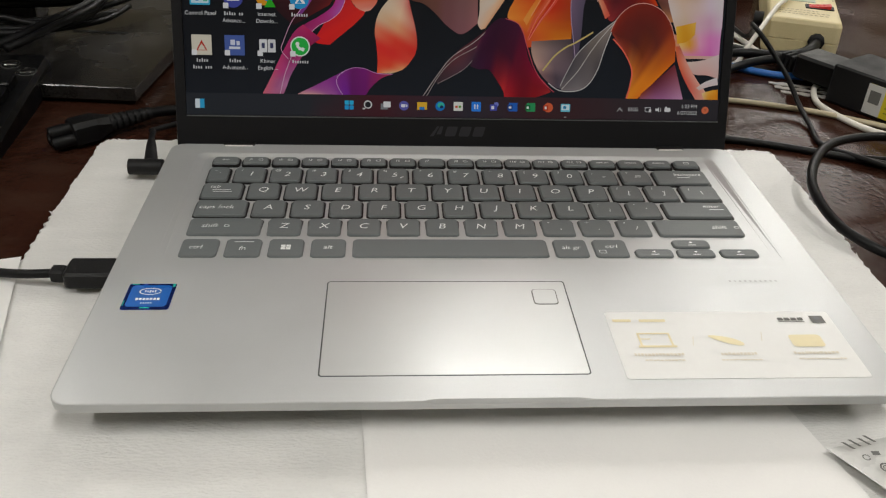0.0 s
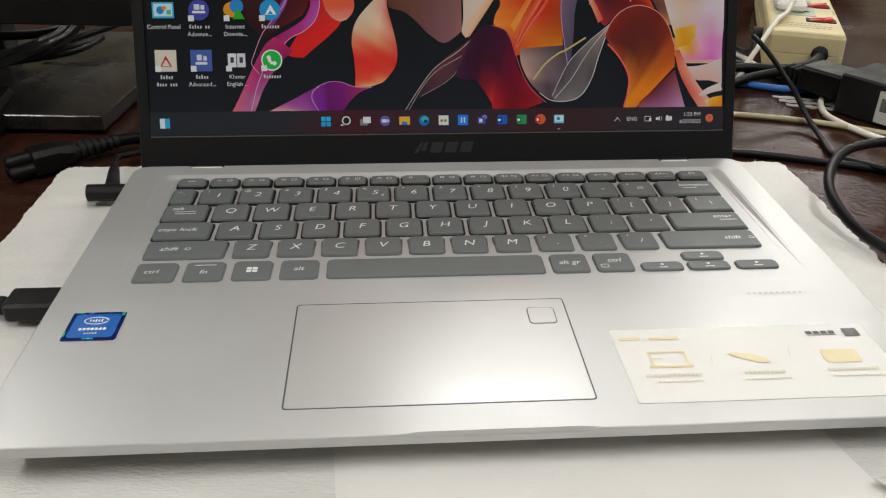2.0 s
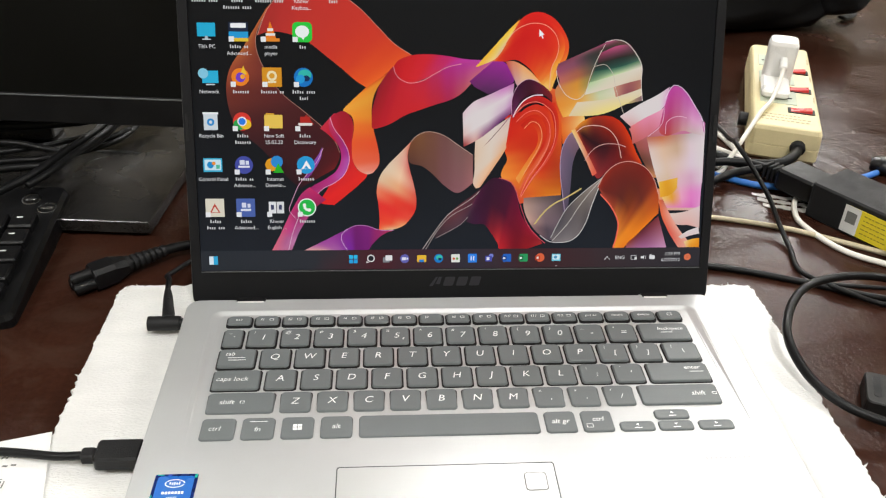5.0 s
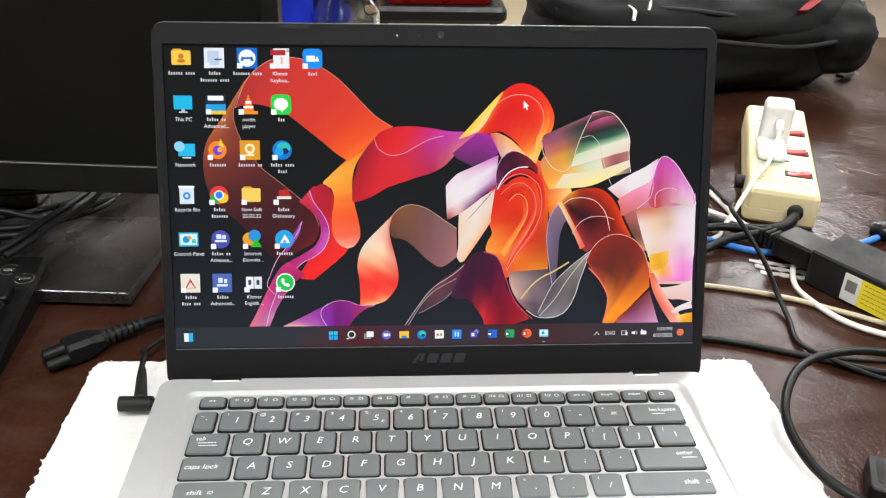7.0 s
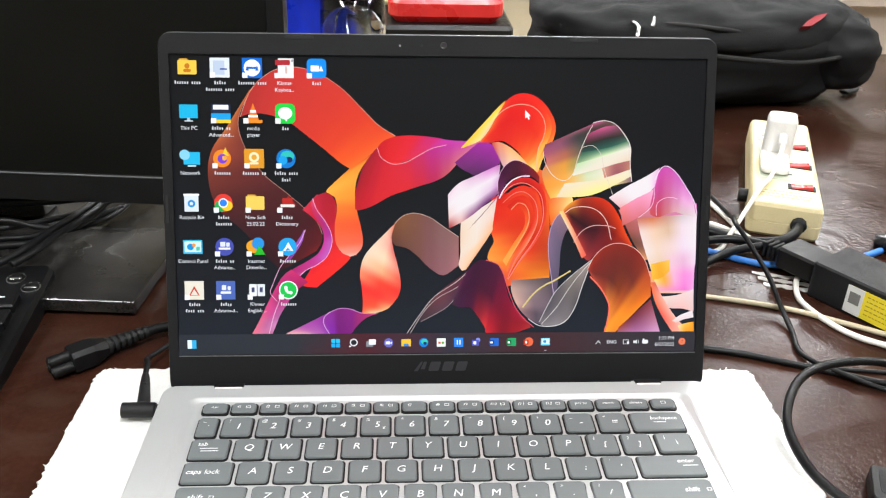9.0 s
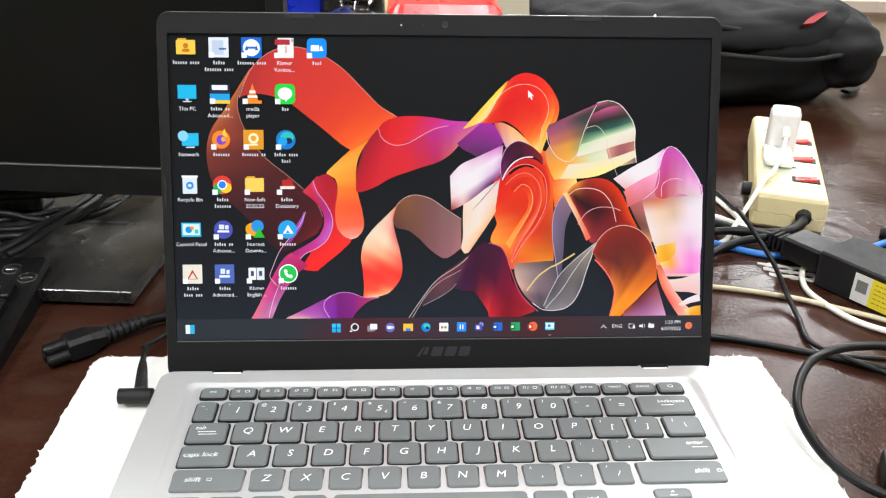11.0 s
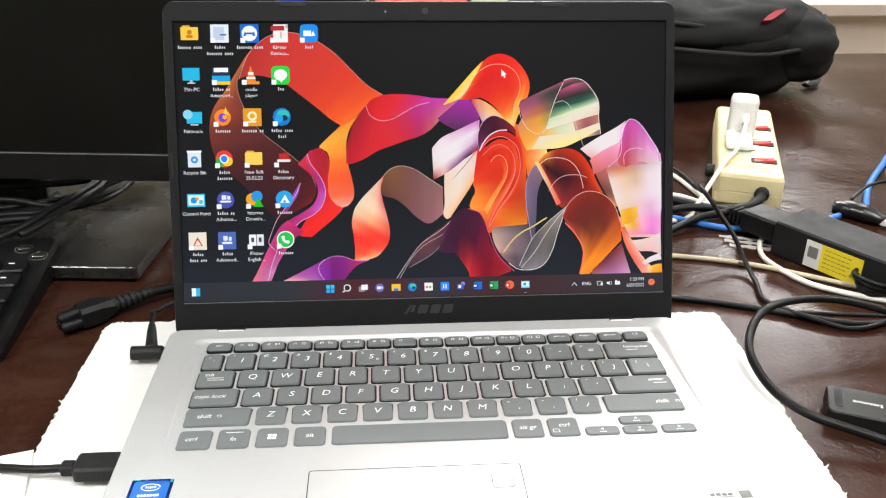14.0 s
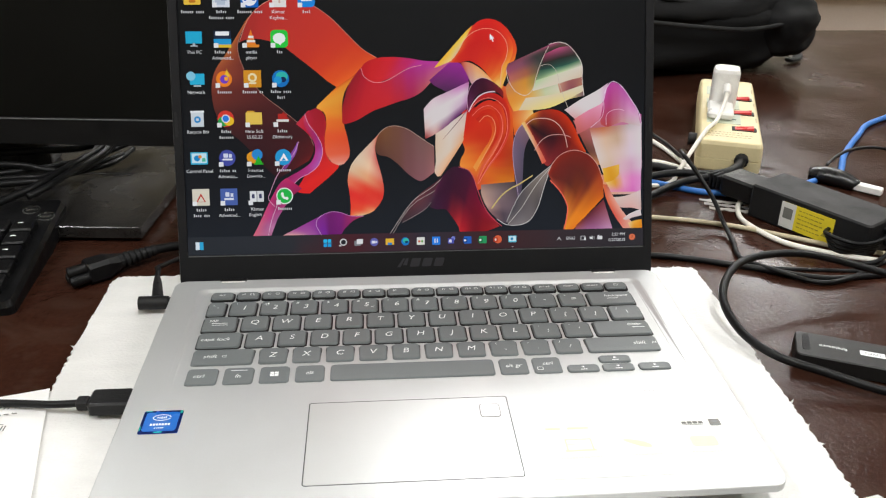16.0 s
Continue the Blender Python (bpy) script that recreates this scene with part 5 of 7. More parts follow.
PC = page(("r", 0, 0.001, 0.0105, 0.0078, "28b4dc"), ("r", 0, -0.0035, 0.0018, 0.0018, "b8c8d0"), ("r", 0, -0.0045, 0.005, 0.0006, "d8e0e4"))
ICONS = [
    (0, 0, folder(dot="c87818"), ("<person name>",)),
    (1, 0, page(("r", 0, 0, 0.0112, 0.0112, "e4e8f0"), ("r", -0.0005, 0, 0.0065, 0.008, "c0ccdc"), ("r", 0.0022, -0.0008, 0.004, 0.0009, "4860a0")), ("<maker>", "<program name>")),
    (2, 0, page(("r", 0, 0, 0.0115, 0.0115, "1468c8"), ("d", 0, 0, 0.0048, 1, "f8f8ff"), ("r", 0, 0, 0.0062, 0.0012, "1468c8"), ("t", -0.0028, 0, 0.002, 0.003, "1468c8"), ("t", 0.0028, 0, 0.002, 0.003, "1468c8")), ("<program name>",)),
    (3, 0, page(("r", 0.0008, 0, 0.009, 0.0112, "f0ece8"), ("r", -0.001, 0.0032, 0.0085, 0.003, "b02830"), ("r", 0.001, -0.001, 0.0012, 0.004, "d8b8a8"), ("t", 0.0046, 0.0046, 0.002, 0.002, "a8a0a0")), ("Khmer", "Keyboa...")),
    (4, 0, page(("R", 0, 0, 0.0112, 0.0112, "1c8ce8"), ("r", -0.001, 0, 0.0048, 0.0034, "ffffff"), ("t", 0.0026, 0, 0.0026, 0.003, "ffffff")), ("<appl>",)),
    (0, 1, PC, ("This PC",)),
    (1, 1, page(("r", 0, 0.0026, 0.0112, 0.0056, "202c44"), ("r", 0, 0.0035, 0.0088, 0.0026, "ffffff"), ("r", 0, -0.0018, 0.0112, 0.0036, "28a0dc"), ("r", 0, -0.0046, 0.0112, 0.002, "f0c838")), ("<maker nm>", "Advanced...")),
    (2, 1, page(("t", 0, 0.0008, 0.007, 0.0105, "f08020"), ("r", 0, 0.0012, 0.0034, 0.0016, "f8f0e8"), ("r", 0, -0.0015, 0.0056, 0.0014, "f8f0e8"), ("r", 0, -0.0046, 0.0106, 0.0018, "f09028")), ("media", "player")),
    (3, 1, page(("R", 0, 0, 0.0115, 0.0115, "30d040"), ("d", 0, 0.0003, 0.0041, 0.85, "f8fff8"), ("t", 0.0005, -0.0036, 0.002, -0.002, "f8fff8")), ("<app>",)),
    (0, 2, page(("r", 0.001, 0, 0.0095, 0.0072, "30b8e0"), ("d", -0.003, 0.002, 0.003, 1, "8cd0e8"), ("r", 0.001, -0.0044, 0.005, 0.0008, "d8e0e4")), ("Network",)),
    (1, 2, page(("d", 0, 0, 0.0052, 1, "f88820"), ("t", 0.002, 0.004, 0.004, 0.005, "f8c830"), ("d", 0.0002, -0.0002, 0.0028, 1, "7840c8"), ("d", 0.0014, 0.0002, 0.0014, 1, "f8a830")), ("<browser>",)),
    (2, 2, page(("r", 0, 0, 0.0115, 0.0112, "e09820"), ("d", 0, 0.0008, 0.003, 1, "f8e8b8"), ("d", 0, 0.0008, 0.0016, 1, "e0a030"), ("r", 0, -0.0028, 0.005, 0.0012, "f8e8b8")), ("<program nm>",)),
    (3, 2, page(("d", 0, 0, 0.0056, 1, "1878c8"), ("d", 0.0008, 0.0014, 0.004, 0.8, "38c0b0"), ("d", 0.0016, -0.0006, 0.0022, 0.8, "0c2c58"), ("d", -0.0018, -0.001, 0.0026, 1, "28a0e0")), ("<maker name>", "<appl>")),
    (0, 3, page(("r", 0, 0, 0.0082, 0.0102, "dce4e8"), ("r", 0, 0.0048, 0.0092, 0.0012, "f8fafa"), ("d", 0, -0.0004, 0.0022, 1, "2890d8"), ("d", 0, -0.0004, 0.001, 1, "dce4e8")), ("Recycle Bin",)),
    (1, 3, page(("d", 0, 0, 0.0054, 1, "e03c30"), ("d", -0.0016, -0.0018, 0.0036, 0.9, "30a850"), ("d", 0.002, -0.0016, 0.0034, 0.9, "f8c828"), ("d", 0, 0, 0.0028, 1, "f4f4f4"), ("d", 0, 0, 0.0021, 1, "3080e8")), ("<maker>", "<browser>")),
    (2, 3, folder("f4cc58"), ("New Soft", "25.02.22")),
    (3, 3, page(("t", 0.001, 0.0012, 0.0095, 0.006, "a82018"), ("r", 0.0004, 0.0012, 0.006, 0.0034, "b82820"), ("r", 0.0004, -0.0016, 0.0082, 0.0016, "f0e8e0")), ("<maker>", "Dictionary")),
    (0, 4, page(("r", 0, 0, 0.0112, 0.0082, "40b8e0"), ("r", 0, 0.0001, 0.0096, 0.0064, "d4f0f8"), ("d", -0.0014, 0, 0.002, 1, "2090d0"), ("d", 0.0006, 0.001, 0.0011, 1, "f09030"), ("r", 0.003, -0.001, 0.0022, 0.0024, "58c0a0")), ("Control Panel",)),
    (1, 4, page(("d", 0, 0, 0.0054, 1, "4850a8"), ("r", 0, -0.001, 0.0068, 0.0012, "f0f0fa"), ("r", -0.001, 0.0016, 0.003, 0.0028, "e0e4f4"), ("r", 0.002, 0.0014, 0.002, 0.0024, "e0e4f4")), ("<maker nm>", "Advance...")),
    (2, 4, page(("d", -0.0014, 0.0002, 0.0044, 0.9, "e8a020"), ("d", 0.0012, 0.002, 0.0036, 1, "3090d8"), ("t", 0.002, -0.0018, 0.0064, 0.0058, "30b828")), ("Internet", "Downlo...")),
    (3, 4, page(("d", 0, 0, 0.0054, 1, "2ca0dc"), ("t", 0.0004, 0.0002, 0.006, 0.0052, "ffffff"), ("t", 0.0002, -0.0012, 0.003, 0.002, "2ca0dc")), ("<program>",)),
    (0, 5, page(("r", 0, 0, 0.0112, 0.0112, "e8e0cc"), ("t", 0, -0.0002, 0.0062, 0.0058, "c83020"), ("t", 0, -0.001, 0.0044, 0.0036, "e8e0cc"), ("r", -0.0042, -0.0042, 0.003, 0.003, "f8f8f8")), ("<maker>", "<prog ...>")),
    (1, 5, page(("r", 0, 0, 0.0112, 0.0112, "5068b0"), ("r", 0, -0.0014, 0.0062, 0.0014, "e8ecf8"), ("r", -0.001, 0.0016, 0.0026, 0.003, "e0e4f4"), ("r", 0.002, 0.0012, 0.0018, 0.0024, "e0e4f4")), ("<maker>", "Advanced...")),
    (2, 5, page(("r", -0.0024, 0, 0.0044, 0.0072, "f0f0f0"), ("r", 0.0024, 0, 0.0044, 0.0072, "e4e4e4"), ("r", -0.0024, 0.0002, 0.0018, 0.003, "404468"), ("r", 0.0024, 0.0002, 0.0018, 0.003, "404468")), ("Khmer", "English ...")),
    (3, 5, page(("d", 0, 0, 0.0056, 1, "f4fff4"), ("d", 0, 0, 0.0049, 1, "2cc04c"), ("d", -0.0015, 0.0014, 0.0011, 1, "f4fff4"), ("d", -0.0012, -0.0002, 0.0009, 1, "f4fff4"), ("d", -0.0002, -0.0013, 0.0009, 1, "f4fff4"), ("d", 0.0014, -0.0016, 0.0011, 1, "f4fff4")), ("<program>",)),
]
for c_, r_, d_, l_ in ICONS:
    desktop_icon(c_, r_, d_, l_)


def taskbar():
    z = ICON_Z - 5e-6
    v = [(-PW / 2, 0.0164, z), (PW / 2, 0.0164, z), (PW / 2, 0.0288, z), (-PW / 2, 0.0288, z)]
    mesh_ob("taskbar", v, [(0, 1, 2, 3)], sweep_material(mm((20, 6)), mm((300, 6)), ("2a2e34", "2e3036", "4c222a", "34303a", "42262a", "3a2e32", "322f34")), lid)
    icons = [page(("r", -0.0014, 0.0014, 0.0024, 0.0024, "30c0f0"), ("r", 0.0014, 0.0014, 0.0024, 0.0024, "30c0f0"), ("r", -0.0014, -0.0014, 0.0024, 0.0024, "28a8e8"), ("r", 0.0014, -0.0014, 0.0024, 0.0024, "28a8e8")),
             page(("d", 0.0003, 0.0004, 0.0024, 1, "e8e8e8"), ("d", 0.0003, 0.0004, 0.0017, 1, "26272c"), ("r", -0.002, -0.002, 0.0016, 0.0008, "e8e8e8")),
             page(("r", -0.0008, -0.0006, 0.0042, 0.0034, "888c90"), ("r", 0.0008, 0.0006, 0.0042, 0.0034, "f0f0f0")),
             page(("d", 0, 0, 0.0028, 1, "6868b8"), ("r", -0.0004, 0, 0.0026, 0.0018, "f0f0fa"), ("r", 0.0016, 0, 0.0008, 0.0014, "f0f0fa")),
             page(("r", 0, 0, 0.0058, 0.0044, "f4c038"), ("r", 0, -0.0014, 0.003, 0.0016, "3088d8")),
             page(("d", 0, 0, 0.0028, 1, "1c80d0"), ("d", 0.0004, 0.0006, 0.002, 0.8, "40c8b0"), ("d", 0.0008, -0.0004, 0.0011, 0.8, "103860")),
             page(("r", 0, 0, 0.0054, 0.0052, "f0f0e8"), ("r", -0.001, -0.0002, 0.0014, 0.0014, "e06030"), ("r", 0.001, -0.0002, 0.0014, 0.0014, "60a830")),
             page(("r", 0, 0, 0.0056, 0.0056, "3088f0"), ("r", -0.0008, 0, 0.0007, 0.003, "f0f4ff"), ("r", 0.0008, 0, 0.0007, 0.003, "f0f4ff")),
             page(("d", 0.0012, 0.0014, 0.0014, 1, "8088d8"), ("r", -0.0004, -0.0004, 0.0042, 0.0036, "5058b8"), ("r", -0.0008, -0.0004, 0.0018, 0.002, "f0f0fa")),
             page(("r", 0.0006, 0, 0.0052, 0.005, "2868c8"), ("r", -0.0012, -0.0002, 0.003, 0.003, "1c4890"), ("r", -0.0012, -0.0002, 0.0016, 0.0012, "f0f4ff")),
             page(("r", 0.0006, 0, 0.0052, 0.005, "30a060"), ("r", -0.0012, -0.0002, 0.003, 0.003, "187040"), ("r", -0.0012, -0.0002, 0.0014, 0.0014, "f0fff4")),
             page(("d", 0.0004, 0, 0.0028, 1, "e86840"), ("r", -0.0012, -0.0002, 0.003, 0.003, "c03c20"), ("r", -0.0012, -0.0002, 0.0012, 0.0016, "fff0ea")),
             page(("r", 0, 0, 0.0056, 0.0046, "70d0e8"), ("r", 0, 0.0002, 0.0046, 0.0032, "e0f8fc"), ("d", -0.0004, 0.0002, 0.001, 1, "3090c0"))]
    for n, d in enumerate(icons):
        fl = Flat(ICON_Z, 8e-6)
        d(fl, *mm((92.4 + 10.62 * n, 6.4)))
        if n == 12:
            fl.rect(*mm((219.9, 1.0)), 0.0014, 0.0005, "b0b0b0", 0.0002)
        fl.lit("taskbar_icon", lid)
    fl = Flat(ICON_Z, 8e-6)
    x, y = mm((7, 6.3))
    fl.rect(x - 0.0013, y, 0.0026, 0.0052, "e8f4fa").rect(x + 0.0013, y, 0.0026, 0.0052, "38b0e0")
    fl.lit("widget_button", lid)
    fl = Flat(ICON_Z, 8e-6)
    x, y = mm((252.6, 5.8))
    for s in (-1, 1):
        fl.rect(x + s * 0.0007, y, 0.0004, 0.0022, "f0f0f0", skew=-s * 0.9)
    fl.lit("tray_chevron", lid)
    fl = Flat(ICON_Z, 8e-6)
    fl.text(*mm((260.8, 5.9)), "ENG", 0.0031, "f0f0f0")
    fl.lit("language_sign", lid)
    fl = Flat(ICON_Z, 8e-6)
    x, y = mm((269.6, 6.0))
    fl.rect(x, y, 0.0034, 0.0028, "f0f0f0").rect(x, y, 0.0028, 0.0022, "2c2a2e").rect(x + 0.0014, y - 0.0006, 0.0014, 0.0018, "f0f0f0")
    fl.lit("tray_icon", lid)
    fl = Flat(ICON_Z, 8e-6)
    x, y = mm((275.8, 6.0))
    fl.rect(x - 0.0008, y, 0.0014, 0.0014, "f0f0f0").poly([(x - 0.0006, y), (x + 0.0006, y + 0.0014), (x + 0.0006, y - 0.0014)], "f0f0f0").rect(x + 0.0016, y, 0.0004, 0.0022, "c8c8c8")
    fl.lit("tray_icon", lid)
    fl = Flat(ICON_Z, 8e-6)
    x, y = mm((281.6, 6.0))
    fl.rect(x, y, 0.0036, 0.0024, "f0f0f0", 0.0006).rect(x - 0.001, y + 0.0014, 0.001, 0.001, "f0f0f0")
    fl.lit("tray_icon", lid)
    fl = Flat(ICON_Z, 8e-6)
    fl.text(*mm((299.6, 8.1)), "1:23 PM", 0.003, "f0f0f0", "RIGHT")
    fl.text(*mm((299.8, 4.2)), "6/27/2022", 0.003, "f0f0f0", "RIGHT")
    fl.lit("taskbar_clock", lid)
    fl = Flat(ICON_Z, 8e-6)
    fl.disc(*mm((304.6, 6.0)), 0.0022, "e87850").text(*mm((304.6, 6.0)), "7", 0.0022, "401410")
    fl.lit("notice_badge", lid)
    fl = Flat(ICON_Z, 8e-6)
    x, y = mm((206.4, 143.0))
    fl.poly([(x - 0.0013, y + 0.0028), (x - 0.0013, y - 0.0018), (x - 0.0002, y - 0.0008), (x + 0.0006, y - 0.0026), (x + 0.0013, y - 0.0022), (x + 0.0006, y - 0.0005), (x + 0.0019, y - 0.0004)], "fafafa")
    fl.lit("mouse_pointer", lid)


taskbar()

# ---- cords and plugs at the laptop's side ----
dc = thing("power_plug", "black right-angled laptop power plug with its cord", "plug", (-0.1625, 0.2, 0.0195))
tube("plug_barrel", [(-0.0225, 0, 0), (-0.022, 0, 0), (-0.012, 0, 0), (-0.004, 0, 0)], 0.0045, RUBBER, dc, radii=((0, 0.75), (0.03, 1), (0.9, 1), (1, 0.95)), n=16)
tube("plug_tip", [(-0.006, 0, 0), (-0.003, 0, 0), (0.001, 0, 0)], 0.0034, BLACK, dc)
tube("strain_relief", [(-0.0117, 0.003, 0), (-0.0151, 0.0184, 0), (-0.0185, 0.0338, 0)], 0.0036, RUBBER, dc, radii=((0, 1.15), (0.7, 0.85), (1, 0.6)))
tube("cord", [(-0.0185, 0.0318, 0), (-0.0209, 0.0482, -0.001), (-0.0234, 0.0627, -0.006), (-0.005, 0.108, -0.0187), (0.05, 0.125, -0.0187), (0.2, 0.11, -0.0187), (0.36, 0.085, -0.0187), (0.42, 0.062, -0.0187), (0.55, 0.045, -0.0187)], 0.0018, CABLE, dc)
for k, d in enumerate((0.014, 0.022)):
    slab("relief_slot", 0.0017, 0.0017, 0.0026, 0.0034, 0.0008, BLACK, dc, cx=-0.0151, cy=d, b=0.0001)

hd = thing("video_plug", "black moulded video cable plug in the laptop's side", "plug", (-0.1625, 0.0935, 0.0195))
slab("plug_body", 0.0225, 0.0148, -0.0042, 0.0042, 0.0022, BLACK, hd, cx=-0.0125, b=0.0012)
slab("plug_shell", 0.006, 0.013, -0.0025, 0.0025, 0.0006, CHROME, hd, cx=0.0005, b=0.0003)
slab("strain_relief", 0.007, 0.0068, -0.0035, 0.003, 0.0015, RUBBER, hd, cx=-0.0275, b=0.001)
tube("cord", [(-0.03, 0, 0), (-0.045, 0.001, -0.001), (-0.075, 0.008, -0.004), (-0.12, 0.012, -0.006), (-0.22, 0.02, -0.0172), (-0.4, 0.06, -0.0172)], 0.0022, CABLE, hd)

def eight(x, w, h, c, y=0.0, z=0.0):
    """An eight-sided outline across x: a box with its corners cut by c."""
    a, b = w / 2, h / 2
    return [(x, y + p, z + q) for p, q in ((a, b - c), (a - c, b), (c - a, b), (-a, b - c), (-a, c - b), (c - a, -b), (a - c, -b), (a, c - b))]


cl = thing("mains_lead", "black three-pole mains lead end lying on the table", "power cord", (-0.2495, 0.2575, 0.0088), 39)
shell = loft("connector", [eight(0.0125, 0.0135, 0.0125, 0.003), eight(0.013, 0.0165, 0.0155, 0.003), eight(0.0145, 0.0172, 0.0162, 0.0028), eight(0.0275, 0.0172, 0.016, 0.0028), eight(0.032, 0.015, 0.014, 0.0035), eight(0.037, 0.0125, 0.0118, 0.0035)], BLACK, cl)
for y, z in ((-0.0036, -0.0024), (0.0036, -0.0024), (0, 0.0034)):
    tube("pole", [(0, y, z), (0.0006, y, z), (0.007, y, z), (0.0145, y, z)], 0.0041, BLACK, shell, step=3, n=14, radii=((0, 0.86), (0.1, 1), (1, 1)))
    tube("contact_hole", [(-0.0004, y, z), (-0.0002, y, z), (0.0002, y, z)], 0.0019, RUBBER, shell, step=2)
for k in range(7):
    x = 0.0372 + 0.0043 * k
    tube("relief_rib", [(x, 0, 0), (x + 0.0013, 0, 0), (x + 0.0026, 0, 0)], 0.0061 - 0.0003 * k, RUBBER, cl, step=3, n=12)
tube("cord", [(0.034, 0, 0), (0.066, 0, 0), (0.09, -0.002, -0.003), (0.13, -0.016, -0.0052), (0.22, -0.08, -0.0052), (0.36, -0.22, -0.0052)], 0.0036, CABLE, cl)

# ---- the monitor and the keyboard beside it ----
mon = thing("monitor", "switched-off black desktop monitor on a dusty stand", "monitor", (-0.108, 0.408, 0), -5.0)


def monitor():
    w, h = 0.56, 0.34
    z0 = 0.05
    up = Matrix(((1, 0, 0, -w / 2), (0, math.sin(0.07), -math.cos(0.07), 0), (0, math.cos(0.07), math.sin(0.07), z0), (0, 0, 0, 1)))
    n = 5
    body = loft("cabinet", [rrect(w * 0.8, h * 0.7, 0.01, -0.045, 0, h / 2, n), rrect(w - 0.01, h - 0.01, 0.006, -0.02, 0, h / 2, n), rrect(w, h, 0.004, -0.014, 0, h / 2, n), rrect(w, h, 0.004, -0.0008, 0, h / 2, n), rrect(w - 0.0016, h - 0.0016, 0.0035, 0, 0, h / 2, n),
                             rrect(w - 0.024, h - 0.036, 0.001, 0, 0, h / 2 + 0.005, n), rrect(w - 0.026, h - 0.038, 0.001, -0.0015, 0, h / 2 + 0.005, n)], BLACK, mon, m=up)
    slab("dark_screen", w - 0.0262, h - 0.0382, -0.0016, -0.0012, 0.001, PANELBLACK, body, "dark switched-off screen", cy=h / 2 + 0.005, b=0.0001)
    slab("bezel_edge", w - 0.02, 0.0011, -0.0004, 0.0008, 0.0003, LIDGREY, body, cy=0.0228, b=0.0002)
    foot = [(-0.1006, -0.0870), (-0.0987, 0.0230), (-0.0987, 0.1200), (-0.3406, 0.1200), (-0.3406, -0.0886)]
    mid = Vector((sum(x for x, _ in foot) / 5, sum(y for _, y in foot) / 5))
    loops = [[(*(mid + (Vector(q) - mid) * k), z) for q in foot] for k, z in ((0.97, 0.001), (1.0, 0.004), (1.0, 0.0129), (0.995, 0.0135))]
    base = loft("stand_base", loops, DUSTY, mon, "dusty glossy black stand base")
    slab("base_slot", 0.0448, 0.0045, 0.0134, 0.0138, 0.001, RUBBER, base, cx=-0.1659, cy=0.0257, b=0.0001)
    slab("stand_neck", 0.09, 0.03, 0.0135, 0.16, 0.006, DUSTY, mon, cx=-0.27, cy=0.055, b=0.002)


monitor()


def bundle():
    b = thing("cable_bundle", "tangle of dusty black leads over the monitor stand", "cables", (-0.3, 0.36, 0.0))

    def lead(points, r, mat=CABLE, label=""):
        tube("lead", [(x + 0.3, y - 0.36, z) for x, y, z in points], r * 0.85, mat, b, label, step=6, n=10)

    slant = [(-0.345, 0.318, 0.03), (-0.313, 0.355, 0.034), (-0.303, 0.374, 0.035), (-0.295, 0.402, 0.035), (-0.285, 0.431, 0.035), (-0.276, 0.458, 0.037), (-0.268, 0.5, 0.05)]
    lead(slant, 0.0038)
    lead([(x + 0.0085 - 0.02 * (y - 0.318), y - 0.004, z - 0.001) for x, y, z in slant[1:]], 0.0034)
    lead([(-0.5, 0.34, 0.028), (-0.4, 0.362, 0.033), (-0.325, 0.378, 0.034), (-0.303, 0.387, 0.032), (-0.293, 0.408, 0.03), (-0.28, 0.427, 0.03), (-0.272, 0.455, 0.032), (-0.266, 0.5, 0.045)], 0.0036)
    lead([(-0.5, 0.352, 0.03), (-0.4, 0.376, 0.034), (-0.33, 0.392, 0.033), (-0.31, 0.4, 0.031), (-0.296, 0.42, 0.029), (-0.286, 0.445, 0.029), (-0.28, 0.5, 0.04)], 0.003)
    lead([(-0.6, 0.44, 0.03), (-0.42, 0.428, 0.032), (-0.346, 0.4286, 0.031), (-0.318, 0.424, 0.028), (-0.3, 0.4255, 0.025), (-0.285, 0.44, 0.024), (-0.262, 0.47, 0.024)], 0.0032)
    lead([(-0.6, 0.462, 0.03), (-0.42, 0.46, 0.031), (-0.36, 0.464, 0.03), (-0.33, 0.4675, 0.03), (-0.3, 0.474, 0.03), (-0.27, 0.486, 0.034)], 0.0042)
    lead([(-0.5, 0.41, 0.024), (-0.38, 0.415, 0.026), (-0.32, 0.44, 0.024), (-0.285, 0.468, 0.024), (-0.25, 0.51, 0.028)], 0.003)
    lead([(-0.45, 0.395, 0.024), (-0.35, 0.405, 0.025), (-0.315, 0.412, 0.024), (-0.27, 0.448, 0.0225), (-0.258, 0.49, 0.0225)], 0.0028)


bundle()

kb = thing("desktop_keyboard", "black desktop keyboard with worn keys and two round stickers", "keyboard", (-0.284, 0.372, 0), 3.0)


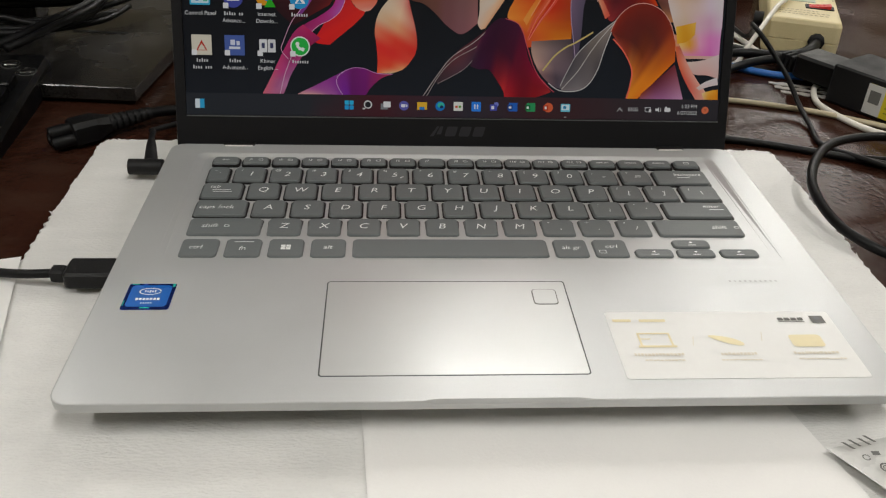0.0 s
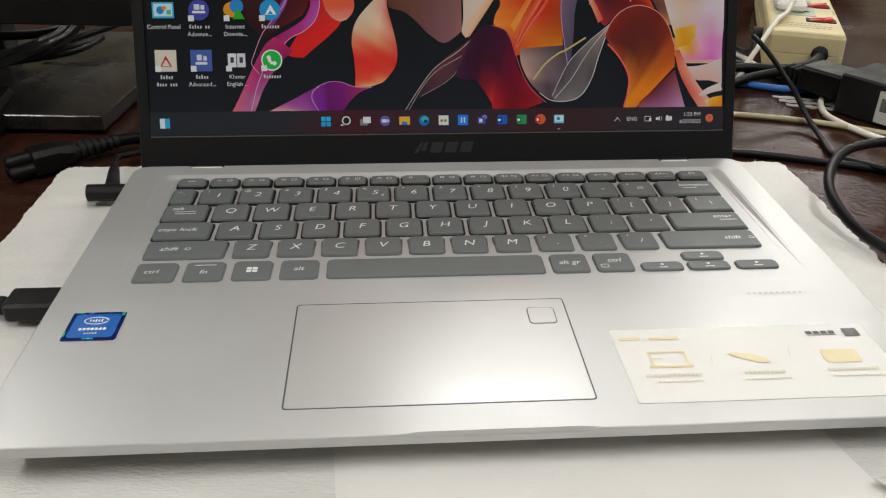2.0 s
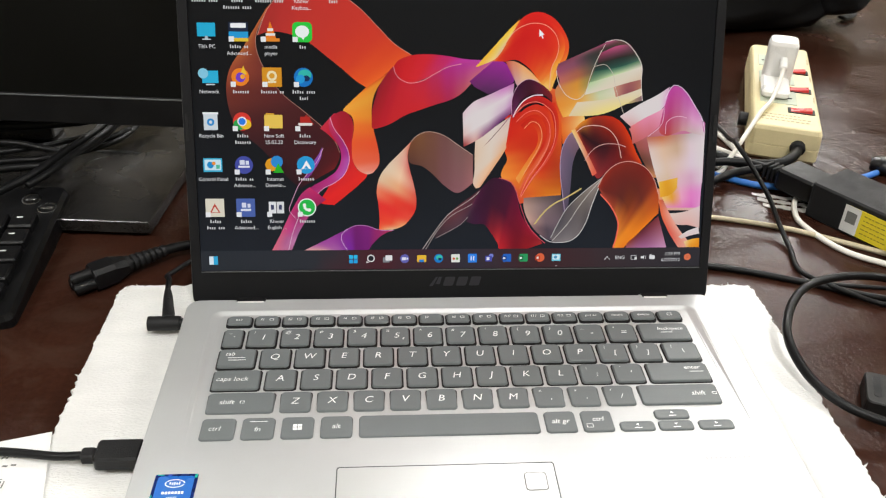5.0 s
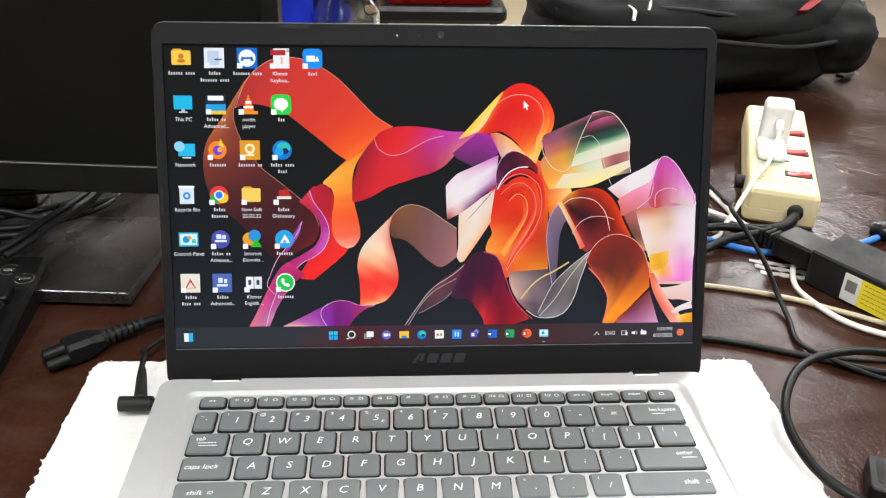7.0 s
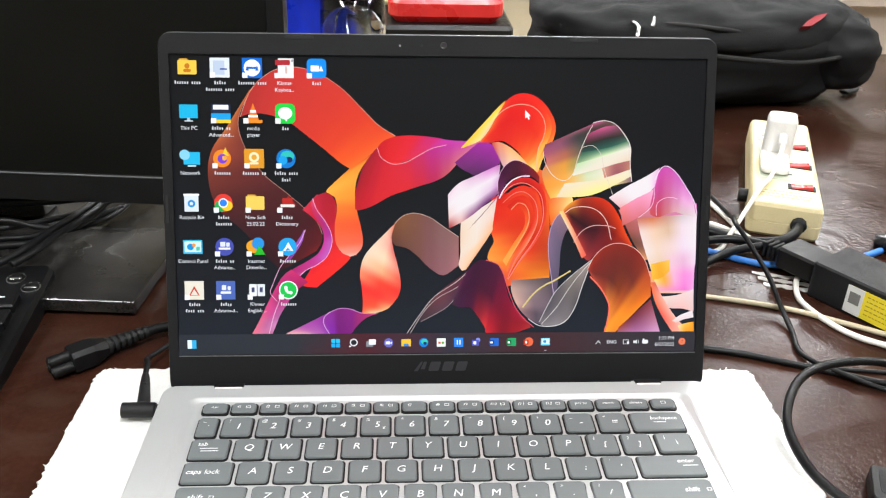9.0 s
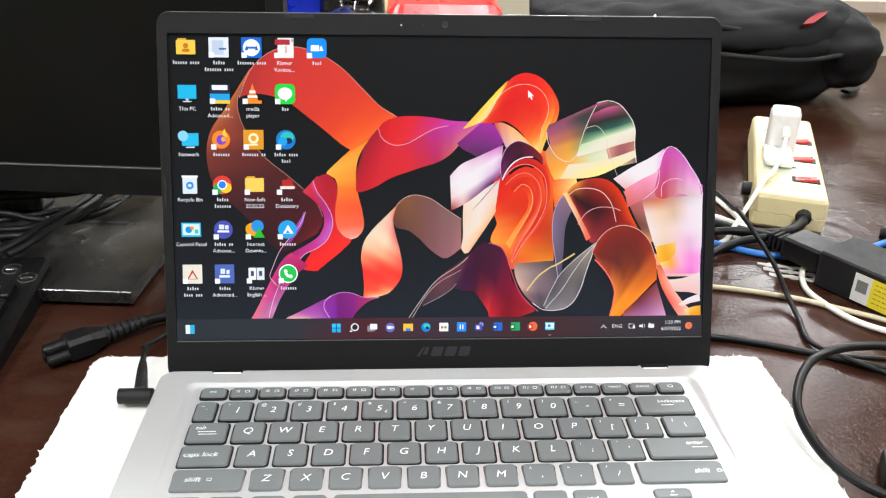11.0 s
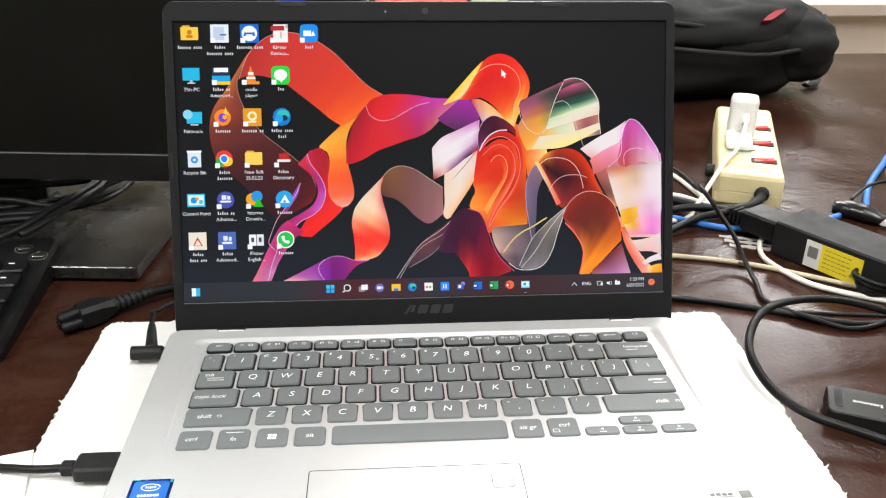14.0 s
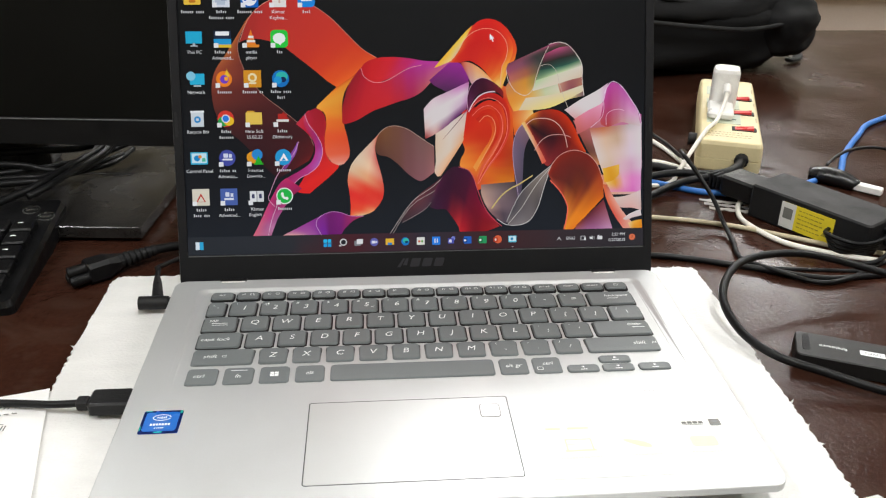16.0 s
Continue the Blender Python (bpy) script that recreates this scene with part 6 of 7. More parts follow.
def desk_keyboard():
    w, d = 0.44, 0.15
    body = loft("keyboard_case", [rrect(w, d, 0.006, 0.002, -w / 2, -d / 2), rrect(w, d, 0.006, 0.016, -w / 2, -d / 2), rrect(w - 0.004, d - 0.004, 0.005, 0.02, -w / 2, -d / 2)], BLACK, kb)
    body.matrix_local = pose(0, 0, 0.003, 5)
    for r in range(5):
        for c in range(4):
            v = slab("key", 0.0165, 0.0165, 0.019, 0.0265, 0.0015, BLACK, body, cx=-0.018 - 0.019 * c, cy=-0.052 - 0.0195 * r, b=0.0012)
            slab("key_mark", 0.004, 0.0012, 0.0264, 0.0267, 0.0003, LEGEND, v, cx=-0.02 - 0.019 * c, cy=-0.05 - 0.0195 * r, b=0.0001)
    for x, y in ((-0.022, -0.018), (-0.008, -0.03)):
        a, b = ring(0.0068, 0.0204, 26, x, y), ring(0.0059, 0.0205, 26, x, y)
        loft("sticker_ring", [ring(0.0068, 0.0199, 26, x, y), a, b, ring(0.0059, 0.0199, 26, x, y)], CHROME, body, caps=(False, False))
        slab("sticker_bar", 0.0085, 0.0024, 0.0199, 0.0206, 0.0005, CHROME, body, cx=x, cy=y, b=0.0001, m=None)
    return body


desk_keyboard()

# ---- the power strip with its charger ----
ps = thing("power_strip", "yellowed cream power strip with red rocker switches", "power strip", (0.357, 0.565, 0), -20.5)


def power_strip():
    w, d, h = 0.062, 0.236, 0.033
    body = loft("strip_body", [rrect(w - 0.004, d - 0.004, 0.004, 0.001), rrect(w, d, 0.005, 0.004), rrect(w, d, 0.005, 0.0145), rrect(w - 0.0012, d - 0.0012, 0.005, 0.0149), rrect(w - 0.0012, d - 0.0012, 0.005, 0.0153), rrect(w, d, 0.005, 0.0157),
                               rrect(w - 0.001, d - 0.001, 0.005, h - 0.004), rrect(w - 0.004, d - 0.004, 0.005, h - 0.0008), rrect(w - 0.007, d - 0.007, 0.004, h)], CREAM, ps)
    for k, y in enumerate((-0.042, 0.012, 0.064)):
        slab("socket_plate", 0.034, 0.034, h - 0.001, h + 0.0006, 0.001, SOCKETGREY, body, cx=-0.006, cy=y, b=0.0003)
        for dx in (-0.012, 0.0, 0.0105):
            slab("socket_hole", 0.0085 if dx else 0.004, 0.0022, h, h + 0.0009, 0.0008, RUBBER, body, cx=-0.006 + dx * 0.8, cy=y - 0.002, b=0.0001)
    for k, y in enumerate((-0.073, -0.018, 0.036)):
        slab("switch_frame", 0.024, 0.0125, h - 0.001, h + 0.0008, 0.0008, RUBBER, body, cx=0.0135, cy=y, b=0.0002)
        v = [(0.0045, y - 0.0048, h + 0.0006), (0.0225, y - 0.0048, h + 0.0006), (0.0225, y + 0.0048, h + 0.0006), (0.0045, y + 0.0048, h + 0.0006), (0.0045, y - 0.0042, h + 0.0012), (0.0145, y - 0.0042, h + 0.0022), (0.0225, y - 0.0042, h + 0.0034), (0.0225, y + 0.0042, h + 0.0034), (0.0145, y + 0.0042, h + 0.0022), (0.0045, y + 0.0042, h + 0.0012)]
        mesh_ob("rocker_switch", v, [(4, 5, 8, 9), (5, 6, 7, 8), (0, 1, 6, 5, 4), (2, 3, 9, 8, 7), (1, 2, 7, 6), (3, 0, 4, 9)], RED, body, "red rocker switch")
    rng = random.Random(3)
    faded = material("faded_lettering", (0.3, 0.24, 0.13), 0.6)
    for row, y in enumerate((-0.088, -0.0945, -0.101)):
        fl = Flat(h + 0.0002)
        x = -0.022
        while x < 0.02 - 0.008 * (row == 0):
            ww = rng.uniform(0.0015, 0.0035)
            fl.rect(x + ww / 2, y, ww, 0.002, "806040")
            x += ww + 0.0012
        fl.printed("worn_line", faded, body)
    for y in (-0.046, 0.012, 0.066):
        fl = Flat(h + 0.0002)
        for k in range(4):
            fl.rect(0.0265, y + 0.004 * k, 0.0012, 0.0028, "806040")
        fl.printed("worn_line", faded, body)
    tube("fuse_knob", [(-0.03, -0.064, 0.015), (-0.035, -0.064, 0.015), (-0.039, -0.064, 0.015)], 0.0065, RUBBER, ps, "black fuse knob", step=3, n=14)
    tube("cord_grommet", [(0.012, -0.1175, 0.0165), (0.0118, -0.12, 0.0165), (0.0115, -0.123, 0.0165)], 0.0068, RUBBER, ps, step=3)
    tube("cord", [(0.012, -0.119, 0.0165), (0.008, -0.135, 0.015), (-0.006, -0.15, 0.012), (-0.035, -0.152, 0.009), (-0.08, -0.142, 0.008), (-0.16, -0.19, 0.006)], 0.0046, CABLE, ps)


power_strip()

ch = thing("usb_charger", "white phone charger plugged into the power strip", "charger", (0.351, 0.571, 0.0336), -20.5)
loft("charger_body", [rrect(0.027, 0.026, 0.006, 0), rrect(0.0275, 0.0265, 0.006, 0.004), rrect(0.0275, 0.0265, 0.006, 0.0385), rrect(0.025, 0.024, 0.006, 0.042), rrect(0.019, 0.018, 0.005, 0.043)], WHITE, ch)
slab("plug_foot", 0.026, 0.05, 0.0004, 0.008, 0.005, WHITE, ch, "white plastic plug foot", cx=-0.002, cy=-0.03, b=0.002)
tube("cable_plug", [(0.002, -0.013, 0.025), (0.002, -0.02, 0.024), (0.002, -0.027, 0.021)], 0.004, WHITE, ch, step=4)
tube("charging_cable", [(0.002, -0.025, 0.022), (0.001, -0.036, 0.016), (-0.006, -0.068, 0.004), (-0.016, -0.1, 0.003), (-0.026, -0.13, -0.006), (-0.037, -0.156, -0.02), (-0.045, -0.168, -0.0312), (-0.07, -0.18, -0.0312), (-0.12, -0.16, -0.0312), (-0.2, -0.1, -0.0312)], 0.0021, WHITECABLE, ch)

# ---- the laptop's power supply ----
ad = thing("power_adapter", "matt black laptop power adapter with a yellow warning label", "power adapter", (0.345, 0.326, 0), 32.0)


def adapter():
    # long axis along local y, towards the plug end
    w, d, h = 0.047, 0.108, 0.03
    body = slab("adapter_body", w, d, 0, h, 0.004, ADAPTER, ad, b=0.0014)
    side = Matrix(((0, 0, -1, -w / 2 - 0.0003), (-1, 0, 0, 0), (0, 1, 0, h / 2), (0, 0, 0, 1)))
    lab = slab("warning_label", 0.047, 0.0225, -0.0001, 0.0002, 0.0006, YELLOW, body, "yellow label with warning lines", cx=0.002, cy=-0.001, b=0.00005, m=side)
    fl = Flat(0.0003)
    rng = random.Random(9)
    for r in range(5):
        x = -0.006
        while x < 0.014:
            ww = rng.uniform(0.0012, 0.004)
            fl.rect(x + ww / 2, 0.0068 - 0.0036 * r, ww, 0.0009, "706010")
            x += ww + 0.0008
    fl.poly([(0.0165, -0.007), (0.0225, -0.007), (0.0195, -0.0015)], "706010")
    fl.printed("label_lines", material("olive_print", (0.3, 0.24, 0.02), 0.6), lab)
    slab("code_label", 0.0135, 0.0225, 0.0001, 0.0003, 0.0005, LABELWHITE, lab, "white label with a grey printed square", cx=-0.0155, cy=-0.001, b=0.00005)
    slab("code_square", 0.0085, 0.0095, 0.0002, 0.0004, 0.0003, PRINT, lab, cx=-0.0155, cy=0.0008, b=0.00005)
    pl = slab("lead_connector", 0.03, 0.036, 0.0063, 0.025, 0.004, BLACK, ad, cx=-0.002, cy=d / 2 + 0.0185, b=0.002)
    for k in range(4):
        slab("relief_rib", 0.016 - 0.001 * k, 0.0028, 0.006, 0.019, 0.003, RUBBER, pl, cx=-0.002, cy=d / 2 + 0.039 + 0.0046 * k, b=0.0006)
    tube("mains_cord", [(-0.002, d / 2 + 0.036, 0.0125), (-0.002, d / 2 + 0.06, 0.0125), (-0.02, d / 2 + 0.085, 0.011), (-0.05, d / 2 + 0.1, 0.006), (-0.12, d / 2 + 0.1, 0.004)], 0.0036, CABLE, ad)
    tube("mains_cord", [(-0.004, d / 2 + 0.058, 0.012), (-0.03, d / 2 + 0.07, 0.008), (-0.075, d / 2 + 0.07, 0.004), (-0.13, d / 2 + 0.06, 0.0036)], 0.0036, CABLE, ad)
    tube("output_cord", [(-0.004, -d / 2, 0.014), (-0.01, -d / 2 - 0.012, 0.012), (-0.026, -d / 2 - 0.012, 0.006), (-0.04, -d / 2, 0.003), (-0.045, -d / 2 + 0.02, 0.002)], 0.0019, CABLE, ad)


adapter()


def coil():
    c = thing("coiled_cord", "thin black cord tied in a loose coil", "power cord", (0.352, 0.283, 0.004))
    for k in range(4):
        a = [(0.018 * (1 + 0.1 * k) * math.cos(q + 0.3 * k), 0.012 * (1 + 0.12 * k) * math.sin(q + 0.3 * k), 0.002 + 0.0036 * k + 0.001 * math.sin(3 * q)) for q in [6.1 * i / 11 for i in range(12)]]
        tube("cord_turn", a, 0.0018, CABLE, c, step=3, n=8)
    for k in range(5):
        tube("relief_rib", [(0.006 + 0.0035 * k, -0.002, 0.018), (0.0072 + 0.0035 * k, -0.002, 0.018), (0.0084 + 0.0035 * k, -0.002, 0.018)], 0.0034 - 0.0003 * k, RUBBER, c, step=2, n=8)
    tube("cord_plug", [(0.022, -0.003, 0.018), (0.03, -0.004, 0.016), (0.046, -0.008, 0.009)], 0.0055, BLACK, c, step=4)


coil()

# ---- loose cables on the table ----
def loose(name, label, pts, r, mat):
    ob = tube(name, pts, r, mat)
    return tagged(ob, label, "cable")


loose("beige_cable", "thin beige telephone cable across the table", [(0.12, 0.37, 0.002), (0.214, 0.353, 0.002), (0.27, 0.335, 0.002), (0.31, 0.312, 0.002), (0.35, 0.288, 0.002), (0.42, 0.262, 0.002), (0.6, 0.22, 0.002)], 0.0021, BEIGECABLE)
loose("white_cable", "thin white cable curving from under the adapter", [(0.33, 0.39, 0.0022), (0.303, 0.385, 0.0022), (0.288, 0.355, 0.0022), (0.289, 0.333, 0.0022), (0.3, 0.305, 0.0022), (0.319, 0.287, 0.0022), (0.36, 0.266, 0.0022), (0.45, 0.235, 0.0022), (0.6, 0.2, 0.0022)], 0.0023, WHITECABLE)
loose("blue_cable", "blue network cable running under the adapter lead", [(0.12, 0.46, 0.003), (0.22, 0.435, 0.003), (0.249, 0.42, 0.003), (0.264, 0.41, 0.003), (0.282, 0.403, 0.003), (0.325, 0.4, 0.003), (0.371, 0.416, 0.003), (0.392, 0.425, 0.004)], 0.0029, BLUE)
loose("blue_cable", "blue network cable rising over the table to a black coupler", [(0.418, 0.428, 0.009), (0.434, 0.455, 0.006), (0.462, 0.5, 0.0033), (0.505, 0.553, 0.0033), (0.549, 0.6, 0.0033), (0.65, 0.65, 0.0033), (0.8, 0.66, 0.0033)], 0.0032, BLUE)
loose("thick_black_cable", "thick black data cable looped over the foam's edge", [(0.42, 0.16, 0.006), (0.365, 0.2, 0.014), (0.328, 0.219, 0.02), (0.277, 0.227, 0.03), (0.228, 0.214, 0.032), (0.2, 0.178, 0.028), (0.1993, 0.146, 0.02), (0.212, 0.121, 0.0165), (0.24, 0.106, 0.012), (0.275, 0.09, 0.007), (0.33, 0.072, 0.005), (0.42, 0.05, 0.005)], 0.0028, CABLE)
loose("black_cord", "black cord running behind the foam sheet", [(0.1, 0.292, 0.0025), (0.19, 0.282, 0.0025), (0.249, 0.262, 0.0025), (0.303, 0.239, 0.0025), (0.343, 0.24, 0.0025), (0.45, 0.25, 0.0025), (0.6, 0.25, 0.0025)], 0.0025, CABLE)
loose("thin_black_cable", "thin black cable hanging down over the white cables", [(0.262, 0.6, 0.0075), (0.277, 0.53, 0.0075), (0.279, 0.485, 0.0085), (0.266, 0.442, 0.028), (0.2455, 0.4, 0.045), (0.25, 0.378, 0.038), (0.261, 0.355, 0.02), (0.263, 0.33, 0.008), (0.262, 0.304, 0.0025), (0.257, 0.275, 0.0025), (0.272, 0.25, 0.0045), (0.3, 0.232, 0.0025), (0.33, 0.238, 0.0035), (0.37, 0.262, 0.002), (0.5, 0.3, 0.002)], 0.0019, CABLE)
loose("white_power_cable", "thin white cable behind the laptop", [(0.14, 0.505, 0.004), (0.21, 0.498, 0.004), (0.25, 0.483, 0.004), (0.267, 0.47, 0.004), (0.283, 0.446, 0.004), (0.294, 0.42, 0.004)], 0.0024, WHITECABLE)
loose("white_lead", "thin white lead crossing behind the adapter", [(0.25, 0.6, 0.0025), (0.272, 0.54, 0.0025), (0.28, 0.492, 0.0025), (0.284, 0.458, 0.0025), (0.296, 0.43, 0.0025), (0.305, 0.388, 0.0025)], 0.0024, WHITECABLE)
loose("thin_black_lead", "thin black lead arching over the coupler", [(0.4, 0.425, 0.02), (0.43, 0.446, 0.026), (0.475, 0.455, 0.024), (0.53, 0.435, 0.008), (0.62, 0.4, 0.002)], 0.0016, CABLE)

hub = thing("cable_coupler", "glossy black network coupler with a white plug", "coupler", (0.41, 0.423, 0), -45)
hub.scale = (0.85, 0.85, 0.85)
tube("coupler_shell", [(-0.026, 0, 0.008), (-0.025, 0, 0.008), (-0.01, 0, 0.0095), (0.005, 0, 0.0095), (0.021, 0, 0.007), (0.024, 0, 0.006)], 0.0115, GLOSSBLACK, hub, radii=((0, 0.35), (0.05, 0.7), (0.35, 1), (0.6, 1), (0.92, 0.6), (1, 0.3)), n=18, flat=0.8)
slab("white_plug", 0.03, 0.011, 0.002, 0.0095, 0.002, WHITE, hub, cx=0.036, b=0.001)

en = thing("ssd_enclosure", "dark metal drive enclosure with white lettering", "drive enclosure", (0.2425, 0.1555, 0), -23.5)


def enclosure():
    w, d, h = 0.105, 0.029, 0.0115
    body = slab("enclosure_body", w, d, 0.001, h, 0.004, ENCLOSURE, en, cx=w / 2, cy=-d / 2, b=0.0008)
    slab("lanyard_slot", 0.0045, 0.019, h - 0.0003, h + 0.0002, 0.002, RUBBER, body, cx=0.0065, cy=-d / 2 + 0.001, b=0.0001)
    words = Flat(h + 0.0002)
    words.text(0, 0, "Enclosure", 0.0042, "ffffff")
    words.printed("lettering", LEGEND, body, "white lettering", m=pose(0.0225, -0.0145, 0, 0, 0, 180))
    slab("lettering_block", 0.0145, 0.0052, h, h + 0.0002, 0.0004, LEGEND, body, cx=0.0455, cy=-0.0145, b=0.00005)
    nv = Flat(h + 0.0003)
    nv.text(0, 0, "NVMe", 0.0038, "000000")
    nv.printed("block_lettering", ENCLOSURE, body, m=pose(0.0455, -0.0145, 0, 0, 0, 180))
    slab("port", 0.002, 0.009, 0.004, 0.008, 0.001, RUBBER, body, cx=w, cy=-d / 2, b=0.0002)


enclosure()

# pale glossy strips added for the broken lamp glint on the varnish
def tape():
    rng = random.Random(8)
    t = thing("lamp_glint_patch", "jagged pale glossy patch added for the lamp's glint on the table", "tape", (0.287, 0.378, 0.0), -18)
    for k in range(3):
        top, bot = [], []
        for i in range(15):
            x = -0.024 + 0.0034 * i + 0.004 * k
            top.append((x, 0.0115 - 0.0085 * k + rng.uniform(-0.0012, 0.0012)))
            bot.append((x, 0.006 - 0.0085 * k + rng.uniform(-0.0014, 0.0014)))
        pts = top + bot[::-1]
        loft("glint_strip", [[(x, y, 0.0003) for x, y in pts], [(x, y, 0.0008) for x, y in pts]], GLINTPALE, t)


tape()

# ---- the far side of the table ----
def backpack():
    bp = thing("backpack", "black nylon backpack lying flat, zips half open", "backpack", (0.385, 0.93, 0), 5.0)

    def lump(name, cx, cy, cz, sx, sy, sz, mat, amp=0.012, n=90, m=44, power=2.6, label=""):
        v, f = [], []
        for j in range(m + 1):
            b = math.pi * (j / m - 0.5)
            for i in range(n):
                a = 2 * math.pi * i / n
                sp = lambda t: math.copysign(abs(t) ** (2 / power), t)
                d = Vector((sp(math.cos(b)) * sp(math.cos(a)), sp(math.cos(b)) * sp(math.sin(a)), sp(math.sin(b))))
                p = Vector((cx + sx * d.x, cy + sy * d.y, cz + sz * d.z))
                k = amp * noise.noise(Vector((p.x * 9, p.y * 14, p.z * 30 + cx))) + amp * 0.7 * noise.noise(Vector((p.x * 26, p.y * 30, p.z * 60))) + amp * 0.3 * noise.noise(Vector((p.x * 70, p.y * 70, p.z * 110)))
                fold = amp * 0.45 * math.sin(p.z * 95 + p.x * 9 + 2.5 * noise.noise(Vector((p.x * 6, 0, p.z * 8))))
                p += d.normalized() * (k + fold)
                p.z = max(p.z, 0.001)
                v.append(p)
        for j in range(m):
            for i in range(n):
                f.append((j * n + i, j * n + (i + 1) % n, (j + 1) * n + (i + 1) % n, (j + 1) * n + i))
        return mesh_ob(name, v, f, mat, bp, label, True)

    lump("main_compartment", -0.015, 0.02, 0.058, 0.205, 0.158, 0.06, FABRIC, 0.008, power=3.6)
    lump("front_pocket", -0.025, -0.005, 0.1, 0.208, 0.138, 0.034, FABRIC, 0.009, power=2.8)
    lump("side_pocket", 0.142, -0.035, 0.066, 0.06, 0.112, 0.054, FABRIC, 0.007, power=2.5)
    tube("zip_seam", [(-0.235, -0.09, 0.07), (-0.13, -0.142, 0.085), (0.0, -0.158, 0.075), (0.08, -0.15, 0.07), (0.16, -0.13, 0.082), (0.198, -0.06, 0.1)], 0.003, FABRICSEAM, bp)
    tube("zip_seam", [(-0.22, -0.08, 0.1), (-0.1, -0.13, 0.112), (0.02, -0.135, 0.1), (0.11, -0.125, 0.096), (0.17, -0.08, 0.108)], 0.0028, FABRICSEAM, bp)
    for x, y, z in ((-0.145, -0.125, 0.115), (-0.12, -0.105, 0.122)):
        tube("zip_pull", [(x, y, z), (x + 0.004, y - 0.012, z - 0.004), (x - 0.002, y - 0.026, z - 0.012)], 0.0024, CHROME, bp, "steel zip pull", step=4, flat=0.5)
    patch = [(0.062, -0.142, 0.1), (0.074, -0.14, 0.101), (0.092, -0.12, 0.1135), (0.1, -0.108, 0.12), (0.084, -0.116, 0.117), (0.072, -0.128, 0.109)]
    c = Vector((0.081, -0.126, 0.1095))
    v = [c + Vector((q.x * 1.1, q.y * 0.6, q.z * 0.55)) + Vector((0, -0.007, 0.007)) for q in (Vector(p) - c for p in patch)]
    v += [p + Vector((0, 0.006, -0.006)) for p in v]
    mesh_ob("red_patch", v, [(0, 1, 2, 3, 4, 5), (0, 6, 7, 1), (1, 7, 8, 2), (2, 8, 9, 3), (3, 9, 10, 4), (4, 10, 11, 5), (5, 11, 6, 0)], material("red_patch", (0.26, 0.012, 0.02), 0.7), bp, "small red brand patch")
    tube("shoulder_strap", [(0.19, 0.0, 0.03), (0.215, -0.03, 0.012), (0.208, -0.055, 0.005), (0.185, -0.07, 0.005)], 0.007, FABRICSEAM, bp, flat=0.35)


backpack()

gl = thing("drinking_glass", "clear drinking glass half full of water", "glass", (-0.086, 0.95, 0))
loft("glass_wall", [ring(0.036, 0.0005, 32), ring(0.039, 0.004, 32), ring(0.044, 0.03, 32), ring(0.0445, 0.07, 32), ring(0.042, 0.13, 32), ring(0.0405, 0.13, 32), ring(0.0425, 0.07, 32), ring(0.042, 0.03, 32), ring(0.036, 0.009, 32)], GLASS, gl, smooth=True)
loft("water", [ring(0.0355, 0.0092, 32), ring(0.0418, 0.03, 32), ring(0.0421, 0.054, 32)], WATER, gl, smooth=False)


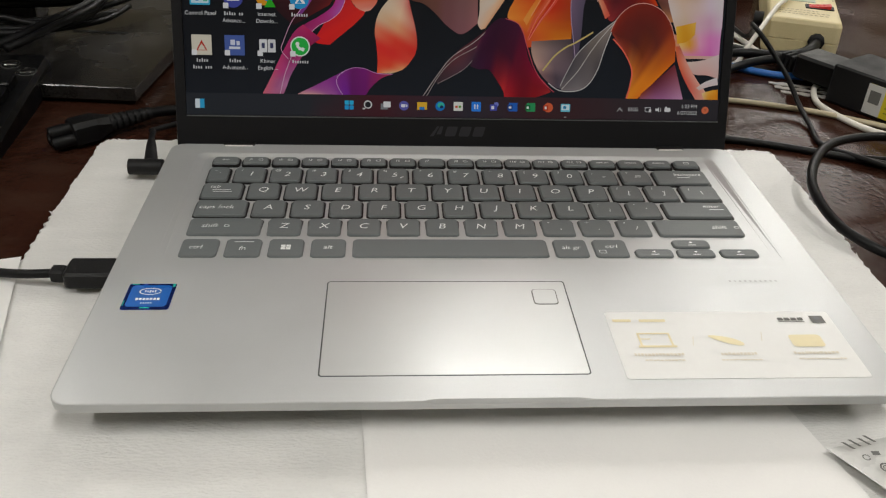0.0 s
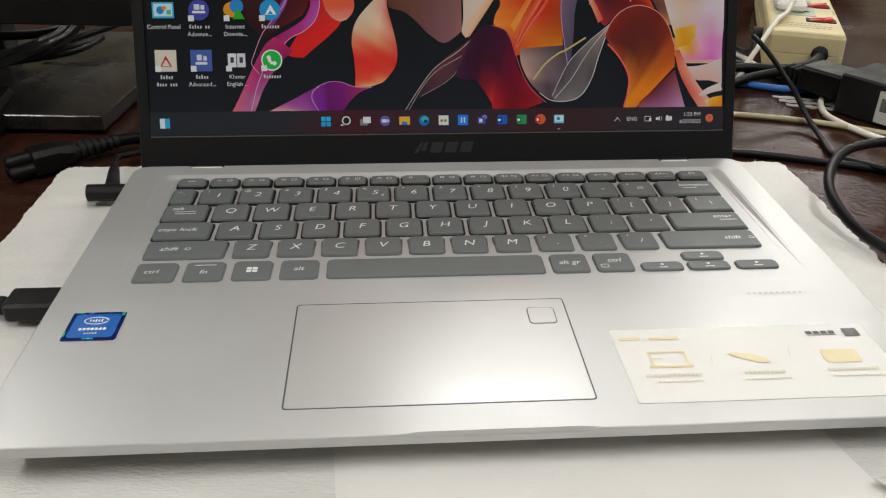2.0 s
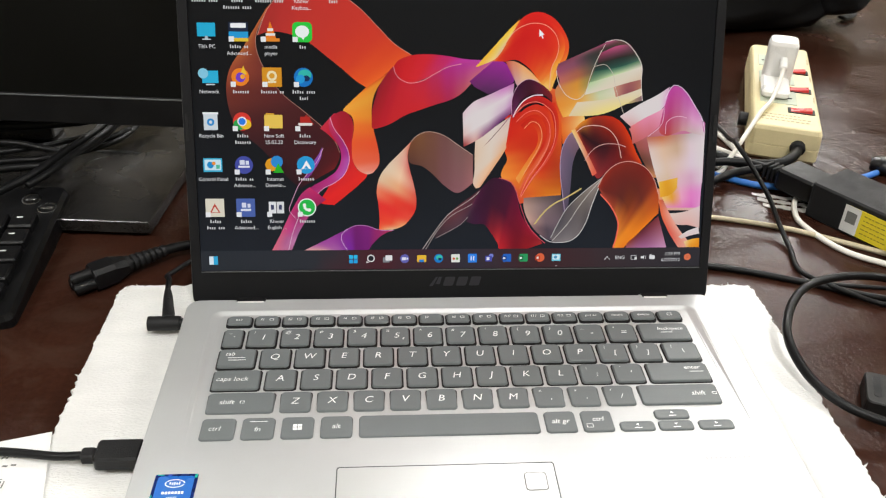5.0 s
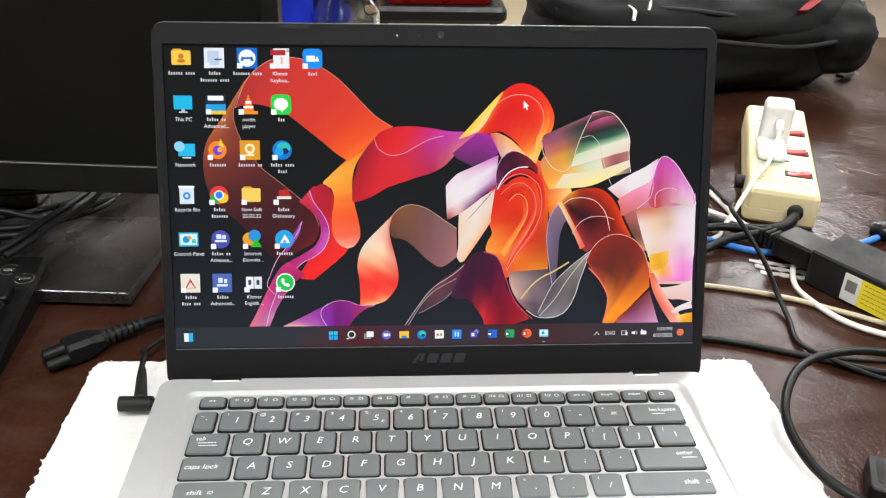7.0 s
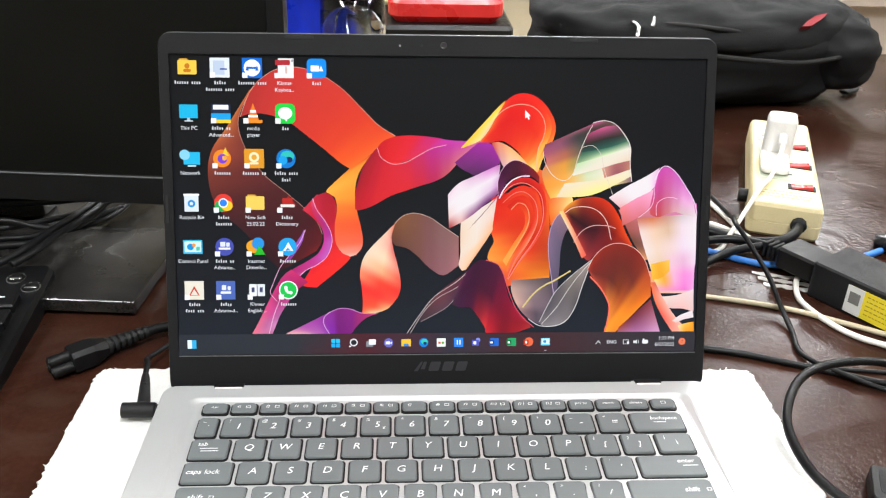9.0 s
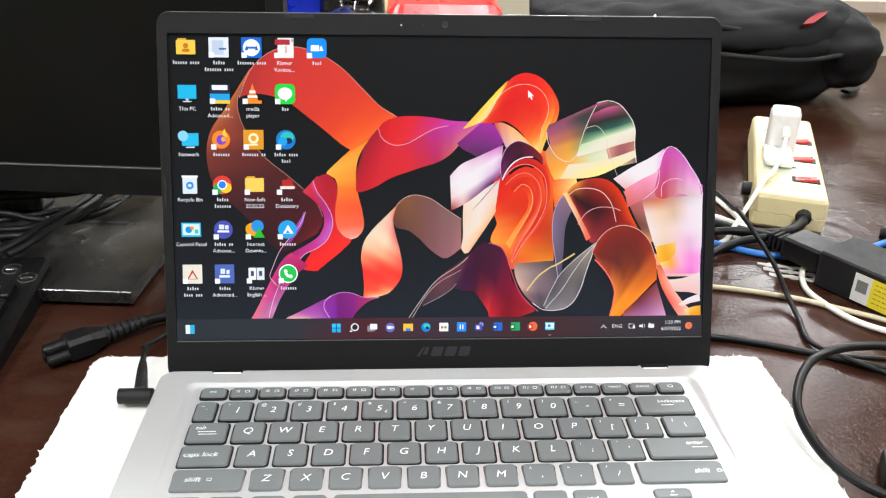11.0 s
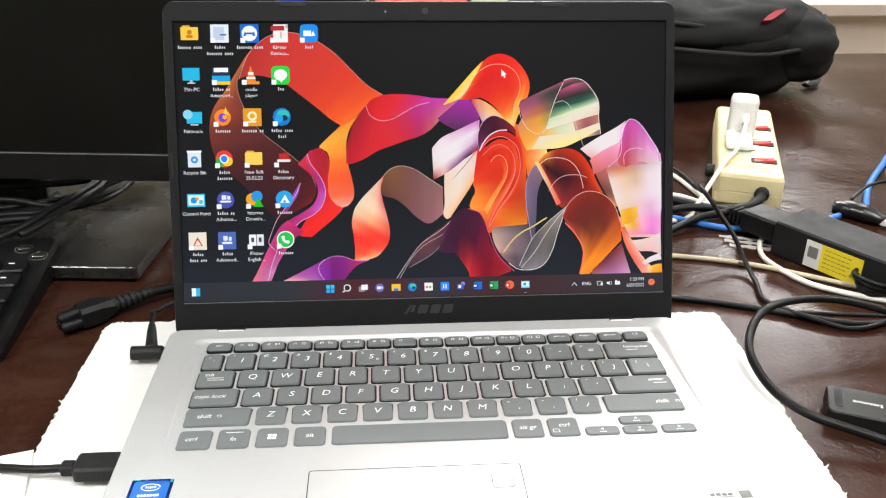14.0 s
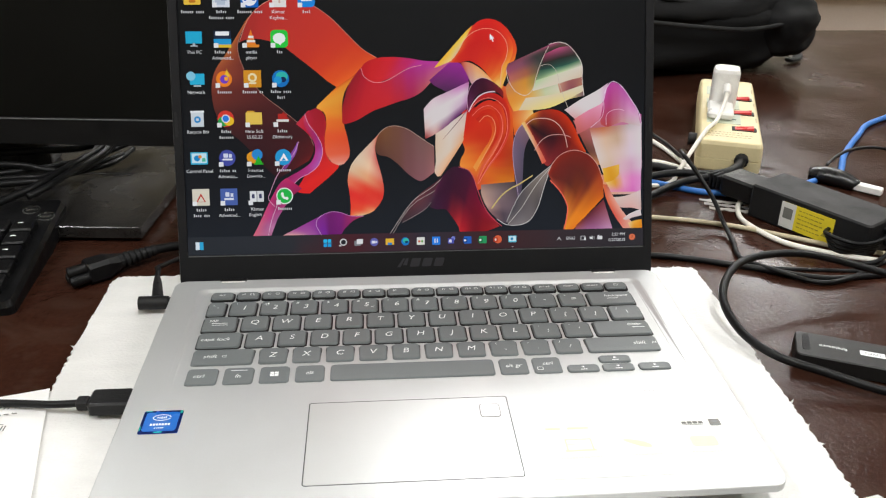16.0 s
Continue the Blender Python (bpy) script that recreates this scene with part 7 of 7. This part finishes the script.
def blue_bag():
    rng = random.Random(2)
    loops = []
    for k in range(14):
        z = 0.0005 + 0.26 * k / 13
        s = 1 - 0.25 * (k / 13) ** 2
        loops.append([(0.085 * s * math.cos(q) * (1 + 0.18 * noise.noise(Vector((math.cos(q) * 3, math.sin(q) * 3, z * 14)))), 0.06 * s * math.sin(q) * (1 + 0.25 * noise.noise(Vector((math.cos(q) * 4, math.sin(q) * 4, z * 18 + 5)))), z) for q in [6.28319 * i / 36 for i in range(36)]])
    ob = loft("blue_bag", loops, BLUEBAG, smooth=True)
    ob.matrix_basis = pose(-0.168, 1.02, 0)
    tagged(ob, "crumpled shiny blue plastic bag standing on the table", "plastic bag")


blue_bag()
# plain pale sheet along the far edge
sheet("magazine", [(-0.03, 1.0), (0.19, 0.995), (0.2, 1.085), (-0.02, 1.09)], 0.004, PAPER, "pale flat sheet lying at the table's far edge", "magazine", 0.0004, thick=0.003)


def chair():
    c = thing("chair", "chair with a red vinyl seat and black frame", "chair", (0.122, 2.6, FLOOR_Z))
    slab("seat", 0.36, 0.36, 0.482, 0.57, 0.05, REDSEAT, c, "glossy red vinyl cushion", b=0.025)
    slab("seat_frame", 0.42, 0.42, 0.435, 0.485, 0.03, BLACK, c, b=0.012)
    for x in (-0.17, 0.17):
        for y in (-0.17, 0.17):
            tube("leg", [(x, y, 0.46), (x * 1.05, y * 1.05, 0.23), (x * 1.12, y * 1.12, 0.0)], 0.013, BLACK, c, step=3)
    slab("backrest", 0.38, 0.04, 0.68, 0.95, 0.015, REDSEAT, c, cy=0.2, b=0.012)
    for x in (-0.17, 0.17):
        tube("back_post", [(x, 0.19, 0.47), (x, 0.215, 0.7), (x, 0.22, 0.93)], 0.012, BLACK, c, step=3)


chair()
fd = thing("far_desk", "pale laminate desk across the aisle", "desk", (1.5, 2.0, FLOOR_Z))
slab("desk_top", 1.6, 0.6, 0.7, 0.73, 0.01, PALEDESK, fd, b=0.003)
slab("front_panel", 1.5, 0.02, 0.1, 0.7, 0.004, PALEDESK, fd, cy=-0.25, b=0.002)
for x in (-0.77, 0.77):
    slab("side_panel", 0.025, 0.56, 0.0, 0.7, 0.004, PALEDESK, fd, cx=x, b=0.002)
sb = thing("storage_box", "cream cardboard storage box on the floor", "box", (-0.15, 2.9, FLOOR_Z))
slab("box_body", 0.9, 0.4, 0, 0.45, 0.01, material("tan_card", (0.42, 0.34, 0.2), 0.7), sb, b=0.004)
slab("box_lid", 0.92, 0.42, 0.45, 0.5, 0.01, material("tan_card_lid", (0.46, 0.38, 0.22), 0.7), sb, b=0.004)
